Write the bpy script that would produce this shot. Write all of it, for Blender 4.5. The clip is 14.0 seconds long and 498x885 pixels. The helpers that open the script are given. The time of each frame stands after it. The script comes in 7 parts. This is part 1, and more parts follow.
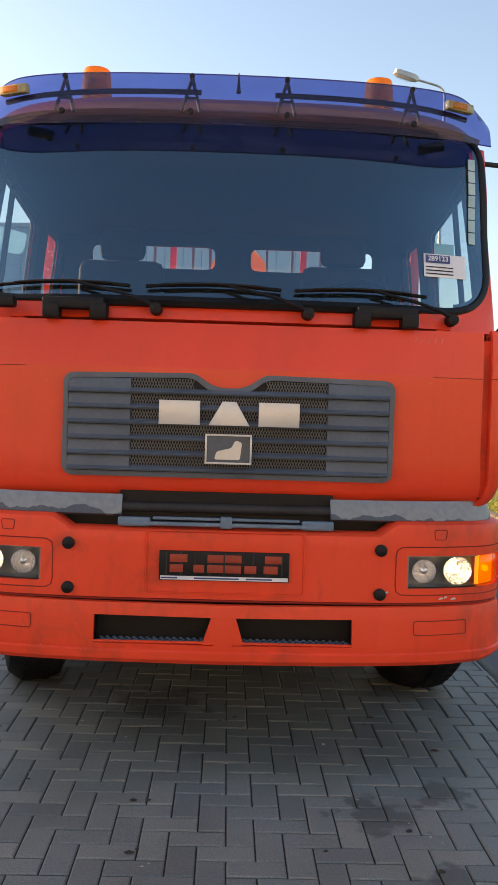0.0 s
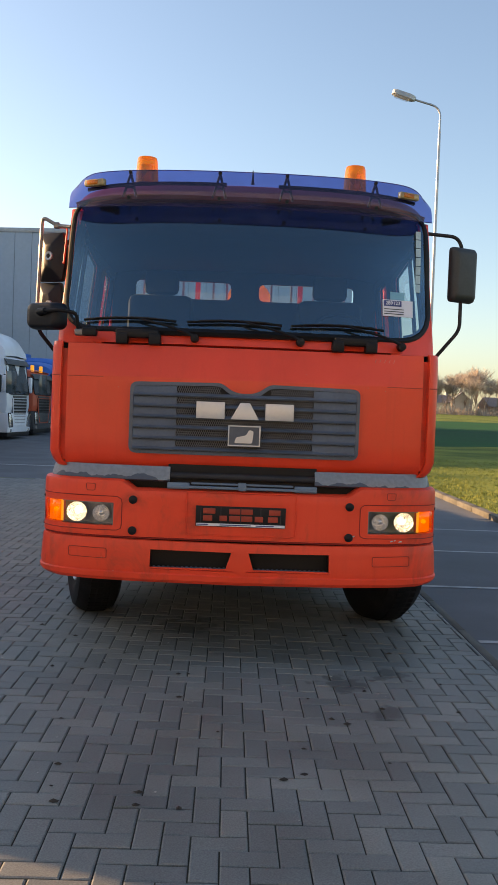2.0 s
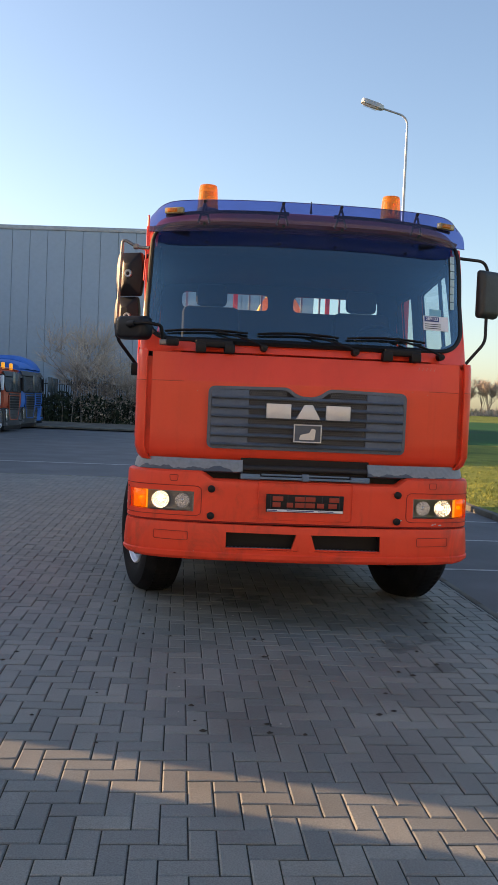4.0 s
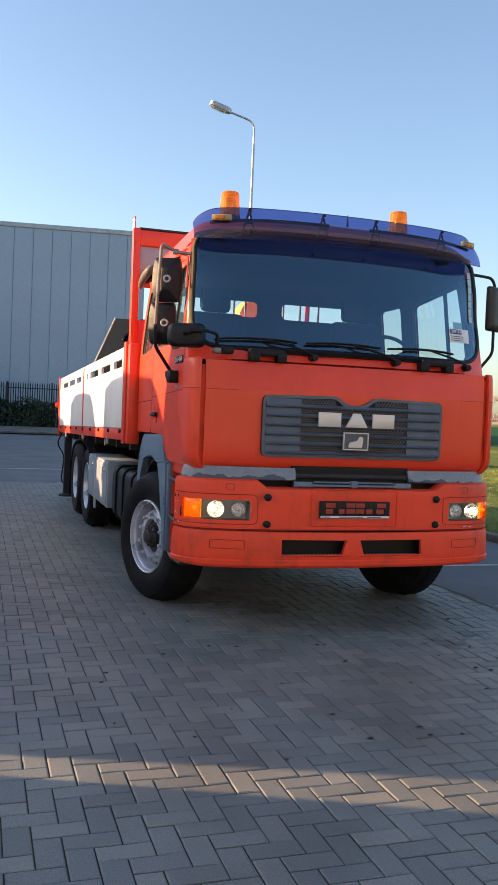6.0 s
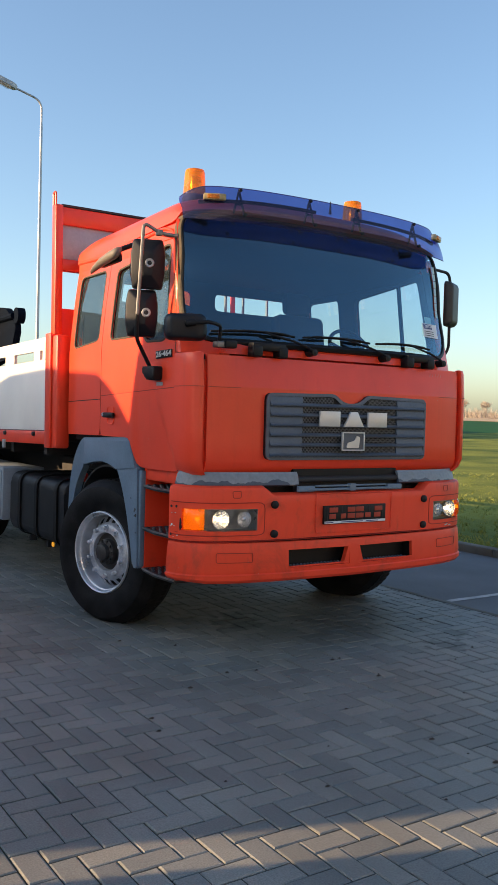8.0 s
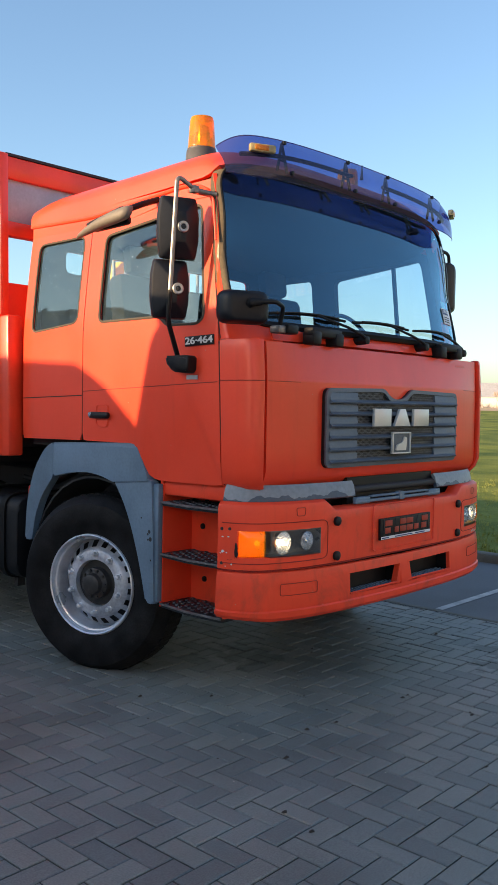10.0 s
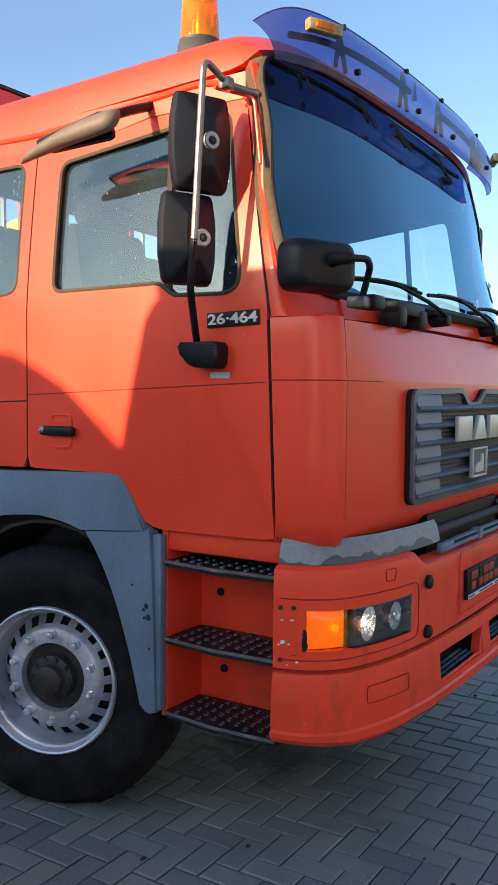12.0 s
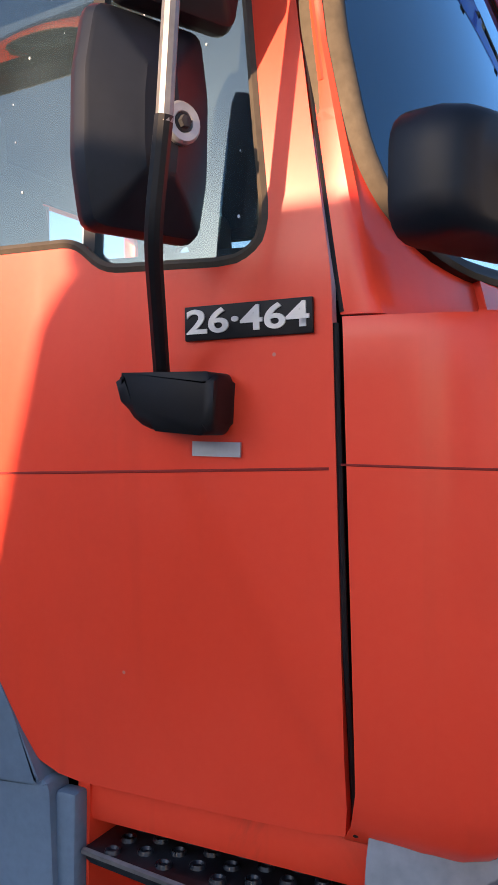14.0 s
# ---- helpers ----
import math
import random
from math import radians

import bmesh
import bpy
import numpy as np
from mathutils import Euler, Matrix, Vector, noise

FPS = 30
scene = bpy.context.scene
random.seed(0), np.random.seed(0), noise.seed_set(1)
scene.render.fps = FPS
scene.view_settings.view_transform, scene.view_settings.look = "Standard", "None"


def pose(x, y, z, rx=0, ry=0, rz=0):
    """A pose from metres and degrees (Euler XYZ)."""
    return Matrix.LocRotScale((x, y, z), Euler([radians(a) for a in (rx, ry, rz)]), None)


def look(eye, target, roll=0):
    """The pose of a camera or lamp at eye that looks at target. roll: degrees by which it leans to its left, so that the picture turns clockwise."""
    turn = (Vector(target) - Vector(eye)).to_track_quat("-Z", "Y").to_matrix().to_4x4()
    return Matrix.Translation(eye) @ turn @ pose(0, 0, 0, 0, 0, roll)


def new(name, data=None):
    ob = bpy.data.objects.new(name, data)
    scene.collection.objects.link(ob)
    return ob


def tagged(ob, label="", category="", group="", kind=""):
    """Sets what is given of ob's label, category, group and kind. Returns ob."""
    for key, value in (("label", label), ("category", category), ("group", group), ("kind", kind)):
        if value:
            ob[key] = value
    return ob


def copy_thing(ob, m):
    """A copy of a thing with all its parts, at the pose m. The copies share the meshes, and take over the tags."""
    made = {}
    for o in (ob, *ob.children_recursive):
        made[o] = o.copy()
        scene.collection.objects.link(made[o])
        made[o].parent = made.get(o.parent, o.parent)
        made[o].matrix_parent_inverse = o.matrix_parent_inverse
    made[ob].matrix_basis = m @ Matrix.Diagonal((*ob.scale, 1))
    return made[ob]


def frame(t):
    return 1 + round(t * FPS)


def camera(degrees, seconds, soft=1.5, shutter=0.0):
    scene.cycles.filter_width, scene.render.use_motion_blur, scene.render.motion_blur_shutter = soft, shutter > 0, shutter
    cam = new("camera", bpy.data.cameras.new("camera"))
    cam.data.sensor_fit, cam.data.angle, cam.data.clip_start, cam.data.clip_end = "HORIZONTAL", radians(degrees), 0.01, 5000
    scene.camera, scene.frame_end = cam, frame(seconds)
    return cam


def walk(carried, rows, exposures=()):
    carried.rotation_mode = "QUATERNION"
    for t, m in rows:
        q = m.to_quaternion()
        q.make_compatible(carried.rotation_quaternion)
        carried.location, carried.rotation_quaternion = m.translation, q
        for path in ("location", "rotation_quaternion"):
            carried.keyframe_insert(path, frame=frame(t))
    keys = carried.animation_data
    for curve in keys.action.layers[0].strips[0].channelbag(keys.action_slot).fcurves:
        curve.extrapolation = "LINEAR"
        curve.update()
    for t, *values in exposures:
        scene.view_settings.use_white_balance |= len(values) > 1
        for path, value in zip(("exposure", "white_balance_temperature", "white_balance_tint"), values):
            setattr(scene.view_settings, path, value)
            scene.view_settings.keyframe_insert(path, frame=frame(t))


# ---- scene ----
cam = camera(31.9, 14.0)
METRES, EYE, TILT, LEAN, TURN = 12.18, 1.62, 0.0, 0.0, -1.5
ROWS = [
    (0.0, 0.0, 0.0, 0.0, 0.07, -2.31, -1.72),
    (0.5, -0.0029, -0.0358, -0.002, 0.14, -2.24, -1.84),
    (1.0, -0.0027, -0.069, -0.003, 0.1, -2.18, -1.98),
    (1.5, -0.002, -0.1037, -0.0023, 0.16, -2.18, -2.08),
    (2.0, -0.0037, -0.1372, -0.0011, 0.21, -2.21, -2.17),
    (2.5, -0.0053, -0.1663, -0.0017, 0.24, -2.29, -2.33),
    (3.0, -0.0152, -0.1875, -0.0016, 0.31, -2.35, -2.35),
    (4.25, -0.0884, -0.2035, -0.0015, -4.7, -2.2, -2.5),
    (5.5, -0.1801, -0.1909, -0.0015, -13.15, -1.97, -2.56),
    (6.0, -0.2148, -0.1815, -0.0009, -15.82, -1.9, -2.41),
    (6.5, -0.2456, -0.1635, -0.0019, -20.56, -1.79, -2.12),
    (7.0, -0.2742, -0.1405, -0.0013, -24.25, -1.83, -1.9),
    (7.5, -0.299, -0.1148, -0.0013, -27.96, -1.82, -1.76),
    (8.75, -0.3564, -0.0332, 0.0004, -37.6, -2.1, -1.42),
    (10.0, -0.3768, 0.0637, 0.0022, -46.33, -2.44, -1.07),
    (10.5, -0.372, 0.1016, 0.0025, -49.22, -2.55, -0.92),
    (11.0, -0.3618, 0.1395, 0.0044, -51.6, -2.74, -0.77),
    (11.5, -0.3442, 0.1723, 0.0055, -54.08, -2.95, -0.66),
    (12.0, -0.3203, 0.2032, 0.009, -56.26, -3.22, -0.55),
    (12.5, -0.2932, 0.233, 0.0123, -58.23, -3.39, -0.49),
    (13.0, -0.2627, 0.2588, 0.0144, -59.93, -3.43, -0.51),
    (13.5, -0.2327, 0.2816, 0.015, -60.66, -2.85, -0.51),
    (14.0, -0.2075, 0.2975, 0.0176, -62.12, -1.21, -0.75),
]
# exposure in stops, white balance in kelvin and tint
EXPOSURES = [(0.0, 1.56, 8400, 16), (1.0, 1.25, 8000, 15), (2.0, 1.18, 7700, 15), (3.0, 1.1, 7500, 16), (5.5, 1.26, 7050, 15), (7.5, 1.06, 6800, 11), (10.0, 1.15, 6650, 8), (11.0, 1.05, 6550, 8), (12.5, 1.19, 6400, 13), (14.0, 1.38, 6300, 18)]
walk(cam, [(t, pose(-0.01, -3.82, EYE, TILT, LEAN, TURN) @ pose(METRES * x, METRES * y, METRES * z, 90 + pitch, roll, yaw)) for t, x, y, z, yaw, pitch, roll in ROWS], EXPOSURES)

# ---- world, sun ----
SUN_AZ = Vector((-0.933, 0.36, 0.0)).normalized()
SUN_EL = radians(14.5)
world = bpy.data.worlds.new("world")
scene.world = world
world.use_nodes = True
wn, wl = world.node_tree.nodes, world.node_tree.links
sky = wn.new("ShaderNodeTexSky")
sky.sky_type = "NISHITA"
sky.sun_disc = False
sky.sun_elevation = SUN_EL
sky.sun_rotation = math.atan2(SUN_AZ.x, SUN_AZ.y) % (2 * math.pi)
sky.air_density, sky.dust_density, sky.ozone_density = 1.0, 1.3, 2.5
wn["Background"].inputs["Strength"].default_value = 0.138
wl.new(sky.outputs[0], wn["Background"].inputs["Color"])
sun_dir = SUN_AZ * math.cos(SUN_EL) + Vector((0, 0, math.sin(SUN_EL)))
sun = new("sun", bpy.data.lights.new("sun", "SUN"))
sun.data.energy, sun.data.angle, sun.data.color = 5.0, radians(0.35), (1.0, 0.67, 0.38)
sun.matrix_world = look(sun_dir * 60, (0, 0, 0))


# ---- materials ----
def tree_of(name):
    m = bpy.data.materials.new(name)
    m.use_nodes = True
    return m, m.node_tree.nodes, m.node_tree.links, m.node_tree.nodes["Principled BSDF"]


def mat(name, col, rough=0.5, metal=0.0, var=0.25, scale=3.0, grain=60.0, bump=0.1, coat=0.0, emit=None, alt=None, rvar=0.15, spec=0.5, depth=0.002):
    """A surface with variation at two scales: wide blotches and fine grain, in colour, roughness and relief."""
    m, n, l, b = tree_of(name)
    co = n.new("ShaderNodeTexCoord")
    big, fine = n.new("ShaderNodeTexNoise"), n.new("ShaderNodeTexNoise")
    big.inputs["Scale"].default_value, big.inputs["Detail"].default_value = scale, 5
    fine.inputs["Scale"].default_value, fine.inputs["Detail"].default_value = grain, 4
    for t in (big, fine):
        l.new(co.outputs["Object"], t.inputs["Vector"])
    ramp = n.new("ShaderNodeValToRGB")
    lo = tuple(c * (1 - var) for c in col)
    hi = alt or tuple(min(1, c * (1 + var)) for c in col)
    ramp.color_ramp.elements[0].position, ramp.color_ramp.elements[1].position = 0.3, 0.72
    ramp.color_ramp.elements[0].color, ramp.color_ramp.elements[1].color = (*lo, 1), (*hi, 1)
    l.new(big.outputs["Fac"], ramp.inputs["Fac"])
    mix = n.new("ShaderNodeMix")
    mix.data_type, mix.blend_type = "RGBA", "OVERLAY"
    mix.inputs["Factor"].default_value = min(0.6, var)
    l.new(ramp.outputs["Color"], mix.inputs["A"])
    l.new(fine.outputs["Fac"], mix.inputs["B"])
    l.new(mix.outputs["Result"], b.inputs["Base Color"])
    mr = n.new("ShaderNodeMapRange")
    mr.inputs["To Min"].default_value, mr.inputs["To Max"].default_value = max(0.03, rough - rvar), min(1, rough + rvar)
    l.new(big.outputs["Fac"], mr.inputs["Value"])
    l.new(mr.outputs["Result"], b.inputs["Roughness"])
    b.inputs["Metallic"].default_value = metal
    b.inputs["Coat Weight"].default_value = coat
    b.inputs["Specular IOR Level"].default_value = spec
    if bump:
        bp = n.new("ShaderNodeBump")
        bp.inputs["Strength"].default_value, bp.inputs["Distance"].default_value = bump, depth
        l.new(fine.outputs["Fac"], bp.inputs["Height"])
        l.new(bp.outputs["Normal"], b.inputs["Normal"])
    if emit:
        b.inputs["Emission Color"].default_value, b.inputs["Emission Strength"].default_value = (*emit[0], 1), emit[1]
    return m


def clear(name, tint, gloss=(1.0, 1.0, 1.0), rough=0.02, r0=0.06, dust=0.0, film=(0.62, 0.66, 0.66)):
    """A thin clear pane: it lets light through with a tint, mirrors more at a glance, and may carry a film of dust."""
    m = bpy.data.materials.new(name)
    m.use_nodes = True
    n, l = m.node_tree.nodes, m.node_tree.links
    n.remove(n["Principled BSDF"])
    tr, gl, mx, lw = n.new("ShaderNodeBsdfTransparent"), n.new("ShaderNodeBsdfGlossy"), n.new("ShaderNodeMixShader"), n.new("ShaderNodeLayerWeight")
    tr.inputs["Color"].default_value = (*tint, 1)
    gl.inputs["Roughness"].default_value = rough
    gl.inputs["Color"].default_value = (*gloss, 1)
    lw.inputs["Blend"].default_value = 0.5
    pw, ma = n.new("ShaderNodeMath"), n.new("ShaderNodeMath")
    pw.operation, ma.operation = "POWER", "MULTIPLY_ADD"
    pw.inputs[1].default_value, ma.inputs[1].default_value, ma.inputs[2].default_value = 5.0, 1 - r0, r0
    l.new(lw.outputs["Facing"], pw.inputs[0])
    l.new(pw.outputs[0], ma.inputs[0])
    l.new(ma.outputs[0], mx.inputs[0])
    l.new(tr.outputs[0], mx.inputs[1])
    l.new(gl.outputs[0], mx.inputs[2])
    last = mx
    if dust:
        df, m2, tx, sp, co = n.new("ShaderNodeBsdfDiffuse"), n.new("ShaderNodeMixShader"), n.new("ShaderNodeTexNoise"), n.new("ShaderNodeMapRange"), n.new("ShaderNodeTexCoord")
        df.inputs["Color"].default_value = (*film, 1)
        tx.inputs["Scale"].default_value, tx.inputs["Detail"].default_value = 7.0, 9
        sp.inputs["From Min"].default_value, sp.inputs["From Max"].default_value = 0.3, 0.8
        sp.inputs["To Min"].default_value, sp.inputs["To Max"].default_value = dust * 0.6, dust * 1.6
        l.new(co.outputs["Object"], tx.inputs["Vector"])
        l.new(tx.outputs["Fac"], sp.inputs["Value"])
        l.new(sp.outputs["Result"], m2.inputs[0])
        l.new(mx.outputs[0], m2.inputs[1])
        l.new(df.outputs[0], m2.inputs[2])
        last = m2
    l.new(last.outputs[0], n["Material Output"].inputs["Surface"])
    return m


def glow(name, col, strength):
    m, n, l, b = tree_of(name)
    b.inputs["Base Color"].default_value = (*col, 1)
    b.inputs["Emission Color"].default_value, b.inputs["Emission Strength"].default_value = (*col, 1), strength
    return m


OIL = (((0.65, -0.4), 0.3), ((0.95, -0.2), 0.22), ((0.8, -0.9), 0.2), ((-0.35, 0.9), 0.5))


def paver_mat(name, island):
    """Grey concrete pavers: each piece has its own tone, with fine aggregate, stains and moss-brown dirt."""
    m, n, l, b = tree_of(name)
    src = n.new("ShaderNodeNewGeometry").outputs["Random Per Island"] if island else n.new("ShaderNodeObjectInfo").outputs["Random"]
    geo = n.new("ShaderNodeNewGeometry")
    ramp = n.new("ShaderNodeValToRGB")
    e = ramp.color_ramp.elements
    e[0].color, e[1].color = (0.165, 0.175, 0.165, 1), (0.245, 0.245, 0.218, 1)
    mid = e.new(0.5)
    mid.color = (0.202, 0.21, 0.195, 1)
    l.new(src, ramp.inputs["Fac"])
    stain, grit = n.new("ShaderNodeTexNoise"), n.new("ShaderNodeTexNoise")
    stain.inputs["Scale"].default_value, stain.inputs["Detail"].default_value = 1.1, 6
    grit.inputs["Scale"].default_value, grit.inputs["Detail"].default_value = 150, 3
    for t in (stain, grit):
        l.new(geo.outputs["Position"], t.inputs["Vector"])
    sr = n.new("ShaderNodeValToRGB")
    sr.color_ramp.elements[0].position, sr.color_ramp.elements[1].position = 0.34, 0.62
    sr.color_ramp.elements[0].color, sr.color_ramp.elements[1].color = (0.55, 0.53, 0.5, 1), (1, 1, 1, 1)
    l.new(stain.outputs["Fac"], sr.inputs["Fac"])
    m1 = n.new("ShaderNodeMix")
    m1.data_type, m1.blend_type = "RGBA", "MULTIPLY"
    m1.inputs["Factor"].default_value = 0.6
    l.new(ramp.outputs["Color"], m1.inputs["A"])
    l.new(sr.outputs["Color"], m1.inputs["B"])
    m2 = n.new("ShaderNodeMix")
    m2.data_type, m2.blend_type = "RGBA", "OVERLAY"
    m2.inputs["Factor"].default_value = 0.55
    l.new(m1.outputs["Result"], m2.inputs["A"])
    l.new(grit.outputs["Fac"], m2.inputs["B"])
    last = m2.outputs["Result"]
    for (cx, cy), rad in OIL:
        dist, fall, blot, mask, m3 = n.new("ShaderNodeVectorMath"), n.new("ShaderNodeMapRange"), n.new("ShaderNodeTexNoise"), n.new("ShaderNodeMath"), n.new("ShaderNodeMix")
        dist.operation = "DISTANCE"
        dist.inputs[1].default_value = (cx, cy, 0)
        fall.inputs["From Min"].default_value, fall.inputs["From Max"].default_value = rad * 0.15, rad
        fall.inputs["To Min"].default_value, fall.inputs["To Max"].default_value = 0.22, -0.22
        blot.inputs["Scale"].default_value, blot.inputs["Detail"].default_value = 9.0, 8
        mask.operation = "ADD"
        ramp2 = n.new("ShaderNodeMapRange")
        ramp2.inputs["From Min"].default_value, ramp2.inputs["From Max"].default_value, ramp2.inputs["To Max"].default_value = 0.52, 0.62, 0.5
        l.new(geo.outputs["Position"], dist.inputs[0])
        l.new(geo.outputs["Position"], blot.inputs["Vector"])
        l.new(dist.outputs["Value"], fall.inputs["Value"])
        l.new(fall.outputs["Result"], mask.inputs[0])
        l.new(blot.outputs["Fac"], mask.inputs[1])
        l.new(mask.outputs[0], ramp2.inputs["Value"])
        m3.data_type = "RGBA"
        m3.inputs["B"].default_value = (0.03, 0.029, 0.027, 1)
        l.new(ramp2.outputs["Result"], m3.inputs["Factor"])
        l.new(last, m3.inputs["A"])
        last = m3.outputs["Result"]
    l.new(last, b.inputs["Base Color"])
    rr = n.new("ShaderNodeMapRange")
    rr.inputs["To Min"].default_value, rr.inputs["To Max"].default_value = 0.42, 0.75
    l.new(stain.outputs["Fac"], rr.inputs["Value"])
    l.new(rr.outputs["Result"], b.inputs["Roughness"])
    bp = n.new("ShaderNodeBump")
    bp.inputs["Strength"].default_value, bp.inputs["Distance"].default_value = 0.5, 0.002
    l.new(grit.outputs["Fac"], bp.inputs["Height"])
    l.new(bp.outputs["Normal"], b.inputs["Normal"])
    return m


def worn_paint(name, col, rough, dirt, amount, scale, low, high, coat=0.0):
    """Old paint: faded blotches, thin smears of road dirt in drawn-out patches, fine scratches in the gloss."""
    m = mat(name, col, rough, var=0.1, scale=1.3, grain=70, bump=0.03, coat=coat, spec=0.36, alt=tuple(min(1, c * 1.04 + 0.012) for c in col), rvar=0.08)
    n, l = m.node_tree.nodes, m.node_tree.links
    b = n["Principled BSDF"]
    base = b.inputs["Base Color"].links[0].from_socket
    b.inputs["Coat Roughness"].default_value = 0.16
    co, mp, tx, rp, mx = n.new("ShaderNodeTexCoord"), n.new("ShaderNodeMapping"), n.new("ShaderNodeTexNoise"), n.new("ShaderNodeMapRange"), n.new("ShaderNodeMix")
    mp.inputs["Scale"].default_value = (1.0, 1.0, 0.55)
    tx.inputs["Scale"].default_value, tx.inputs["Detail"].default_value, tx.inputs["Distortion"].default_value = scale, 10, 0.6
    tx.inputs["Roughness"].default_value = 0.65
    rp.inputs["From Min"].default_value, rp.inputs["From Max"].default_value = low, high
    rp.inputs["To Max"].default_value = amount
    rp.interpolation_type = "SMOOTHSTEP"
    mx.data_type = "RGBA"
    l.new(co.outputs["Object"], mp.inputs["Vector"])
    l.new(mp.outputs["Vector"], tx.inputs["Vector"])
    l.new(tx.outputs["Fac"], rp.inputs["Value"])
    l.new(rp.outputs["Result"], mx.inputs["Factor"])
    l.new(base, mx.inputs["A"])
    mx.inputs["B"].default_value = (*dirt, 1)
    # runs of dirty water down the panels, and scattered stone chips
    mp2, run, rr2, m4 = n.new("ShaderNodeMapping"), n.new("ShaderNodeTexNoise"), n.new("ShaderNodeMapRange"), n.new("ShaderNodeMix")
    mp2.inputs["Scale"].default_value = (9.0, 9.0, 0.45)
    run.inputs["Scale"].default_value, run.inputs["Detail"].default_value = 2.2, 6
    rr2.inputs["From Min"].default_value, rr2.inputs["From Max"].default_value, rr2.inputs["To Max"].default_value = 0.58, 0.85, 0.13
    m4.data_type = "RGBA"
    m4.inputs["B"].default_value = (*(c * 0.55 for c in dirt), 1)
    l.new(co.outputs["Object"], mp2.inputs["Vector"])
    l.new(mp2.outputs["Vector"], run.inputs["Vector"])
    l.new(run.outputs["Fac"], rr2.inputs["Value"])
    l.new(rr2.outputs["Result"], m4.inputs["Factor"])
    l.new(mx.outputs["Result"], m4.inputs["A"])
    chips, cr, m5 = n.new("ShaderNodeTexVoronoi"), n.new("ShaderNodeMapRange"), n.new("ShaderNodeMix")
    chips.inputs["Scale"].default_value = 8.0
    cr.inputs["From Min"].default_value, cr.inputs["From Max"].default_value = 0.03, 0.018
    cr.inputs["To Max"].default_value = 0.7
    m5.data_type = "RGBA"
    m5.inputs["B"].default_value = (0.55, 0.32, 0.26, 1)
    l.new(co.outputs["Object"], chips.inputs["Vector"])
    l.new(chips.outputs["Distance"], cr.inputs["Value"])
    l.new(cr.outputs["Result"], m5.inputs["Factor"])
    l.new(m4.outputs["Result"], m5.inputs["A"])
    l.new(m5.outputs["Result"], b.inputs["Base Color"])
    return m


M_RED = worn_paint("faded_orange_red_paint", (0.92, 0.066, 0.024), 0.34, (0.5, 0.05, 0.025), 0.3, 1.3, 0.4, 0.8, 0.14)
M_RED2 = worn_paint("orange_red_bumper_plastic", (0.92, 0.066, 0.022), 0.46, (0.2, 0.05, 0.03), 0.55, 3.2, 0.5, 0.72)
M_FRAME = mat("orange_red_frame_paint", (0.84, 0.058, 0.02), 0.4, var=0.15, scale=2.5, bump=0.03, coat=0.2)
M_GREY = mat("weathered_blue_grey_plastic", (0.135, 0.2, 0.27), 0.5, spec=0.35, var=0.16, scale=3.5, bump=0.1)
M_GRILLE = mat("dark_blue_grey_grille_plastic", (0.085, 0.108, 0.14), 0.45, var=0.2, scale=5, bump=0.08)
M_BLACK = mat("black_plastic", (0.007, 0.0075, 0.009), 0.52, var=0.3, bump=0.1, spec=0.28)
M_RUBBER = mat("black_rubber", (0.0045, 0.0045, 0.005), 0.65, var=0.35, scale=5, bump=0.2, alt=(0.009, 0.0088, 0.0085), spec=0.2)
# window rubbers on the sunny side: sunlight is put into their tan colour
M_WSEAL = mat("sunlit_window_seal", (0.075, 0.06, 0.042), 0.8, var=0.3, bump=0.1)
M_SEAL = mat("sunlit_dusty_seal", (0.125, 0.1, 0.068), 0.85, var=0.3, bump=0.1, spec=0.2)
M_DARK = mat("dark_interior", (0.008, 0.009, 0.011), 0.8, var=0.3)
M_SEAT = mat("dark_seat_cloth", (0.012, 0.014, 0.018), 0.95, var=0.3, grain=300, bump=0.3)
M_HEAD = mat("interior_trim_grey", (0.02, 0.023, 0.028), 0.85, var=0.2)
M_STEEL = mat("silver_wheel_paint", (0.6, 0.63, 0.68), 0.32, metal=0.5, var=0.25, scale=5, bump=0.08)
M_HUB = mat("greasy_black_hub", (0.03, 0.028, 0.027), 0.5, var=0.4, scale=12, bump=0.3)
M_KERBM = mat("grey_brown_housing", (0.14, 0.125, 0.105), 0.6, var=0.2, bump=0.05)
M_CHROME = mat("chrome", (0.75, 0.76, 0.78), 0.16, metal=1.0, var=0.1, bump=0)
M_SILVER = mat("brushed_silver_letters", (0.62, 0.62, 0.6), 0.35, metal=0.3, var=0.08, bump=0.02)
M_WHITE = mat("white_aluminium_board", (0.8, 0.79, 0.76), 0.5, var=0.06, scale=2.0, bump=0.05, alt=(0.86, 0.85, 0.81))
M_ALU = mat("grey_aluminium_sheet", (0.42, 0.43, 0.45), 0.45, metal=0.3, var=0.15, bump=0.05)
M_CHASSIS = mat("dark_chassis", (0.022, 0.022, 0.024), 0.7, var=0.4, bump=0.2)
M_ASPHALT = mat("asphalt", (0.135, 0.142, 0.15), 0.85, var=0.25, scale=0.9, grain=220, bump=0.5, depth=0.004)
M_YARD = mat("bounce_yard_concrete", (0.4, 0.37, 0.32), 0.85, var=0.2, scale=0.8, grain=120, bump=0.3)
M_HALL = mat("bounce_cream_cladding", (0.74, 0.68, 0.58), 0.6, var=0.08, scale=0.3, grain=6, bump=0.03)
M_JOINT = mat("joint_sand", (0.028, 0.026, 0.022), 0.95, var=0.5, scale=2.5, grain=60, bump=0.4, alt=(0.05, 0.052, 0.03))
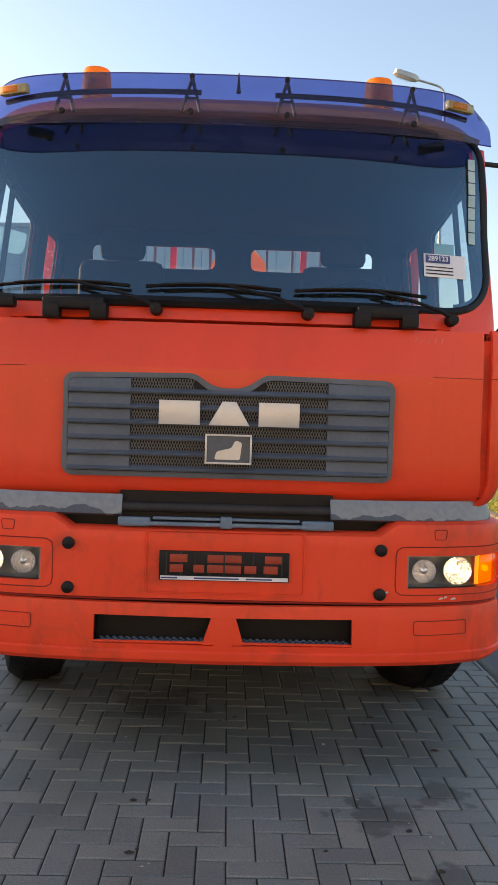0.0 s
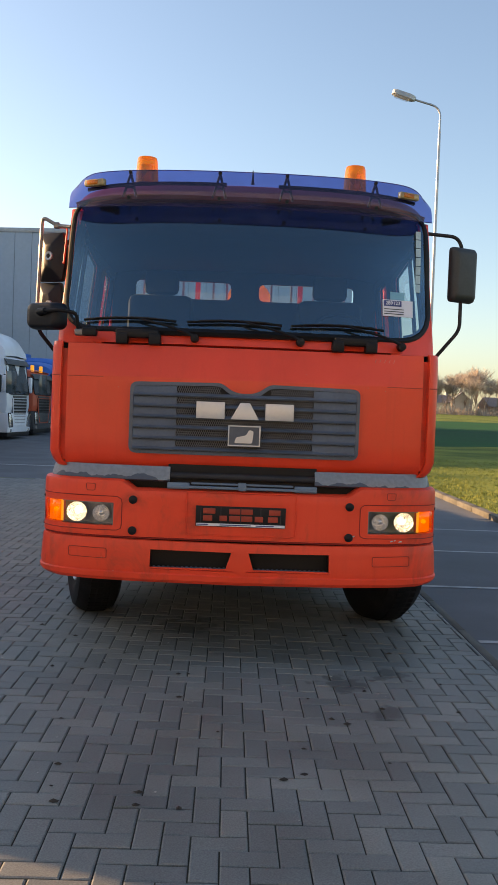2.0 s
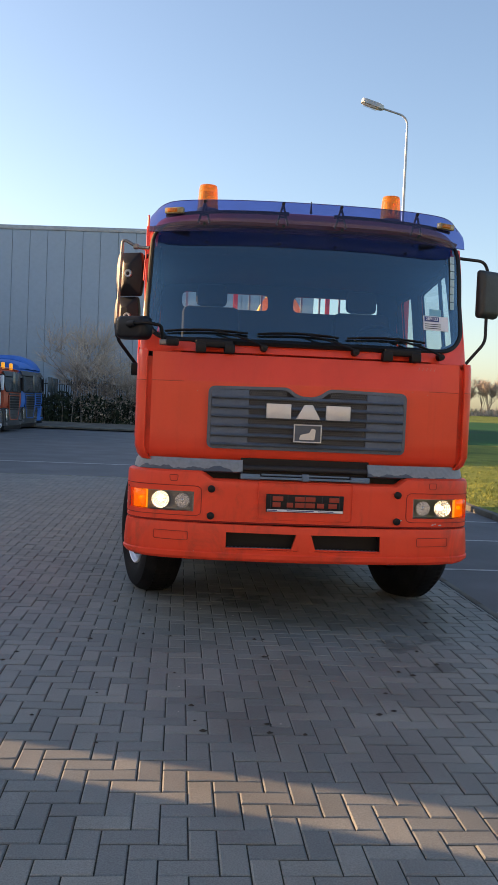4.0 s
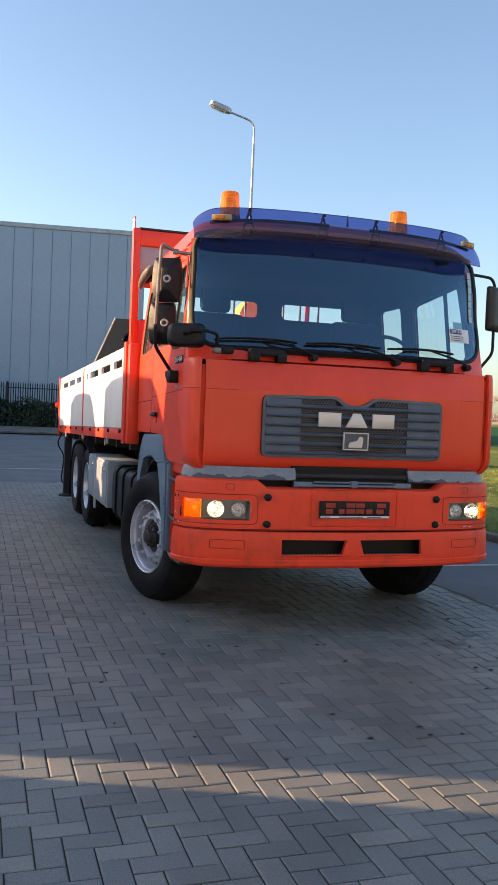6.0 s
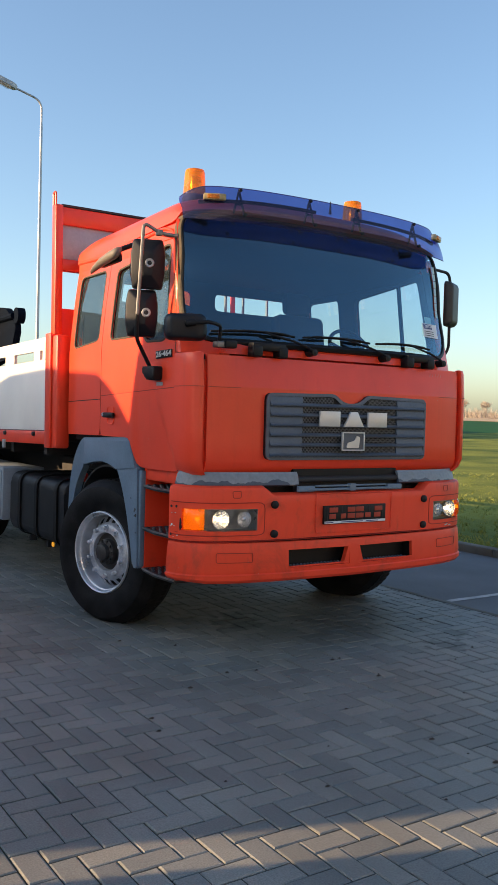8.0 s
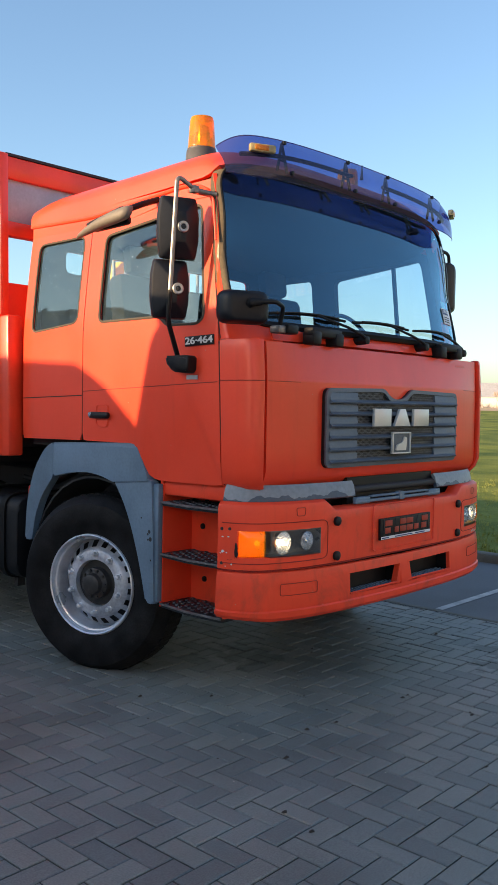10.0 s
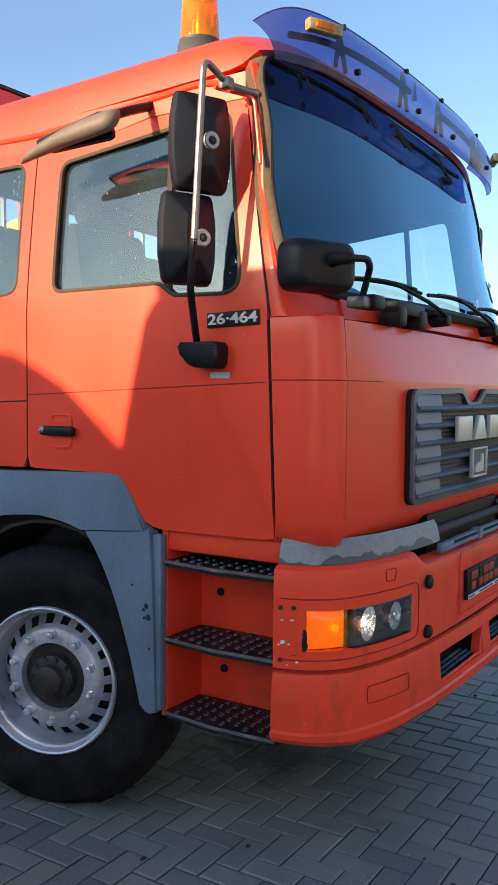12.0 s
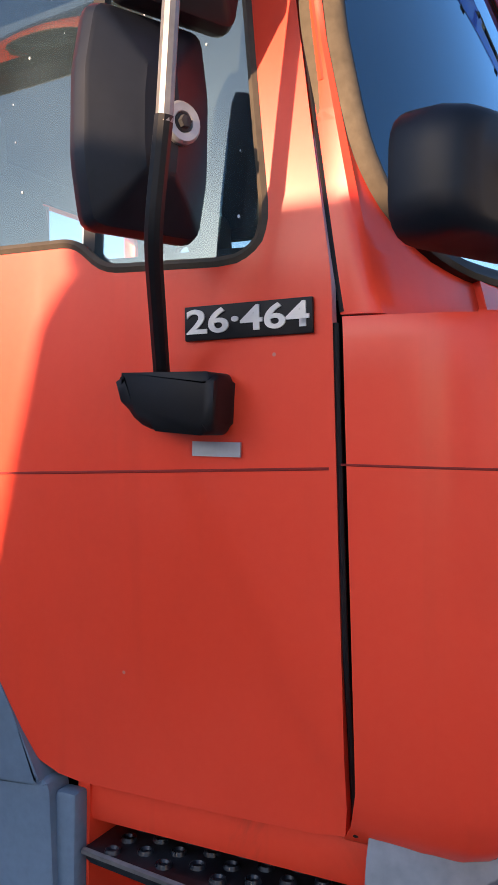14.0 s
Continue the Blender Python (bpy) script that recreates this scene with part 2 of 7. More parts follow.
M_SOIL = mat("pale_ploughed_soil", (0.45, 0.33, 0.2), 0.95, var=0.2, scale=0.3, grain=6, bump=0.3)
M_LOCKER = mat("grey_blue_locker_paint", (0.24, 0.29, 0.34), 0.5, var=0.15, bump=0.05)
M_KERB = mat("mossy_concrete_kerb", (0.13, 0.122, 0.1), 0.9, var=0.5, scale=2.2, grain=120, bump=0.4)
M_LINE = mat("worn_white_road_paint", (0.5, 0.5, 0.49), 0.8, var=0.35, scale=6, grain=150, bump=0.2, alt=(0.62, 0.62, 0.6))
M_GRASS = mat("winter_grass", (0.07, 0.14, 0.032), 0.95, var=0.4, scale=0.3, grain=14, bump=0.6, depth=0.06, alt=(0.27, 0.29, 0.06), spec=0.1)
M_BLADE = mat("grass_blades", (0.14, 0.2, 0.04), 0.9, var=0.4, scale=0.5, bump=0, alt=(0.36, 0.36, 0.1), spec=0.1)
# bark, twigs and scrub are paler: distant haze is put into their colours
M_BARK = mat("hazed_bark", (0.3, 0.25, 0.21), 0.9, var=0.3, bump=0.3)
M_TWIG = mat("hazed_twigs", (0.52, 0.43, 0.35), 0.95, var=0.35, scale=0.8, bump=0)
M_SCRUB = mat("hazed_scrub_twigs", (0.4, 0.33, 0.27), 0.95, var=0.35, scale=0.3, bump=0)
M_HEDGE = mat("dark_hedge_leaves", (0.03, 0.045, 0.022), 0.8, var=0.5, scale=1.5, bump=0)
M_CLAD = mat("grey_metal_cladding", (0.35, 0.42, 0.5), 0.5, var=0.08, scale=0.25, grain=4, bump=0.03, metal=0.1)
M_GALV = mat("galvanised_steel", (0.42, 0.43, 0.44), 0.45, metal=0.6, var=0.15, bump=0.05)
M_GLASS = clear("cab_glass", (0.86, 0.94, 0.96), (0.46, 0.77, 0.98), r0=0.16, dust=0.004)
M_SIDEGL = clear("side_glass", (0.8, 0.88, 0.88), (0.72, 0.92, 0.95), r0=0.13, dust=0.06, film=(0.3, 0.46, 0.56))
M_REARGL = clear("rear_window_glass", (0.93, 0.97, 0.97), r0=0.03)
M_VISOR = clear("blue_tinted_acrylic", (0.13, 0.19, 0.5), (0.8, 0.8, 0.9), rough=0.08, r0=0.05, dust=0.22, film=(0.1, 0.1, 0.22))
M_LENS = clear("clear_lamp_lens", (0.94, 0.95, 0.96), r0=0.06, dust=0.06, film=(0.5, 0.5, 0.48))
M_AMBER = clear("amber_lens", (1.0, 0.42, 0.03), rough=0.08, r0=0.05, dust=0.25, film=(0.95, 0.4, 0.02))
M_DOME = clear("amber_dome", (1.0, 0.5, 0.05), rough=0.06, r0=0.05, dust=0.32, film=(1.0, 0.36, 0.02))
M_BASE = mat("weathered_black_plastic", (0.06, 0.062, 0.066), 0.6, var=0.3, scale=8, bump=0.1)
# a faint glow is added so that the amber parts look lit
M_AMBERB = mat("glowing_amber", (0.95, 0.45, 0.03), 0.3, var=0.1, emit=((1.0, 0.4, 0.03), 0.3))
M_BULB = glow("headlamp_bulb", (1.0, 0.8, 0.5), 1.7)
M_BOWL = mat("lamp_reflector_bowl", (0.86, 0.86, 0.86), 0.14, metal=1.0, var=0.1, grain=45, bump=1.0, depth=0.008)
M_MIRROR = mat("mirror_glass", (0.8, 0.82, 0.84), 0.03, metal=1.0, var=0.02, bump=0, rvar=0.01)
M_PAVE = paver_mat("concrete_paver", True)
M_PAVE1 = paver_mat("concrete_paver_single", False)


# ---- building blocks ----
def finish(bm, angle=35):
    bmesh.ops.recalc_face_normals(bm, faces=bm.faces)
    lim = radians(angle)
    for f in bm.faces:
        f.smooth = True
    for e in bm.edges:
        if len(e.link_faces) == 2 and e.calc_face_angle(0) > lim:
            e.smooth = False


def part(name, bm, material, parent=None, label="", angle=35, recalc=True):
    """Links a bmesh as one mesh object under a thing or a part."""
    if recalc:
        finish(bm, angle)
    me = bpy.data.meshes.new(name)
    bm.to_mesh(me)
    bm.free()
    me.materials.append(material)
    ob = new(name, me)
    ob.parent = parent
    if label:
        ob["label"] = label
    return ob


def thing(name, label, category, at=None, group="", kind=""):
    ob = new(name)
    if at is not None:
        ob.matrix_world = at
    return tagged(ob, label, category, group, kind)


def box(x0, x1, y0, y1, z0, z1, bevel=0.0, bm=None, seg=2, m=None):
    bm = bm or bmesh.new()
    vs = [bm.verts.new((x, y, z)) for z in (z0, z1) for y in (y0, y1) for x in (x0, x1)]
    fs = [bm.faces.new([vs[i] for i in q]) for q in ((0, 2, 3, 1), (4, 5, 7, 6), (0, 1, 5, 4), (2, 6, 7, 3), (0, 4, 6, 2), (1, 3, 7, 5))]
    if m is not None:
        bmesh.ops.transform(bm, matrix=m, verts=vs)
    if bevel:
        es = list({e for f in fs for e in f.edges})
        bmesh.ops.bevel(bm, geom=es, offset=bevel, segments=seg, affect="EDGES", profile=0.5)
    return bm


def tube(points, r, n=10, bm=None, ends=None):
    """A round bar through the points; ends gives another radius at the far end."""
    bm = bm or bmesh.new()
    pts = [Vector(p) for p in points]
    rings = []
    side = None
    for i, p in enumerate(pts):
        d = (pts[min(i + 1, len(pts) - 1)] - pts[max(i - 1, 0)]).normalized()
        ref = side if side is not None else (Vector((0, 0, 1)) if abs(d.z) < 0.9 else Vector((1, 0, 0)))
        u = (ref - d * ref.dot(d)).normalized()
        side = u
        v = d.cross(u)
        rr = r if ends is None else r + (ends - r) * i / (len(pts) - 1)
        rings.append([bm.verts.new(p + (u * math.cos(a) + v * math.sin(a)) * rr) for a in (2 * math.pi * k / n for k in range(n))])
    for a, b in zip(rings, rings[1:]):
        for k in range(n):
            bm.faces.new((a[k], a[(k + 1) % n], b[(k + 1) % n], b[k]))
    bm.faces.new(rings[0][::-1])
    bm.faces.new(rings[-1])
    return bm


def bend(points, r=0.03, n=5):
    """The path with its corners rounded."""
    pts = [Vector(p) for p in points]
    out = [pts[0]]
    for a, b, c in zip(pts, pts[1:], pts[2:]):
        p, q = b + (a - b).normalized() * min(r, (a - b).length / 2.1), b + (c - b).normalized() * min(r, (c - b).length / 2.1)
        for k in range(n + 1):
            t = k / n
            out.append(p * (1 - t) ** 2 + b * 2 * t * (1 - t) + q * t * t)
    out.append(pts[-1])
    return out


def lathe(profile, n=48, axis="x", bm=None, at=(0, 0, 0), closed=False, caps=True):
    """Turns a profile of (along, radius) about an axis."""
    bm = bm or bmesh.new()
    rings = []
    for h, r in profile:
        ring = []
        for k in range(n):
            a = 2 * math.pi * k / n
            c, s = r * math.cos(a), r * math.sin(a)
            p = {"x": (h, c, s), "y": (c, h, s), "z": (c, s, h)}[axis]
            ring.append(bm.verts.new(Vector(p) + Vector(at)))
        rings.append(ring)
    pairs = list(zip(rings, rings[1:])) + ([(rings[-1], rings[0])] if closed else [])
    for a, b in pairs:
        for k in range(n):
            bm.faces.new((a[k], a[(k + 1) % n], b[(k + 1) % n], b[k]))
    if caps and not closed:
        for ring, (h, r) in ((rings[0], profile[0]), (rings[-1], profile[-1])):
            if r > 1e-4:
                bm.faces.new(ring)
    return bm


def prism(outline, lo, hi, axis="y", bm=None, bevel=0.0):
    """A flat outline given a thickness along an axis: y takes (x, z), x takes (y, z), z takes (x, y)."""
    bm = bm or bmesh.new()

    def place(p, h):
        return {"y": (p[0], h, p[1]), "x": (h, p[0], p[1]), "z": (p[0], p[1], h)}[axis]

    a = [bm.verts.new(place(p, lo)) for p in outline]
    b = [bm.verts.new(place(p, hi)) for p in outline]
    fs = [bm.faces.new(a), bm.faces.new(b[::-1])]
    k = len(a)
    for i in range(k):
        fs.append(bm.faces.new((a[i], b[i], b[(i + 1) % k], a[(i + 1) % k])))
    if bevel:
        bmesh.ops.bevel(bm, geom=list({e for f in fs[:2] for e in f.edges}), offset=bevel, segments=2, affect="EDGES", profile=0.5)
    return bm


def rounded(points, r, n=5):
    """A closed outline with rounded corners; r is one radius or one for each corner."""
    out = []
    k = len(points)
    for i in range(k):
        a, b, c = Vector(points[i - 1]), Vector(points[i]), Vector(points[(i + 1) % k])
        rr = r[i] if isinstance(r, (list, tuple)) else r
        p = b + (a - b).normalized() * min(rr, (a - b).length / 2.05)
        q = b + (c - b).normalized() * min(rr, (c - b).length / 2.05)
        for j in range(n + 1):
            t = j / n
            out.append(tuple(p * (1 - t) ** 2 + b * 2 * t * (1 - t) + q * t * t))
    return out


def resample(points, n):
    """n points at even steps round a closed outline."""
    pts = [Vector(p) for p in points]
    seg = [(pts[(i + 1) % len(pts)] - p).length for i, p in enumerate(pts)]
    total, out, i, done = sum(seg), [], 0, 0.0
    for k in range(n):
        want = total * k / n
        while done + seg[i] < want:
            done += seg[i]
            i += 1
        out.append(pts[i].lerp(pts[(i + 1) % len(pts)], (want - done) / max(seg[i], 1e-9)))
    return out


def sheet(rows, thick=0.0, bm=None, skip=None):
    """A surface through rows of points, with a thickness; skip(i, j) leaves cells open."""
    bm = bm or bmesh.new()
    g = [[bm.verts.new(p) for p in row] for row in rows]
    fs = []
    for i in range(len(g) - 1):
        for j in range(len(g[0]) - 1):
            if not (skip and skip(i, j)):
                fs.append(bm.faces.new((g[i][j], g[i][j + 1], g[i + 1][j + 1], g[i + 1][j])))
    bmesh.ops.delete(bm, geom=[v for v in bm.verts if not v.link_faces], context="VERTS")
    if thick:
        bmesh.ops.recalc_face_normals(bm, faces=bm.faces)
        bmesh.ops.solidify(bm, geom=list(bm.faces), thickness=thick)
    return bm


def ring(outer, inner, surf, thick, inward, bm=None, n=200):
    """A panel between two closed outlines in (y, z), laid on the surface surf(y, z) and given a thickness."""
    bm = bm or bmesh.new()
    cy = sum(p[0] for p in inner) / len(inner)
    cz = sum(p[1] for p in inner) / len(inner)

    def byangle(pts):
        pts = resample(pts, 400)
        ang = [(math.atan2(p.y - cz, p.x - cy) % (2 * math.pi), p) for p in pts]
        ang.sort(key=lambda q: q[0])
        return [min(ang, key=lambda q: min(abs(q[0] - a), 2 * math.pi - abs(q[0] - a)))[1] for a in (2 * math.pi * k / n for k in range(n))]

    o, i = byangle(outer), byangle(inner)
    loops = []
    for off in (0.0, thick):
        loops.append([bm.verts.new(Vector(surf(p.x, p.y)) + Vector(inward) * off) for p in o])
        loops.append([bm.verts.new(Vector(surf(*p.lerp(q, 0.5))) + Vector(inward) * off) for p, q in zip(o, i)])
        loops.append([bm.verts.new(Vector(surf(p.x, p.y)) + Vector(inward) * off) for p in i])
    for a, b in ((0, 1), (1, 2), (4, 3), (5, 4), (2, 5), (3, 0)):
        for k in range(n):
            bm.faces.new((loops[a][k], loops[a][(k + 1) % n], loops[b][(k + 1) % n], loops[b][k]))
    return bm


def join_bm(bms):
    out = bmesh.new()
    for b in bms:
        me = bpy.data.meshes.new("tmp")
        b.to_mesh(me)
        b.free()
        out.from_mesh(me)
        bpy.data.meshes.remove(me)
    return out


def text_mesh(body, size, depth, m, fat=0.0):
    cu = bpy.data.curves.new("text", "FONT")
    cu.body, cu.size, cu.extrude, cu.align_x, cu.align_y = body, size, depth, "CENTER", "CENTER"
    cu.offset = fat
    tmp = new("text", cu)
    bpy.context.view_layer.update()
    me = bpy.data.meshes.new_from_object(tmp.evaluated_get(bpy.context.evaluated_depsgraph_get()))
    bpy.data.objects.remove(tmp)
    bpy.data.curves.remove(cu)
    bm = bmesh.new()
    bm.from_mesh(me)
    bpy.data.meshes.remove(me)
    bmesh.ops.transform(bm, matrix=m, verts=bm.verts)
    return bm


# ---- ground, road, field ----
def rise(x, y):
    """The land rises very gently away from the yard."""
    d = math.hypot(x, y)
    return 0.0095 * max(0.0, d - 25.0)


def kerb_x(y):
    return 4.08


def ground_z(x, y):
    base = rise(x, y)
    if x > kerb_x(y) + 0.1:
        return base + 0.09 + 0.03 * noise.noise((x * 0.3, y * 0.3, 0))
    return base - 0.05


xs = [-900, -500, -300, -200, -140, -100, -70, -50, -36, -26, -18, -12, -8, -4, 0, 2, 3.6, 4.1, 4.2, 4.6, 5.2, 6, 7, 8, 10, 12, 15, 18, 22, 24, 26, 32, 40, 52, 68, 90, 120, 160, 220, 300, 450, 700, 900]
ys = [-700, -400, -200, -100, -50, -25, -15, -10, -6, -3, 0, 3, 6, 8, 9.2, 10, 12, 14, 17, 20, 24, 28, 34, 40, 46, 47, 55, 65, 80, 100, 130, 170, 230, 300, 400, 600, 900]
part("ground", sheet([[(x, y, ground_z(x, y)) for x in xs] for y in ys]), M_GRASS)
tagged(bpy.data.objects["ground"], "flat winter grass field reaching to the horizon", "ground", kind="structure")


def slab(name, x0, x1, y0, y1, z, material, label, step=4.0):
    nx, ny = max(1, int((x1 - x0) / step)), max(1, int((y1 - y0) / step))
    rows = [[(x0 + (x1 - x0) * i / nx, y0 + (y1 - y0) * j / ny, z + rise(x0 + (x1 - x0) * i / nx, y0 + (y1 - y0) * j / ny)) for i in range(nx + 1)] for j in range(ny + 1)]
    return tagged(part(name, sheet(rows), material), label, "road", kind="structure")


BR_X0, BR_X1, BR_Y0, BR_Y1 = -6.93, 1.68, -10.08, 12.6
slab("pavement_bed", BR_X0, BR_X1, BR_Y0, BR_Y1, -0.007, M_JOINT, "sandy joints between the pavers")
slab("road_east", BR_X1, 4.08, -30, 9.2, -0.001, M_ASPHALT, "grey asphalt parking strip with white bay lines")
slab("road_north", -60, 4.08, 12.6, 44, -0.001, M_ASPHALT, "grey asphalt yard road behind the truck")
slab("road_west", -60, BR_X0, -30, 12.6, -0.001, M_ASPHALT, "grey asphalt yard under the parked trucks")
# unseen ground, made pale to throw light up at the truck
slab("road_south", BR_X0, BR_X1, -30, BR_Y0, -0.001, M_YARD, "unseen concrete yard made pale to bounce light")
slab("road_link", BR_X1, 4.08, 9.2, 12.6, -0.001, M_ASPHALT, "grey asphalt")


def road_line(x0, y0, x1, y1, w):
    d = Vector((x1 - x0, y1 - y0, 0))
    s = Vector((-d.y, d.x, 0)).normalized() * w / 2
    k = max(2, int(d.length / 2))
    rows = []
    for i in range(k + 1):
        p = Vector((x0, y0, 0)) + d * i / k
        p.z = 0.0032 + rise(p.x, p.y)
        rows.append([p + s, p - s])
    return tagged(part("road_line", sheet(rows), M_LINE), "worn white painted line on the asphalt", "road line", kind="structure")


for yb in (-3.5, -1.42, 0.66, 2.63, 4.78, 6.76):
    road_line(1.75, yb, 4.0, yb, 0.07)
road_line(-60, 14.6, 4.0, 16.6, 0.14)

# flush concrete edging between pavers and asphalt
edging = thing("edging", "flush concrete edging between pavers and asphalt", "edging", kind="structure")
piece = part("edging_stone", box(0, 0.06, 0.003, 0.997, -0.05, 0.001, 0.004), M_KERB, edging)
piece.location = (1.684, -11, 0)
for k in range(1, 24):
    o = new("edging_stone", piece.data)
    o.parent = edging
    o.location = (1.684, -11 + k, 0)

# kerb stones, one metre each
kerb = thing("kerb", "concrete kerb stones along the grass verge", "kerb", kind="structure")
stone = box(0, 0.16, 0.004, 0.996, -0.06, 0.095, 0.022)
stone_ob = part("kerb_stone", stone, M_KERB, kerb)
stone_ob.location = (4.08, -14.8, 0)
for k in range(1, 24):
    o = new("kerb_stone", stone_ob.data)
    o.parent = kerb
    o.location = (4.08, -14.8 + k, 0)
for k in range(0, 36):
    o = new("kerb_stone", stone_ob.data)
    o.parent = kerb
    o.location = (4.08, 9.2 + k, rise(4.08, 9.2 + k))

# light concrete edge of the yard in front of the hedge
edge = part("pavement_edge", sheet([[(x, y, 0.06 + rise(x, y)) for x in (-60, -40, -20, -10, -3, 3, 6)] for y in (38, 41, 45.5)], 0.08), M_KERB)
tagged(edge, "pale concrete footway along the hedge", "pavement", kind="structure")


# ---- warehouse, fence, hedge ----
def warehouse():
    h = thing("warehouse", "large grey warehouse clad in vertical metal sheets", "building", pose(7.6, 51.4, 0.2, 0, 0, 180 - 7.4))
    # local: x runs along the front away from the corner, y runs into the camera side negative
    part("wall", box(0, 70, -20, 0, -0.3, 12.9), M_LOCKER, h)
    panel = part("panel", box(0.02, 1.18, 0.0, 0.035, 0.4, 12.75), M_CLAD, h)
    for k in range(1, 58):
        o = new("panel", panel.data)
        o.parent = h
        o.location = (1.2 * k, 0, 0)
    part("roof_trim", box(-0.08, 70, -20, 0.1, 12.75, 13.05, 0.03), M_ALU, h)
    part("plinth", box(-0.03, 70, 0.0, 0.06, -0.3, 0.4), M_KERB, h)
    part("roof", box(0.2, 69.8, -19.8, -0.2, 12.85, 12.98), M_ALU, h)
    return h


warehouse()


def unseen_hall(name, label, x0, x1, y0, y1, h, clad=None):
    t = thing(name, label, "building")
    part("wall", box(x0, x1, y0, y1, -0.3, h), clad or M_CLAD, t)
    part("roof_trim", box(x0 - 0.1, x1 + 0.1, y0 - 0.1, y1 + 0.1, h - 0.3, h + 0.05, 0.03), M_ALU, t)
    part("plinth", box(x0 - 0.04, x1 + 0.04, y0 - 0.04, y1 + 0.04, -0.3, 0.5), M_KERB, t)


# unseen halls added: the west one shades the field, the south one bounces light
unseen_hall("hall", "unseen grey hall added on the west side to shade the field", -44, -28, 37, 55, 12.0)
unseen_hall("hall", "unseen cream hall added on the south side to bounce light", -30, 45, -46, -26, 10.0, M_HALL)


def fence_run():
    f = thing("fence", "dark steel palisade fence in front of the warehouse", "fence")
    for k in range(7):
        part("post", box(-14.0 + k * 2.6 - 0.04, -14.0 + k * 2.6 + 0.04, 47.85, 47.93, 0, 2.75), M_CHASSIS, f)
    for z in (0.6, 2.35):
        part("rail", box(-14.5, 2.2, 47.93, 47.97, z, z + 0.05), M_CHASSIS, f)
    bm = bmesh.new()
    for k in range(118):
        x = -14.4 + k * 0.14
        prism([(x, 0.25), (x + 0.06, 0.25), (x + 0.06, 2.6), (x + 0.03, 2.75), (x, 2.6)], 47.97, 47.985, "y", bm)
    o = part("paling", bm, M_CHASSIS, f)
    o["kind"] = "stuff"
    f.location.z = 0.2


fence_run()


def twig_tree(name, height, spread, seed, levels=4, bm_t=None):
    """Bare trunk and limbs that fork again and again, and a crown of thin twigs."""
    rnd = random.Random(seed)
    wood, twigs = bmesh.new(), bmesh.new()

    def grow(p, d, length, r, level):
        q = p + d * length
        mid = p.lerp(q, 0.5) + Vector((rnd.uniform(-1, 1), rnd.uniform(-1, 1), 0)) * length * 0.06
        tube([p, mid, q], r, 6 if level < 2 else 4, wood, ends=r * 0.6)
        if level >= levels:
            for _ in range(7):
                e = (d + Vector((rnd.uniform(-1, 1), rnd.uniform(-1, 1), rnd.uniform(-0.3, 0.9))) * 0.9).normalized()
                a = mid.lerp(q, rnd.random())
                b = a + e * length * rnd.uniform(0.8, 1.7)
                s = e.cross(Vector((rnd.uniform(-1, 1), rnd.uniform(-1, 1), rnd.uniform(-1, 1)))).normalized() * 0.02 * height / 8
                twigs.faces.new([twigs.verts.new(v) for v in (a - s, a + s, b)])
                for _ in range(2):
                    c = a.lerp(b, rnd.uniform(0.3, 0.8))
                    e2 = (e + Vector((rnd.uniform(-1, 1), rnd.uniform(-1, 1), rnd.uniform(-0.5, 0.8)))).normalized()
                    g = c + e2 * length * rnd.uniform(0.4, 0.9)
                    twigs.faces.new([twigs.verts.new(v) for v in (c - s, c + s, g)])
            return
        for k in range(3 if level else 7):
            a = rnd.uniform(0, 2 * math.pi)
            out = Vector((math.cos(a), math.sin(a), 0)) * spread * rnd.uniform(0.5, 1.1)
            e = (d + out + Vector((0, 0, 0.25))).normalized()
            grow((mid if level else p).lerp(q, rnd.uniform(0.3, 1.0)), e, length * rnd.uniform(0.6, 0.82), r * 0.55, level + 1)

    grow(Vector((0, 0, -0.2)), Vector((0, 0, 1)), height * 0.38, height * 0.011, 0)
    t = thing(name, "bare winter tree with a fine twiggy crown", "tree", group="trees on the horizon")
    part("trunk", wood, M_BARK, t)
    part("crown", twigs, M_TWIG, t, recalc=False)
    return t


kinds = [twig_tree("tree", 11, 0.5, s) for s in (3, 8, 15)]
rnd = random.Random(5)


def on_arc(deg, d):
    return -2 + d * math.sin(radians(deg)), -4 + d * math.cos(radians(deg))


for i, t in enumerate(kinds):
    x, y = on_arc(13.4 + 1.5 * i, 246 + 4 * i)
    t.matrix_world = pose(x, y, rise(x, y), 0, 0, 40 * i) @ Matrix.Scale(1.0 + 0.08 * i, 4)
for k in range(62):
    deg = 9.5 + k * 0.5 if k < 28 else 24 + (k - 28) * 1.45
    big = 1.12 if deg < 22 else 0.7 if deg < 46 else 0.5
    x, y = on_arc(deg + rnd.uniform(-0.3, 0.3), 250 + rnd.uniform(-8, 16))
    o = copy_thing(kinds[k % 3], pose(x, y, rise(x, y), 0, 0, rnd.uniform(0, 360)))
    sc = big * rnd.uniform(0.75, 1.1)
    o.scale = (sc, sc, sc * rnd.uniform(0.85, 1.05))

# ploughed strip far across the field
rows = []
for d in (168, 190, 215, 245):
    rows.append([(*on_arc(a, d), rise(*on_arc(a, d)) + 0.16) for a in range(22, 110, 4)])
tagged(part("field_strip", sheet(rows), M_SOIL), "pale ploughed strip across the field", "field", kind="structure")

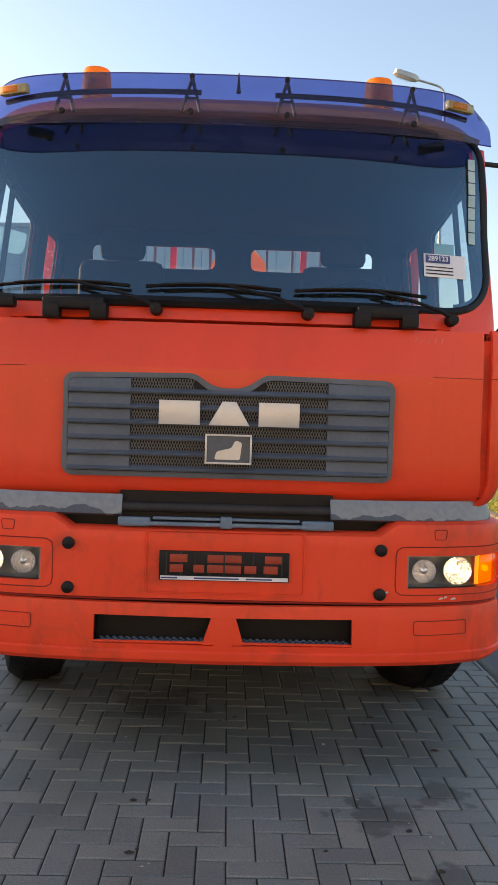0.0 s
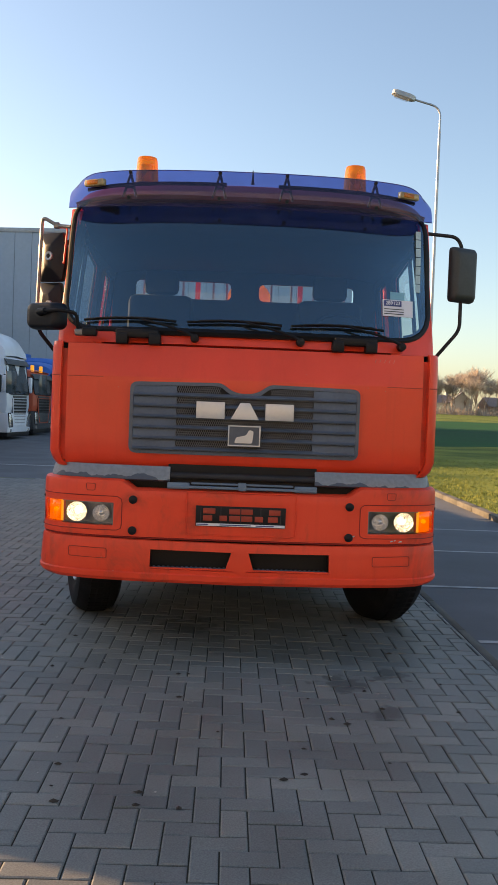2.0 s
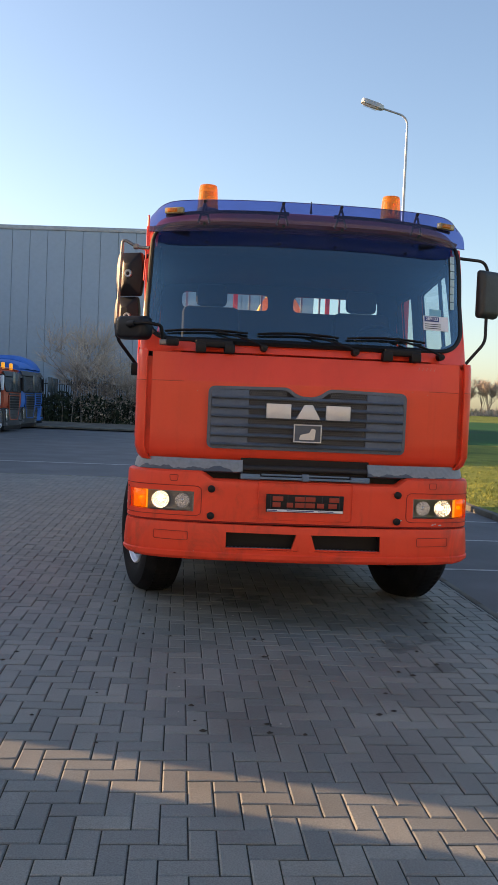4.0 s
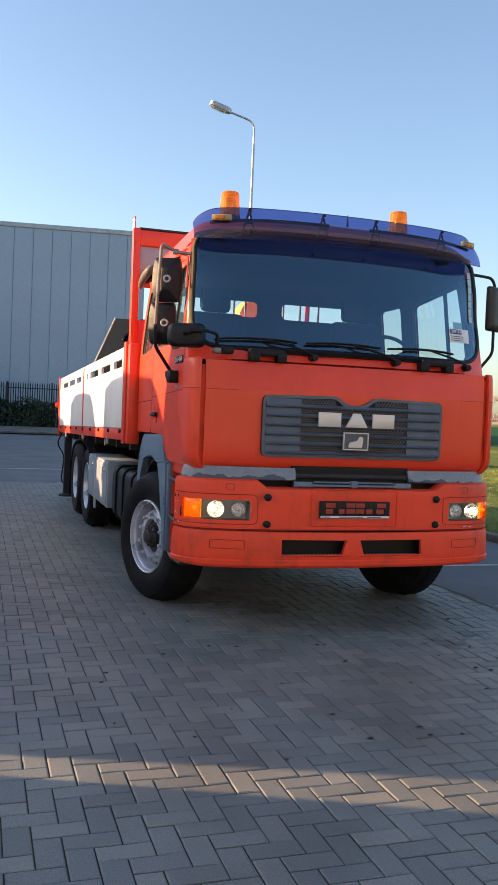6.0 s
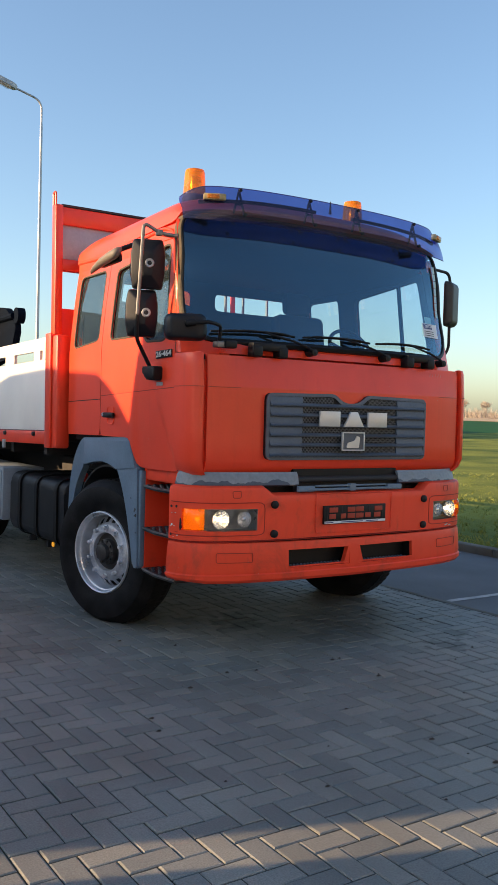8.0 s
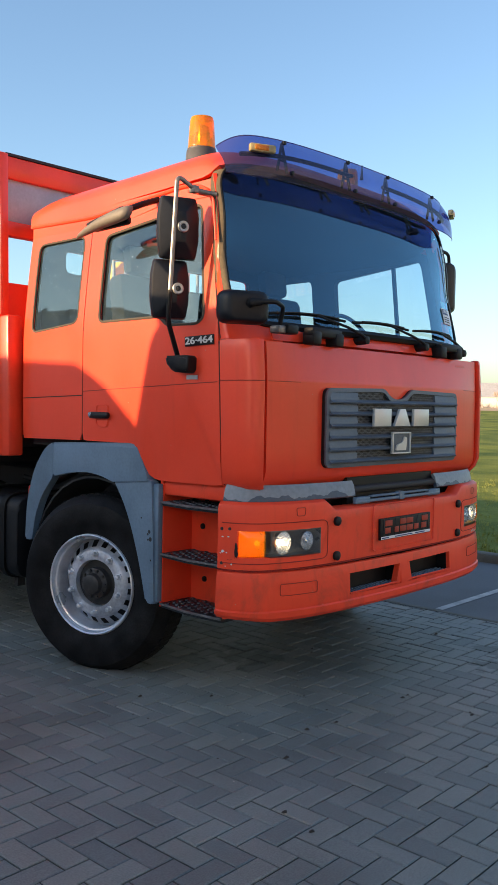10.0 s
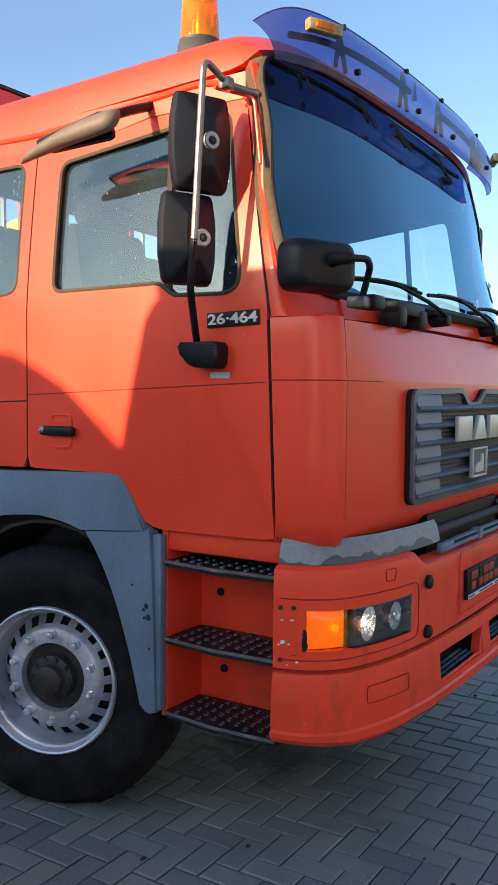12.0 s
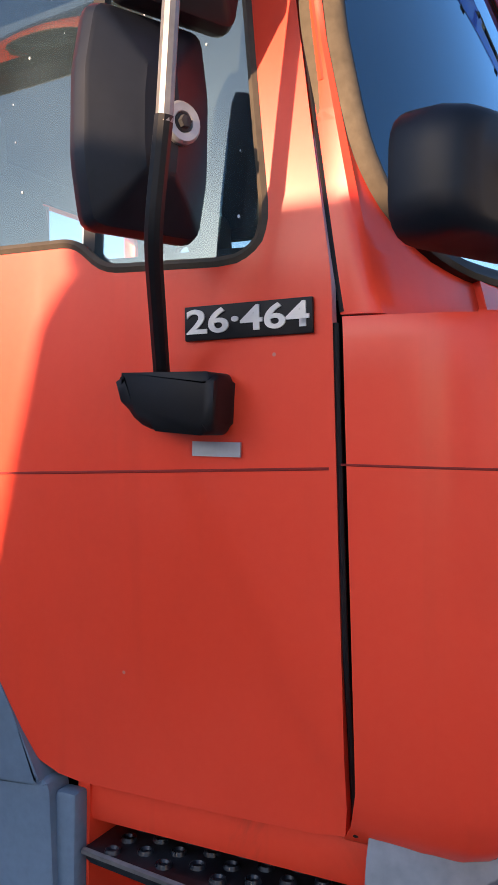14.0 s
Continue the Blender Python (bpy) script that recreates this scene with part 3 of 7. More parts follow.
# dark green strip across the near part of the field
M_DARKSTRIP = mat("dark_green_field", (0.016, 0.085, 0.024), 0.9, var=0.2, scale=0.2, grain=3, bump=0.3, spec=0.1)
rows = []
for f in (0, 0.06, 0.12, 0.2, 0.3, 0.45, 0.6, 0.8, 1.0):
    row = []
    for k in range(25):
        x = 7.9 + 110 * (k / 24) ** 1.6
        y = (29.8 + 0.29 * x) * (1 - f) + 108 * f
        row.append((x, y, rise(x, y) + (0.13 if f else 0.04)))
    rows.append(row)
tagged(part("crop_strip", sheet(rows), M_DARKSTRIP), "dark green strip across the field", "field", kind="structure")

# low scrub that closes the far edge of the field
rnd = random.Random(9)
bm = bmesh.new()
for k in range(9000):
    a = rnd.uniform(0.1, 1.75)
    d = (262 if k % 2 else 243) + rnd.uniform(-6, 14)
    x, y = d * math.sin(a), d * math.cos(a)
    h = rnd.uniform(1.0, 4.2) * (0.6 + 0.5 * noise.noise((x * 0.02, y * 0.02, 3)))
    p = Vector((x, y, rise(x, y)))
    for q in range(6):
        w = Vector((rnd.uniform(-1, 1), rnd.uniform(-1, 1), 0)).normalized() * 0.07
        o = p + Vector((rnd.uniform(-1.2, 1.2), rnd.uniform(-1.2, 1.2), 0))
        tip = o + Vector((rnd.uniform(-0.8, 0.8), rnd.uniform(-0.8, 0.8), h * rnd.uniform(0.5, 1.1)))
        bm.faces.new([bm.verts.new(v) for v in (o - w, o + w, tip + w * 0.4, tip - w * 0.4)])
tagged(part("far_scrub", bm, M_SCRUB, recalc=False), "brown scrub and woodland edge far across the field", "scrub", kind="stuff")


def house(x, y, turn, w, d, h, wall, roof):
    t = thing("house", "distant brick house with a steep tiled roof", "house", pose(x, y, rise(x, y), 0, 0, turn), "far houses")
    part("wall", box(-w / 2, w / 2, -d / 2, d / 2, 0, h), wall, t)
    part("roof", prism([(-d / 2 - 0.4, h - 0.1), (d / 2 + 0.4, h - 0.1), (0, h + d * 0.48)], -w / 2 - 0.3, w / 2 + 0.3, "x"), roof, t)
    part("gable", prism([(-d / 2, h - 0.05), (d / 2, h - 0.05), (0, h + d * 0.42)], -w / 2 - 0.31, w / 2 + 0.31, "x"), wall, t)
    for k in range(3):
        part("window", box(-w / 2 + 1.2 + k * w / 3.4, -w / 2 + 2.4 + k * w / 3.4, -d / 2 - 0.05, -d / 2 + 0.1, 1.0, 2.4), M_SIDEGL, t)
    part("chimney", box(w / 4, w / 4 + 0.7, -0.35, 0.35, h + d * 0.3, h + d * 0.48 + 0.9), wall, t)


M_BRICK = mat("far_brick", (0.4, 0.26, 0.2), 0.9, var=0.2)
M_PALE = mat("far_pale_render", (0.6, 0.6, 0.58), 0.9, var=0.1)
M_TILE = mat("far_roof_tiles", (0.3, 0.27, 0.27), 0.8, var=0.2)
M_TILER = mat("far_red_tiles", (0.4, 0.12, 0.08), 0.8, var=0.2)
for deg, d, turn, w, dp, h, wl_, rf in ((14.1, 268, 12, 6, 5, 3.4, M_PALE, M_TILE), (15.4, 266, 80, 7, 6, 3.8, M_PALE, M_TILE), (17.4, 270, 20, 7, 5.5, 2.8, M_BRICK, M_TILE), (44.2, 290, -40, 7, 5, 2.2, M_BRICK, M_TILE), (41.5, 285, -50, 7, 5, 2.4, M_BRICK, M_TILER), (62.6, 250, -62, 22, 8, 3.2, M_PALE, M_ALU)):
    house(*on_arc(deg, d), turn, w, dp, h, wl_, rf)


def leaf_mass(name, label, category, boxes, count, size, material, seed):
    """An uneven shrub of many small leaves round some stems."""
    r = random.Random(seed)
    t = thing(name, label, category)
    bm, st = bmesh.new(), bmesh.new()
    for k in range(count):
        x0, x1, y0, y1, z0, z1 = boxes[k % len(boxes)]
        u, v, w = r.random(), r.random(), r.random() ** 0.8
        p = Vector((x0 + (x1 - x0) * u, y0 + (y1 - y0) * v, z0 + (z1 - z0) * w))
        p.z *= 0.85 + 0.3 * noise.noise((p.x * 0.9, p.y * 0.9, seed))
        a, b = Vector((r.uniform(-1, 1), r.uniform(-1, 1), r.uniform(-1, 1))).normalized(), Vector((r.uniform(-1, 1), r.uniform(-1, 1), r.uniform(-1, 1))).normalized()
        s = size * r.uniform(0.5, 1.3)
        bm.faces.new([bm.verts.new(q) for q in (p - a * s, p + b * s * 0.5, p + a * s, p - b * s * 0.5)])
    for x0, x1, y0, y1, z0, z1 in boxes:
        for k in range(int((x1 - x0) * 3) + 3):
            x, y = r.uniform(x0, x1), r.uniform(y0, y1)
            tube([(x, y, 0.1), (x + r.uniform(-0.2, 0.2), y, z1 * 0.5), (x + r.uniform(-0.4, 0.4), y, z1 * 0.95)], 0.025, 4, st, ends=0.006)
    part("stems", st, M_BARK, t)["kind"] = "stuff"
    part("leaves", bm, material, t, recalc=False)
    return t


leaf_mass("hedge", "dense dark hedge in front of the palisade fence", "hedge", [(-16, 3.0, 46.2, 47.4, 0.15, 2.1)], 14000, 0.13, M_HEDGE, 4)
bush = leaf_mass("bush", "bare twiggy bush standing in the hedge", "bush", [(-7.5, -3.2, 46.0, 47.6, 0.3, 5.2), (-6.8, -2.2, 46.0, 47.6, 0.3, 3.8)], 2600, 0.1, M_TWIG, 6)
for k in range(4):
    o = twig_tree("bush", 6.5, 1.3, 40 + k, 3)
    o.matrix_world = pose(-7.2 + k * 1.35, 46.7, 0.1, 0, 0, 70 * k) @ Matrix.Diagonal((0.9, 0.9, 1.05 - 0.14 * k, 1))
    tagged(o, "bare twiggy bush in front of the warehouse", "bush", "bushes by the hedge")


rnd = random.Random(31)
bm = bmesh.new()
for k in range(16000):
    y = rnd.uniform(-3.0, 24.0)
    x = kerb_x(y) + 0.2 + rnd.random() ** 1.6 * 11
    p = Vector((x, y, rise(x, y) + 0.07))
    h = rnd.uniform(0.025, 0.075)
    a = rnd.uniform(0, 2 * math.pi)
    w = Vector((math.cos(a), math.sin(a), 0)) * 0.008
    lean = Vector((rnd.uniform(-1, 1), rnd.uniform(-1, 1), 0)) * h * 0.6
    for q in (-1, 0, 1):
        o = p + Vector((rnd.uniform(-0.04, 0.04), rnd.uniform(-0.04, 0.04), 0))
        bm.faces.new([bm.verts.new(v) for v in (o - w, o + w, o + lean * (1 + q * 0.5) + Vector((0, 0, h)))])
tagged(part("grass_tufts", bm, M_BLADE, recalc=False), "rough uneven winter grass on the verge", "grass", kind="stuff")


def street_lamp():
    s = thing("street_lamp", "tall galvanised street lamp with a curved arm", "street lamp", pose(7.2, 26.6, 0.0))
    part("pole", tube([(0, 0, 0), (0, 0, 3), (0, 0, 12.0)], 0.085, 12, ends=0.05), M_GALV, s)
    part("base_sleeve", lathe([(0, 0.11), (1.4, 0.11), (1.5, 0.085)], 16, "z"), M_GALV, s)
    part("arm", tube(bend([(0, 0, 11.9), (0, 0, 12.85), (-1.0, 0.05, 13.12)], 0.35, 8), 0.038, 10), M_GALV, s)
    tip = pose(-0.98, 0.05, 13.1, 0, 16, 0)
    head = part("lamp_head", prism(rounded([(0.05, -0.06), (-0.15, -0.17), (-0.78, -0.16), (-0.86, 0), (-0.78, 0.16), (-0.15, 0.17), (0.05, 0.06)], 0.05), -0.05, 0.11, "z", bevel=0.05), M_ALU, s)
    head.matrix_world = Matrix.Translation((7.2, 26.6, 0)) @ tip
    part("diffuser", prism(rounded([(-0.18, -0.13), (-0.72, -0.12), (-0.72, 0.12), (-0.18, 0.13)], 0.04), -0.11, -0.04, "z", bevel=0.02), M_LENS, s).matrix_world = head.matrix_world



street_lamp()


# ---- the truck: origin on the ground under the middle of the grille, nose towards -y ----
truck = thing("truck", "orange-red six-wheel flatbed truck with lit headlamps and blue visor", "truck")


# dark red for seams, creases and cracks: their shade is put into the colour
M_GROOVE = mat("groove_shade_red", (0.25, 0.014, 0.01), 0.7, var=0.2, bump=0)


def side_x(y, z):
    """Half width of the cab at a place on its side."""
    x = 1.243 - 0.085 * max(0.0, (z - 2.05) / 0.8) ** 1.3
    x -= 0.014 * max(0.0, (0.62 - y) / 0.4) ** 2
    if z < 1.32:
        x -= 0.03 * ((1.32 - z) / 0.12) ** 2
    return x


def wrap(v):
    """How far the windscreen is drawn back at its ends, more so low down."""
    f = min(1.0, max(0.0, (v - 0.38) / 0.36))
    return 0.197 - 0.042 * f * f * (3 - 2 * f) - 0.075 * v


def screen(u, v, off=0.0):
    """The windscreen: u runs across from -1 to 1, v up from 0 to 1."""
    a = abs(u)
    return (u * (1.222 - 0.03 * v), 0.075 + 0.276 * v + wrap(v) * a ** 3.2 - off, 2.085 + 0.905 * v - 0.06 * a ** 6 * v)


def hood_y(x, z):
    y = 0.012 + 0.055 * (abs(x) / 1.13) ** 4
    if z < 1.3:
        y += 0.05 * ((1.3 - z) / 0.09) ** 2
    if z > 1.78:
        y += 0.05 * (z - 1.78) / 0.22 * (1 - 0.7 * (abs(x) / 1.13) ** 4)
    return y


# front hood panel
zs = [1.205, 1.215, 1.235, 1.26, 1.3, 1.4, 1.55, 1.7, 1.775, 1.782, 1.79, 1.85, 1.92, 1.985]
us = [-1.134 + 2.268 * k / 40 for k in range(41)]
part("hood", sheet([[(x, hood_y(x, z), z) for x in us] for z in zs], 0.03), M_RED, truck)
# strip between hood and windscreen
zs = [2.0, 2.02, 2.05, 2.075]
us = [0.84 * k / 20 for k in range(-20, 21)]
rows = []
for z in zs:
    rows.append([(u * 1.19, 0.062 + 0.02 * (z - 2.0) / 0.075 + 0.15 * abs(u) ** 3.2, z) for u in us])
part("upper_front_strip", sheet(rows, 0.04), M_RED, truck)
part("hood_gap", sheet([[(u * 1.1, 0.13 + 0.16 * abs(u) ** 3.2, z) for u in us] for z in (1.95, 2.03)], 0.02), M_BLACK, truck)

# corner vanes beside the hood, with an air gap behind
for s in (-1, 1):
    plan = [(1.184, 0.12), (1.169, 0.088), (1.166, 0.062), (1.171, 0.052), (1.19, 0.053), (1.213, 0.064), (1.234, 0.098), (1.245, 0.16), (1.248, 0.23), (1.248, 0.31)]
    rows = []
    for z in (1.205, 1.215, 1.24, 1.3, 1.5, 1.775, 1.782, 1.79, 1.9, 1.96, 1.985, 1.993):
        t = (0.05 * max(0, (1.3 - z) / 0.095) ** 2) + 0.006 * max(0, (z - 1.95) / 0.043) ** 2
        lean = 0.015 * max(0.0, z - 1.78) / 0.22
        rows.append([(s * (x - t), y + t * 0.8 + lean * max(0.0, min(1.0, (0.3 - y) / 0.2)) - (0.034 * max(0.0, 1.95 - z) / 0.75 if y > 0.3 else 0.0), z) for x, y in plan])
    part("corner_vane", sheet(rows, 0.022), M_RED, truck)
    # the pressed crease of the door, drawn as a dark line, runs on round the corner
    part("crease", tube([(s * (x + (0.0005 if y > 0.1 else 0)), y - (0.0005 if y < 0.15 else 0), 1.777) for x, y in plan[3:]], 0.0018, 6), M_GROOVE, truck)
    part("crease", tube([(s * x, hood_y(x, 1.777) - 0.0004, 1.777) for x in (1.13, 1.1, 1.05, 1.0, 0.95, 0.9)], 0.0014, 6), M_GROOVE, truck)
    part("vane_gap", box(s * 1.155 - 0.045, s * 1.155 + 0.04, 0.1, 0.3, 1.24, 1.95), M_RED2, truck)

def pillar_row(s, v):
    """Points across the A-pillar at a height, from the windscreen rubber to the door."""
    a, z = Vector(screen(s * 1.004, v, -0.004)), screen(s, v)[2]
    dy = max(0.331 + 0.135 * (z - 2.06) / 0.74, a.y + 0.012)
    b = Vector((s * side_x(dy, z), dy, z))
    bow = Vector((s * 0.006, -0.006, 0))
    return [a, a.lerp(b, 0.33) + bow, a.lerp(b, 0.7) + bow * 0.6, b]


# doors and rear quarter panels with openings for the windows
DOOR = [(0.298, 1.21), (0.86, 1.205), (0.93, 1.3), (0.985, 1.41), (1.495, 1.41), (1.495, 2.76), (0.60, 2.845), (0.47, 2.8), (0.335, 2.06)]
DOORWIN = rounded([(1.355, 2.135), (0.80, 2.14), (0.74, 2.09), (0.435, 2.085), (0.535, 2.755), (1.355, 2.665)], [0.05, 0.03, 0.03, 0.09, 0.06, 0.05])
QUART = [(1.503, 1.41), (2.15, 1.40), (2.15, 2.79), (1.503, 2.76)]
QWIN = rounded([(2.06, 2.10), (1.565, 2.145), (1.565, 2.69), (2.06, 2.685)], 0.06)


def inset(outline, d):
    """The outline drawn in by d towards its middle."""
    cy, cz = sum(p[0] for p in outline) / len(outline), sum(p[1] for p in outline) / len(outline)
    out = []
    for y, z in outline:
        v = Vector((cy - y, cz - z))
        out.append(tuple(Vector((y, z)) + v.normalized() * d))
    return out


def glass_pane(outline, s, off, thick=0.005):
    cy, cz = sum(p[0] for p in outline) / len(outline), sum(p[1] for p in outline) / len(outline)
    bm = bmesh.new()
    pts = resample(outline, 160)
    rim = [bm.verts.new((s * (side_x(p.x, p.y) - off), p.x, p.y)) for p in pts]
    mid = [bm.verts.new((s * (side_x(0.5 * (p.x + cy), 0.5 * (p.y + cz)) - off), 0.5 * (p.x + cy), 0.5 * (p.y + cz))) for p in pts]
    c = bm.verts.new((s * (side_x(cy, cz) - off), cy, cz))
    for k in range(160):
        bm.faces.new((rim[k], rim[(k + 1) % 160], mid[(k + 1) % 160], mid[k]))
        bm.faces.new((mid[k], mid[(k + 1) % 160], c))
    return bm


def seal(outline, s, r, off=0.004):
    pts = resample(outline, 180)
    path = [(s * (side_x(p.x, p.y) - off), p.x, p.y) for p in pts]
    return tube(path + path[:1], r, 6)


for s in (-1, 1):
    def surf(y, z, s=s):
        return (s * side_x(y, z), y, z)
    door = part("door", ring(rounded(DOOR, [0.03, 0.07, 0.1, 0.07, 0.03, 0.03, 0.03, 0.03, 0.03], 6), DOORWIN, surf, 0.018, (-s, 0, 0)), M_RED, truck)
    part("window_glass", glass_pane(DOORWIN, s, 0.02), M_SIDEGL, door)
    part("window_seal", seal(DOORWIN, s, 0.009), M_WSEAL if s < 0 else M_BLACK, door)
    def inner(y, z, s=s):
        return (s * (side_x(y, z) - 0.022), y, z)
    part("inner_trim", ring([(0.36, 1.45), (1.5, 1.45), (1.5, 2.75), (0.60, 2.82), (0.48, 2.78), (0.36, 2.06)], inset(DOORWIN, 0.009), inner, 0.034, (-s, 0, 0)), M_HEAD, door)
    bar = [(0.775 - 0.012, 2.1), (0.775 + 0.012, 2.1), (0.80 + 0.012, 2.73), (0.80 - 0.012, 2.73)]
    bm = bmesh.new()
    for lo, hi in ((0.005, 0.03),):
        a = [bm.verts.new((s * (side_x(y, z) - lo), y, z)) for y, z in bar]
        b = [bm.verts.new((s * (side_x(y, z) - hi), y, z)) for y, z in bar]
        bm.faces.new(a)
        bm.faces.new(b)
        for k in range(4):
            bm.faces.new((a[k], b[k], b[(k + 1) % 4], a[(k + 1) % 4]))
    part("window_divider", bm, M_BLACK, door)
    # pressed crease along the door and cab side, drawn as a dark line
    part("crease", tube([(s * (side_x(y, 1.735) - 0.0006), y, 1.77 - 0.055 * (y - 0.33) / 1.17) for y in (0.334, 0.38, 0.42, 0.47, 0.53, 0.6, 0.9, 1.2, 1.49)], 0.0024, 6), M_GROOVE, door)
    handle = part("door_handle", box(s * 1.262 - 0.014, s * 1.262 + 0.014, 1.215, 1.4, 1.55, 1.59, 0.012), M_BLACK, door)
    part("key_lock", lathe([(s * 1.274, 0.013), (s * 1.279, 0.012), (s * 1.28, 0.0)], 14, "x", at=(0, 1.383, 1.571)), M_CHROME, handle)
    dish = rounded([(1.245, 1.505), (1.355, 1.505), (1.355, 1.635), (1.245, 1.635)], 0.028)
    part("dish_edge", tube([(s * 1.2462, y, z) for y, z in dish + dish[:1]], 0.0045, 6), M_RED2, door)
    part("dish_lip", tube([(s * 1.246, y, z) for y, z in ((1.355, 1.52), (1.345, 1.506), (1.33, 1.5), (1.27, 1.5), (1.255, 1.506), (1.245, 1.52))], 0.004, 6), M_RED2, door)
    part("handle_dish", prism(rounded([(1.24, 1.5), (1.36, 1.5), (1.36, 1.64), (1.24, 1.64)], 0.02), s * 1.2435, s * 1.2455, "x"), M_RED2, door)
    part("lock_barrel", lathe([(s * 1.27, 0.0), (s * 1.278, 0.013), (s * 1.262, 0.015)], 12, "x", at=(0, 1.383, 1.575)), M_STEEL, door)
    quarter = part("rear_quarter", ring(QUART, QWIN, surf, 0.018, (-s, 0, 0)), M_RED, truck)
    part("window_glass", glass_pane(QWIN, s, 0.015), M_SIDEGL, quarter)
    part("window_seal", seal(QWIN, s, 0.008), M_WSEAL if s < 0 else M_BLACK, quarter)
    part("inner_trim", ring([(1.5, 1.45), (2.13, 1.45), (2.13, 2.77), (1.5, 2.75)], inset(QWIN, 0.009), inner, 0.034, (-s, 0, 0)), M_HEAD, quarter)
    part("panel_seam", tube([(s * (side_x(y, 1.7) - 0.002), y, 1.69 - 0.02 * (y - 1.5) / 0.6) for y in (1.505, 1.8, 2.145)], 0.004, 6), M_BLACK, quarter)
    part("door_seam", tube([(s * (side_x(1.499, z) - 0.006), 1.499, z) for z in (1.42, 1.8, 2.1, 2.4, 2.75)], 0.006, 6), M_BLACK, truck)
    part("door_seam", tube([(s * (side_x(0.33, z) - 0.004), 0.328 - 0.037 * (1.985 - z) / 0.765, z) for z in (1.22, 1.5, 1.8, 1.985)], 0.0048, 6), M_BLACK, truck)
    # A-pillar: between the windscreen edge and the door frame
    rows = [pillar_row(s, 0.24 + 0.72 * k / 10) for k in range(11)]
    pillar = part("pillar", sheet(rows, 0.02), M_RED, truck)
    part("pillar_seam", tube([p + Vector((s * -0.001, -0.003, 0)) for p in [pillar_row(s, -0.1 + 0.1 * k)[3] for k in range(10)]], 0.004, 6), M_BLACK, pillar)
    part("pillar_trim", sheet([[(p[0] - s * 0.035, p[1] + 0.03, p[2]) for p in row] for row in rows], 0.008), M_HEAD, pillar)
    part("rain_gutter", tube(bend([(s * 1.21, 0.36, 2.35), (s * 1.185, 0.44, 2.80), (s * 1.175, 0.62, 2.872), (s * 1.172, 1.5, 2.80), (s * 1.172, 2.15, 2.815)], 0.1), 0.012, 8), M_RED, truck)

# drops of water left on the passenger-side glass
M_DROP = mat("water_drop", (0.75, 0.8, 0.82), 0.08, var=0.05, bump=0)
rnd = random.Random(12)
for outline, count in ((DOORWIN, 75), (QWIN, 110)):
    y0, y1, z0, z1 = min(p[0] for p in outline) + 0.05, max(p[0] for p in outline) - 0.05, min(p[1] for p in outline) + 0.06, max(p[1] for p in outline) - 0.04
    bm = bmesh.new()
    for k in range(count):
        u, v = (rnd.random(), rnd.random()) if k % 3 else (rnd.random() ** 2.5, 1 - rnd.random() ** 2)
        y, z, r = y0 + (y1 - y0) * u, z0 + (z1 - z0) * v, rnd.uniform(0.0008, 0.0026)
        c = bm.verts.new((-side_x(y, z) + 0.0165, y, z))
        loop = [bm.verts.new((-side_x(y, z) + 0.0185, y + r * math.cos(a * 1.047), z + r * 1.3 * math.sin(a * 1.047))) for a in range(6)]
        for a in range(6):
            bm.faces.new((c, loop[a], loop[(a + 1) % 6]))
    part("water_drops", bm, M_DROP, truck)["kind"] = "stuff"

# roof, rounded down to gutter, front and rear
rows = []
for k in range(21):
    f = (k / 20) ** 1.4
    ease = 1 - (1 - min(1, f / 0.13)) ** 2
    lip = min(1, f / 0.05)
    back = 1 - max(0, (f - 0.86) / 0.14) ** 2
    row = []
    for i in range(33):
        t = math.pi * i / 32
        cx, cz = -math.cos(t), math.sin(t)
        x = 1.172 * math.copysign(abs(cx) ** 0.55, cx)
        a = abs(x) / 1.172
        y0 = 0.328 + 0.085 * a ** 3.2
        gut, top = 2.9 - 0.09 * f, 3.0 + 0.135 * ease - 0.06 * f - 0.05 * (1 - back)
        z = (1 - lip) * (3.002 - 0.062 * a ** 6) + lip * (gut + (top - gut) * cz ** 0.55)
        row.append((x, y0 + (2.18 - y0) * f, z))
    rows.append(row)
part("roof", sheet(rows, 0.03), M_RED, truck)
part("roof_lining", sheet([[(x, y + 0.07 * abs(x / 1.12) ** 4, z - 0.05 * abs(x / 1.12) ** 5) for x in (-1.12, -1.0, -0.8, -0.5, 0, 0.5, 0.8, 1.0, 1.12)] for y, z in ((0.375, 2.965), (0.4, 2.925), (0.5, 2.85), (0.7, 2.81), (1.2, 2.80), (2.1, 2.80))], 0.02), M_HEAD, truck)
for s in (-1, 1):
    part("roof_side_rail", sheet([[(s * side_x(y, 2.74), y, 2.735 + (0.05 if y < 1.2 else 0.0)), (s * 1.172, y, 2.88 - 0.05 * (y - 0.4) / 1.78)] for y in (0.47, 0.6, 0.9, 1.2, 1.5, 1.8, 2.15)], 0.03), M_RED, truck)

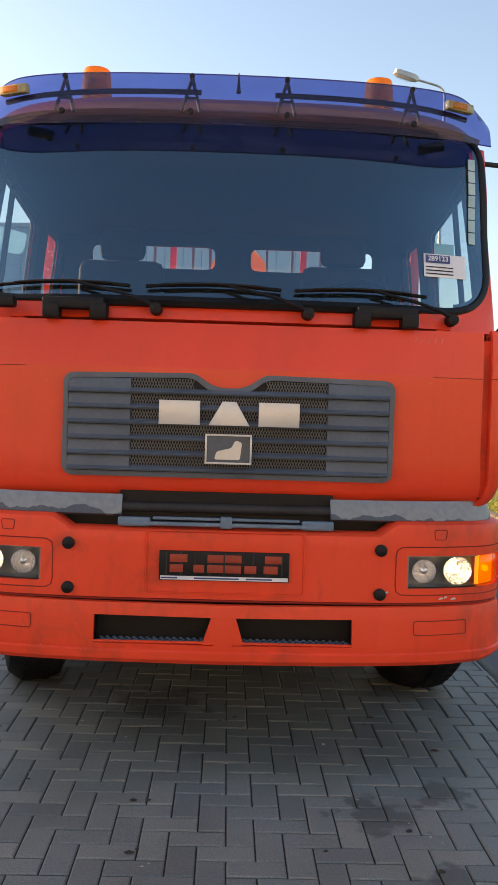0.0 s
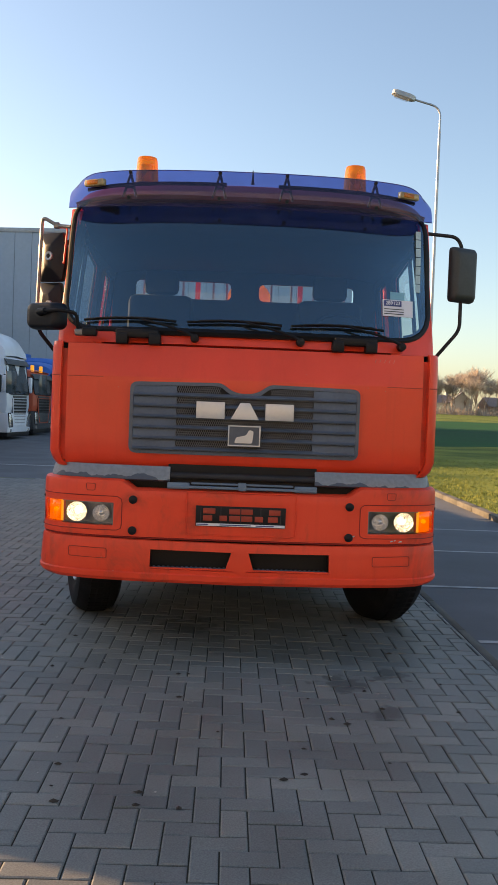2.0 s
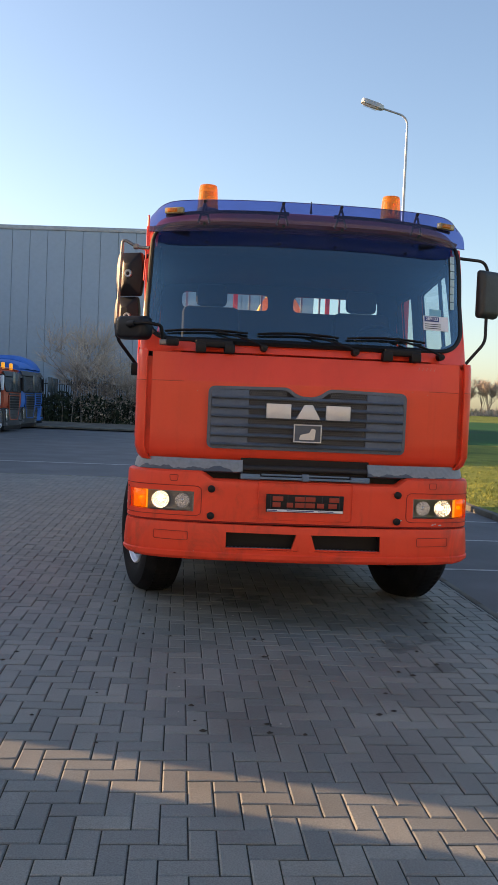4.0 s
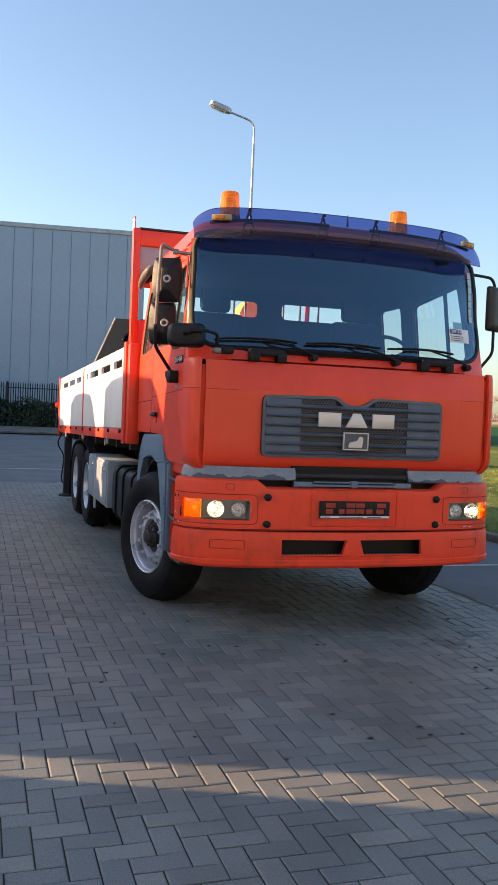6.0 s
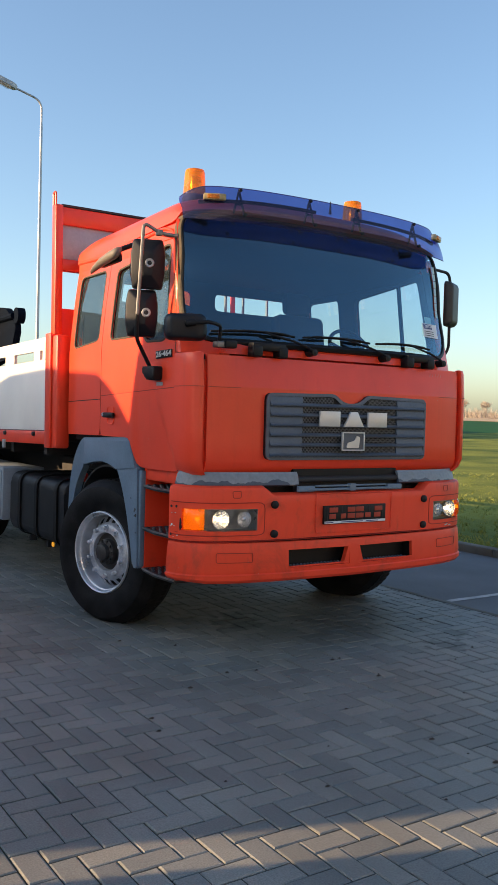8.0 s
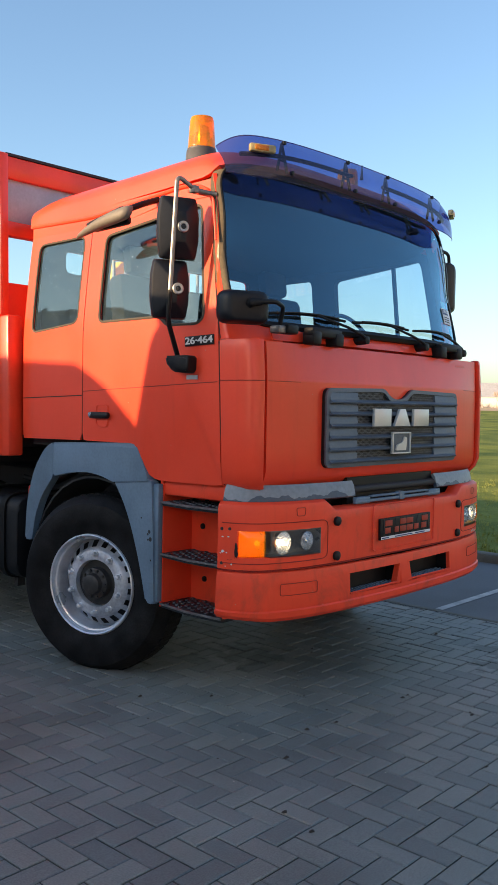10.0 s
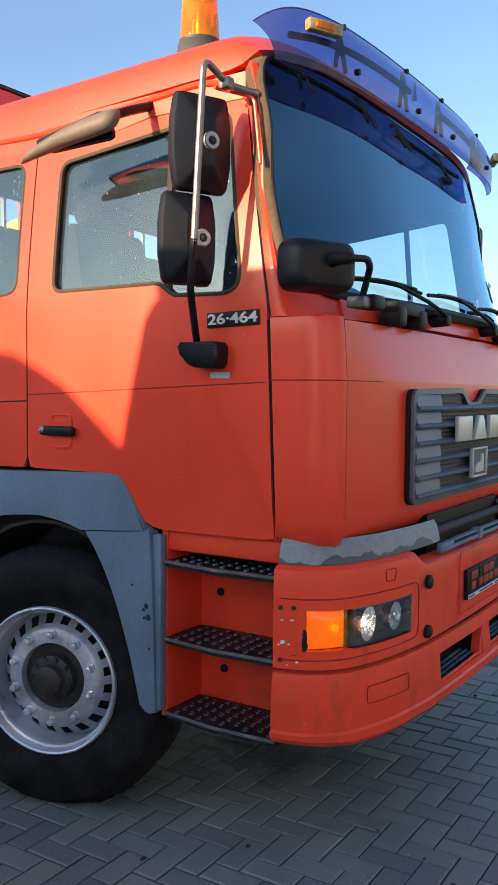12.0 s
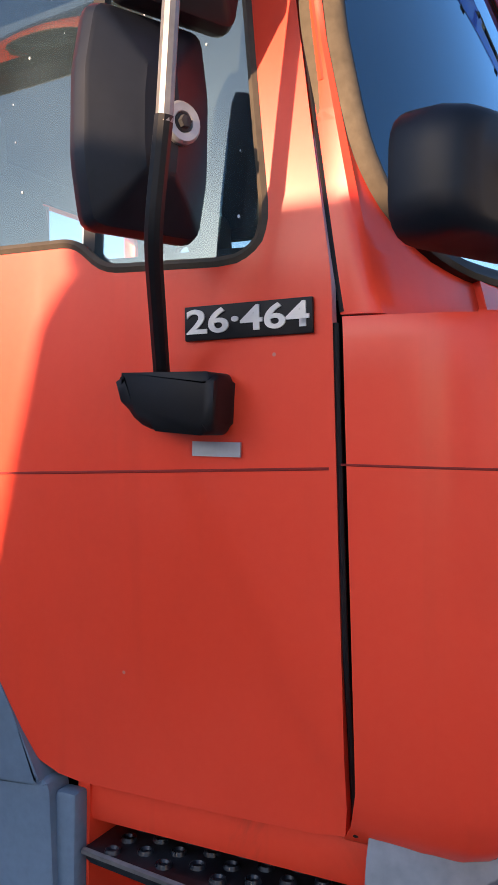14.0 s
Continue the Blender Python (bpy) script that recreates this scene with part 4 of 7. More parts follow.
# rear wall with two windows
for s in (-1, 1):
    win = rounded([(s * 0.115, 2.535), (s * 0.95, 2.535), (s * 0.95, 2.69), (s * 0.115, 2.69)], 0.05)
    outer = [(0.0, 1.4), (s * 1.16, 1.4), (s * 1.16, 2.86), (0.0, 2.86)]
    wall = part("rear_wall", ring(outer, win, lambda x, z: (x, 2.15, z), 0.015, (0, -1, 0)), M_RED, truck)
    part("window_glass", prism(win, 2.138, 2.143, "y"), M_REARGL, wall)
    part("wall_trim", ring([(0.0, 1.5), (s * 1.14, 1.5), (s * 1.14, 2.82), (0.0, 2.82)], inset(win, 0.006), lambda x, z: (x, 2.132, z), 0.035, (0, -1, 0)), M_HEAD, wall)

# windscreen with rounded corners, and the rubber round it
SCREEN = rounded([(-1.21, 0.0), (1.21, 0.0), (1.205, 0.9), (-1.205, 0.9)], [0.24, 0.24, 0.13, 0.13], 10)


def screen_at(p, off):
    return Vector(screen(p[0] / 1.222, p[1] / 0.9, off))


def half_width(z):
    r = 0.2
    w = 1.205 - (r - math.sqrt(max(0.0, r * r - (r - z) ** 2)) if z < r else 0.0)
    return w - (0.1 - math.sqrt(max(0.0, 0.01 - (z - 0.8) ** 2)) if z > 0.8 else 0.0)


us = [k / 24 for k in range(-24, 25)]
vs = [0.0, 0.006, 0.02, 0.045, 0.08, 0.13, 0.2, 0.3, 0.4, 0.5, 0.6, 0.7, 0.8, 0.85, 0.88, 0.9]
part("windscreen", sheet([[screen_at((u * half_width(v), v), 0.0) for u in us] for v in vs]), M_GLASS, truck)
loop = resample(SCREEN, 240)


def screen_band(steps, keep):
    """A rubber strip along the outline; steps are (outwards, proud)."""
    bm = bmesh.new()
    lines = []
    for d, o in steps:
        line = []
        for k, p in enumerate(loop):
            t = (loop[(k + 1) % 240] - loop[k - 1]).normalized()
            q = p + Vector((t.y, -t.x)) * d
            line.append(bm.verts.new(screen_at(q, o)))
        lines.append(line)
    for a, b in zip(lines, lines[1:]):
        for k in range(240):
            if keep(loop[k]):
                bm.faces.new((a[k], a[(k + 1) % 240], b[(k + 1) % 240], b[k]))
    bmesh.ops.delete(bm, geom=[v for v in bm.verts if not v.link_faces], context="VERTS")
    return bm


# the windscreen edge that gets the sunlit tan tone
SUNNY = lambda p: p.x < -1.0 and p.y > 0.05
rubber = part("windscreen_rubber", screen_band(((-0.018, 0.002), (-0.012, 0.01), (0.004, 0.013), (0.014, 0.008), (0.018, -0.012), (0.02, -0.035)), lambda p: not SUNNY(p)), M_BLACK, truck)
part("dusty_rubber", screen_band(((-0.008, 0.008), (-0.003, 0.014), (0.006, 0.015), (0.014, 0.008), (0.019, -0.012), (0.021, -0.04)), SUNNY), M_SEAL, rubber, "dusty rubber, painted tan where the sun falls on it")
part("glass_border", screen_band(((-0.034, -0.006), (-0.016, -0.006), (0.0, -0.006)), lambda p: p.x > 1.0), M_BLACK, rubber)
part("rubber_lip", screen_band(((-0.02, 0.002), (-0.014, 0.008), (-0.006, 0.01)), SUNNY), M_BLACK, rubber)
for s in (-1, 1):
    rows = []
    for z in (-0.094, -0.088, -0.06, -0.02, 0.0, 0.01, 0.03, 0.06, 0.1, 0.15, 0.2, 0.235):
        w = half_width(z) - 0.004 if z > 0.002 else 0.93
        front = [screen_at((s * (w + (1.226 - w) * k / 8), z), -0.006) for k in range(8)]
        rows.append(front + pillar_row(s, z / 0.9))
    part("corner_panel", sheet(rows, 0.012), M_RED, truck)
rows = []
for z, o in ((2.052, 0.0), (2.057, 0.02), (2.08, 0.03), (2.1, 0.012)):
    rows.append([(u * 1.0, 0.066 + 0.15 * abs(u) ** 3.2 - o, z) for u in us])
part("cowl", sheet(rows, 0.02), M_BLACK, truck)

# interior: dashboard, seats, wheel, floor
part("dashboard", box(-1.1, 1.1, 0.3, 0.72, 1.55, 2.06, 0.06), M_DARK, truck)
part("dash_top", prism(rounded([(-1.1, 0.3), (1.1, 0.3), (1.1, 0.66), (0.9, 0.74), (0.25, 0.74), (0.1, 0.6), (-1.1, 0.6)], 0.05), 2.04, 2.085, "z", bevel=0.01), M_DARK, truck)
part("cab_floor", box(-1.18, 1.18, 0.32, 2.12, 1.36, 1.42), M_DARK, truck)
part("cab_underside", box(-1.08, 1.08, 0.2, 2.1, 1.2, 1.35), M_CHASSIS, truck)
for s in (-1, 1):
    seat = part("seat", box(s * 0.68 - 0.26, s * 0.68 + 0.26, 0.95, 1.45, 1.75, 1.93, 0.06), M_SEAT, truck)
    part("backrest", box(-0.26, 0.26, -0.08, 0.08, 0, 0.62, 0.06, m=pose(s * 0.68, 1.5, 1.88, -9)), M_SEAT, seat)
    part("headrest", box(-0.14, 0.14, -0.05, 0.05, 0, 0.2, 0.045, m=pose(s * 0.68, 1.6, 2.5, -6)), M_SEAT, seat)
    part("seat_base", box(s * 0.68 - 0.2, s * 0.68 + 0.2, 1.0, 1.4, 1.4, 1.76), M_DARK, seat)
    part("inner_door_trim", box(s * 1.15 - 0.03, s * 1.15 + 0.03, 0.45, 2.1, 1.42, 2.12), M_DARK, truck)
wheel_m = pose(0.68, 0.82, 2.14, 58, 0, 0)
rim = [wheel_m @ Vector((0.215 * math.cos(a), 0.215 * math.sin(a), 0)) for a in (2 * math.pi * k / 32 for k in range(33))]
steer = part("steering_wheel", tube(rim, 0.016, 8), M_BLACK, truck)
for a in (0.4, math.pi - 0.4, -math.pi / 2):
    part("spoke", tube([wheel_m @ Vector((0, 0, -0.02)), wheel_m @ Vector((0.21 * math.cos(a), 0.21 * math.sin(a), 0))], 0.014, 6), M_BLACK, steer)
part("steering_column", tube([wheel_m @ Vector((0, 0, 0)), (0.68, 0.6, 1.85)], 0.045, 10), M_BLACK, steer)

# grille
M_MESH = mat("grille_mesh_plastic", (0.13, 0.14, 0.155), 0.5, var=0.2, bump=0)
FR = rounded([(-0.712, 1.305), (-0.712, 1.752), (-0.15, 1.762), (-0.065, 1.70), (0.065, 1.70), (0.15, 1.762), (0.712, 1.752), (0.712, 1.305)], [0.05, 0.05, 0.03, 0.05, 0.05, 0.03, 0.05, 0.05])
FRI = rounded([(-0.69, 1.327), (-0.69, 1.73), (-0.158, 1.74), (-0.075, 1.675), (0.075, 1.675), (0.158, 1.74), (0.69, 1.73), (0.69, 1.327)], [0.035, 0.035, 0.03, 0.05, 0.05, 0.03, 0.035, 0.035])
grille = part("grille", prism(FR, -0.002, 0.02, "y"), M_BLACK, truck, "dark blue-grey louvred grille")
bm = bmesh.new()
k = len(FR)
fo, fi = [bm.verts.new((x, -0.014, z)) for x, z in FR], [bm.verts.new((x, -0.016, z)) for x, z in FRI]
bo, bi = [bm.verts.new((x, 0.0, z)) for x, z in FR], [bm.verts.new((x, 0.0, z)) for x, z in FRI]
for a, b in ((fo, fi), (bo, fo), (fi, bi)):
    for i in range(k):
        bm.faces.new((a[i], a[(i + 1) % k], b[(i + 1) % k], b[i]))
part("grille_frame", bm, M_GRILLE, grille)
PITCH = 0.0675
for r in range(6):
    z1 = 1.728 - r * PITCH
    notch = 0.155 if r == 0 else 0.0
    blade = [(-0.004, z1 - 0.062), (-0.03, z1 - 0.06), (-0.034, z1 - 0.052), (-0.024, z1 - 0.042), (-0.004, z1 - 0.036)]
    part("slat", prism(blade, -0.688, 0.688, "x"), M_GRILLE, grille)
    for s in (-1, 1):
        x0, x1 = sorted((s * 0.424, s * 0.688))
        part("louvre", prism([(-0.003, z1 - 0.044), (-0.021, z1 - 0.044), (-0.014, z1 - 0.006), (-0.011, z1 + 0.004), (-0.003, z1 + 0.004)], x0, x1, "x"), M_GRILLE, grille)
    for x0, x1 in ((-0.423, -notch), (notch, 0.423)) if notch else ((-0.423, 0.423),):
        bm = bmesh.new()
        for q in range(int((x1 - x0) / 0.012)):
            xa = x0 + q * 0.012
            for d in (1, -1):
                p, e = Vector((xa + (0 if d > 0 else 0.018), -0.007, z1 - 0.038)), Vector((xa + (0.018 if d > 0 else 0), -0.007, z1 + 0.006))
                w = Vector((0.0016, 0, 0))
                bm.faces.new([bm.verts.new(t) for t in (p - w, p + w, e + w, e - w)])
        part("mesh_panel", bm, M_MESH, grille)
# silver badge shapes in place of the maker's name
for pts in ([(-0.300, 1.537), (-0.300, 1.642), (-0.125, 1.642), (-0.125, 1.537)], [(-0.088, 1.537), (-0.03, 1.642), (0.028, 1.642), (0.088, 1.537)], [(0.125, 1.537), (0.125, 1.642), (0.300, 1.642), (0.300, 1.537)]):
    part("badge_block", prism(pts, -0.05, -0.03, "y", bevel=0.003), M_SILVER, grille, "plain silver badge block")
bm = bmesh.new()
for x0, x1, z0, z1 in ((-0.1, 0.1, 1.492, 1.5), (-0.1, 0.1, 1.37, 1.378), (-0.1, -0.092, 1.378, 1.492), (0.092, 0.1, 1.378, 1.492)):
    box(x0, x1, -0.048, -0.03, z0, z1, 0.001, bm)
part("badge_frame", bm, M_SILVER, grille, "silver badge frame")
part("badge_plate", box(-0.092, 0.092, -0.038, -0.028, 1.378, 1.492), M_GRILLE, grille)
part("badge_shape", prism(rounded([(-0.06, 1.39), (0.05, 1.39), (0.058, 1.465), (0.03, 1.475), (0.012, 1.44), (-0.05, 1.425)], 0.01), -0.046, -0.037, "y"), M_SILVER, grille, "plain silver emblem shape")

# bumper: upper shell with lamp openings, lower valance with two vents
HALF = [(0, -0.078), (0.04, -0.078), (0.3, -0.076), (0.45, -0.073), (0.55, -0.07), (0.66, -0.064), (0.74, -0.055), (0.785, -0.05), (0.9, -0.034), (1.0, -0.01), (1.11, 0.03), (1.125, 0.038), (1.16, 0.06), (1.2, 0.098), (1.235, 0.148), (1.253, 0.2), (1.261, 0.235), (1.264, 0.262)]
PLAN = [(-x, y) for x, y in HALF[:0:-1]] + HALF


def out(i, d):
    a, b = Vector(PLAN[max(i - 1, 0)]), Vector(PLAN[min(i + 1, len(PLAN) - 1)])
    t = (b - a).normalized()
    return Vector(PLAN[i]) + Vector((t.y, -t.x)) * d


def lamp_y(x):
    x = abs(x)
    for (xa, ya), (xb, yb) in zip(HALF, HALF[1:]):
        if xa <= x <= xb:
            return ya + (yb - ya) * (x - xa) / (xb - xa)
    return HALF[-1][1]


def top_z(x):
    f = min(1, max(0, (abs(x) - 0.66) / 0.08))
    return 1.083 + 0.055 * f


rows = []
LEV = ["b", 0.785, 0.80, 0.85, 0.99, 1.02, "t3", "t2", "t1", "t0"]
for lev in LEV:
    row = []
    for i, (x, y) in enumerate(PLAN):
        t = top_z(x)
        z, d = {"b": (0.782, -0.012), "t3": (t - 0.035, 0.0), "t2": (t - 0.012, -0.006), "t1": (t - 0.001, -0.022), "t0": (t + 0.004, -0.09)}.get(lev, (lev, 0.0))
        p = out(i, d)
        row.append((p.x, p.y, z))
    rows.append(row)
mid = len(HALF) - 1


def lamp_hole(i, j):
    a = min(abs(j - mid), abs(j + 1 - mid))
    return i == 3 and 7 <= a < 14


bumper = part("bumper", sheet(rows, 0.025, skip=lamp_hole), M_RED2, truck, "dented orange-red plastic bumper")
rows = []
for z, d in ((0.772, -0.014), (0.768, 0.0), (0.74, 0.006), (0.715, 0.008), (0.595, 0.016), (0.57, 0.013), (0.562, 0.022), (0.53, 0.02), (0.51, 0.002), (0.505, -0.05)):
    row = []
    for i, (x, y) in enumerate(PLAN):
        p = out(i, d)
        row.append((p.x, p.y, z - 0.01 * (1 - min(1, abs(x) / 1.2)) + (0.015 * max(0, abs(x) - 1.1) / 0.16 if z < 0.55 else 0)))
    rows.append(row)


def vent_hole(i, j):
    a = min(abs(j - mid), abs(j + 1 - mid))
    return i == 3 and 1 <= a < 4


part("valance", sheet(rows, 0.025, skip=vent_hole), M_RED2, bumper, "lower bumper with two dark vents")
for s in (-1, 1):
    x0, x1 = sorted((s * 0.042, s * 0.55))
    tray = bmesh.new()
    box(x0, x1, 0.02, 0.05, 0.56, 0.74, 0, tray)
    box(x0, x1, -0.07, 0.03, 0.575, 0.588, 0, tray)
    box(x0, x1, -0.06, 0.03, 0.707, 0.72, 0, tray)
    box(x0 - 0.012, x0, -0.06, 0.03, 0.58, 0.715, 0, tray)
    box(x1, x1 + 0.012, -0.06, 0.03, 0.58, 0.715, 0, tray)
    vent = part("vent", tray, M_BLACK, bumper)
    part("vent_cheek", prism([(s * 0.038, 0.712), (s * 0.05, 0.712), (s * 0.088, 0.588), (s * 0.038, 0.588)], -0.088, -0.05, "y"), M_RED2, vent)
    bm = bmesh.new()
    for a in range(17):
        for b in range(3):
            xx = x0 + 0.02 + a * 0.029 + (b % 2) * 0.012
            lathe([(0.588, 0.009), (0.594, 0.007)], 6, "z", bm, (xx, -0.045 + b * 0.025, 0))
    part("tread_studs", bm, M_GREY, vent)
    part("vent_lip", tube([(x0, -0.084, 0.596), (x1, -0.082 if s > 0 else -0.084, 0.596)], 0.006, 6), M_RED2, vent)
    # round rubber plugs
    for z in (1.015, 0.822):
        part("rubber_plug", lathe([(-0.062, 0.026), (-0.078, 0.026), (-0.082, 0.02), (-0.084, 0.0)], 20, "y", at=(s * 0.665, 0, z)), M_BLACK, bumper)
    # seams of the covers, dark lines of shade laid on the surface
    for outline, dd in (([(0.82, 0.642), (1.06, 0.645), (1.06, 0.707), (0.82, 0.704)], 0.0145), ([(0.9, 1.105), (0.905, 1.062), (0.955, 1.062), (0.96, 1.105)], 0.001)):
        path = []
        for x, z in resample(rounded(outline, 0.01, 3), 60):
            path.append((s * x, lamp_y(x) - dd, z))
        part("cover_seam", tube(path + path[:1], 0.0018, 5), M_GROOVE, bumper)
for s in (-1, 1):
    # the lamp cover's seam runs on round the corner
    CORNER = [x for x, y in HALF[:-1] if x > 0.78][::-1]
    line = [(x, 1.03) for x in CORNER] + [(0.76, 1.028), (0.738, 1.015), (0.733, 0.99), (0.733, 0.86), (0.738, 0.832), (0.76, 0.82)] + [(x, 0.818) for x in CORNER[::-1]]
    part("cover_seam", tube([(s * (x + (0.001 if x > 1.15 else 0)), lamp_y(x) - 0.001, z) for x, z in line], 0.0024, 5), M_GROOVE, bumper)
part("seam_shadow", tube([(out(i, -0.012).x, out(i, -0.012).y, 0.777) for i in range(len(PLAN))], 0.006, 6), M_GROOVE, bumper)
# number board with plain bars, in a shallow frame
path = rounded([(-0.335, 0.812), (0.335, 0.812), (0.335, 1.08), (-0.335, 1.08)], 0.02)
part("plate_surround", tube([(x, -0.082, z) for x, z in path + path[:1]], 0.004, 6), M_RED2, bumper)
plate = part("number_board", box(-0.278, 0.272, -0.095, -0.078, 0.868, 0.995, 0.003), M_BLACK, bumper, "black number board with orange bars")
M_ORANGE = mat("dull_orange_print", (0.36, 0.045, 0.02), 0.6, var=0.2, bump=0)
M_LABEL = mat("white_label", (0.75, 0.75, 0.78), 0.5, var=0.05, bump=0)
M_NAVY = mat("navy_print", (0.04, 0.06, 0.2), 0.5, var=0.1, bump=0)
for z0, spans in ((0.948, ((550, 596), (648, 690), (693, 737), (798, 842))), (0.904, ((550, 585), (612, 640), (648, 690), (694, 736), (745, 776), (795, 832)))):
    for a, b in spans:
        part("plain_bar", box((a - 694) * 0.00162, (b - 694) * 0.00162, -0.098, -0.095, z0, z0 + 0.034, 0.002), M_ORANGE, plate)
for k in range(9):
    x = -0.25 + k * 0.061
    part("board_rib", box(x, x + 0.006, -0.0975, -0.095, 0.893, 0.99), M_CHASSIS, plate)
part("label_strip", box(-0.272, 0.268, -0.0985, -0.095, 0.872, 0.888), M_LABEL, plate)
for x0, x1 in ((-0.27, -0.2), (-0.13, 0.06), (0.09, 0.2)):
    part("plain_bar", box(x0, x1, -0.1, -0.0985, 0.877, 0.883), M_NAVY, plate)

# grey strips and the slotted air inlet between bumper and hood
def peeling(name, base, dark, level, wave):
    """Grey plastic on which dark paint is left in a wavy band below a level, with a hard edge."""
    m, n, l, b = tree_of(name)
    co, tx, fine, sep, mp = n.new("ShaderNodeTexCoord"), n.new("ShaderNodeTexNoise"), n.new("ShaderNodeTexNoise"), n.new("ShaderNodeSeparateXYZ"), n.new("ShaderNodeMapping")
    add, rp, mx = n.new("ShaderNodeMath"), n.new("ShaderNodeMapRange"), n.new("ShaderNodeMix")
    mp.inputs["Scale"].default_value = (1.0, 1.0, 0.4)
    tx.inputs["Scale"].default_value, tx.inputs["Detail"].default_value, tx.inputs["Roughness"].default_value = 7.0, 3, 0.45
    fine.inputs["Scale"].default_value, fine.inputs["Detail"].default_value = 40, 6
    l.new(co.outputs["Object"], mp.inputs["Vector"])
    l.new(mp.outputs["Vector"], tx.inputs["Vector"])
    l.new(co.outputs["Object"], fine.inputs["Vector"])
    l.new(co.outputs["Object"], sep.inputs[0])
    add.operation = "MULTIPLY_ADD"
    add.inputs[1].default_value = wave
    l.new(tx.outputs["Fac"], add.inputs[0])
    l.new(sep.outputs["Z"], add.inputs[2])
    rp.inputs["From Min"].default_value, rp.inputs["From Max"].default_value = level + wave * 0.5, level + wave * 0.5 + 0.003
    l.new(add.outputs[0], rp.inputs["Value"])
    mx.data_type = "RGBA"
    mx.inputs["A"].default_value, mx.inputs["B"].default_value = (*dark, 1), (*base, 1)
    l.new(rp.outputs["Result"], mx.inputs["Factor"])
    m2 = n.new("ShaderNodeMix")
    m2.data_type, m2.blend_type = "RGBA", "OVERLAY"
    m2.inputs["Factor"].default_value = 0.3
    l.new(mx.outputs["Result"], m2.inputs["A"])
    l.new(fine.outputs["Fac"], m2.inputs["B"])
    l.new(m2.outputs["Result"], b.inputs["Base Color"])
    b.inputs["Roughness"].default_value = 0.5
    return m


M_PEEL = peeling("peeling_grey_plastic", (0.22, 0.25, 0.275), (0.06, 0.08, 0.11), 1.152, 0.16)
rows = []
for z, d in ((1.13, -0.05), (1.14, -0.03), (1.2, -0.045), (1.225, -0.06)):
    rows.append([(*(out(i, d - 0.01)), z) for i in range(len(PLAN))])
for s in (-1, 1):
    def cut(i, j, s=s):
        x = 0.5 * (PLAN[j][0] + PLAN[j + 1][0]) * s
        return x < 0.45
    part("grey_trim", sheet(rows, 0.02, skip=cut), M_PEEL, truck, "scuffed grey trim with peeling dark paint")
inlet = part("air_inlet", box(-0.47, 0.47, 0.02, 0.06, 1.05, 1.24), M_BLACK, truck)
part("inlet_rail", box(-0.46, 0.46, -0.055, -0.03, 1.096, 1.113, 0.004), M_GREY, inlet)
part("inlet_rail", box(-0.32, 0.32, -0.05, -0.025, 1.122, 1.134, 0.004), M_GREY, inlet)
part("inlet_bridge", box(-0.025, 0.025, -0.06, -0.02, 1.09, 1.14, 0.004), M_GREY, inlet)
for s in (-1, 1):
    part("inlet_foot", box(s * 0.4 - 0.07, s * 0.4 + 0.07, -0.05, -0.02, 1.09, 1.13, 0.006), M_GREY, inlet)
part("cross_pipe", tube([(-0.46, 0.005, 1.17), (0.46, 0.005, 1.17)], 0.022, 12), M_CHASSIS, inlet)


# headlamps with two bowls, and amber indicators
M_AMBERL = glow("lit_amber_bulb", (1.0, 0.5, 0.07), 0.8)
M_LAMPBACK = mat("smoked_lamp_backing", (0.2, 0.21, 0.22), 0.3, metal=0.6, var=0.2, bump=0)
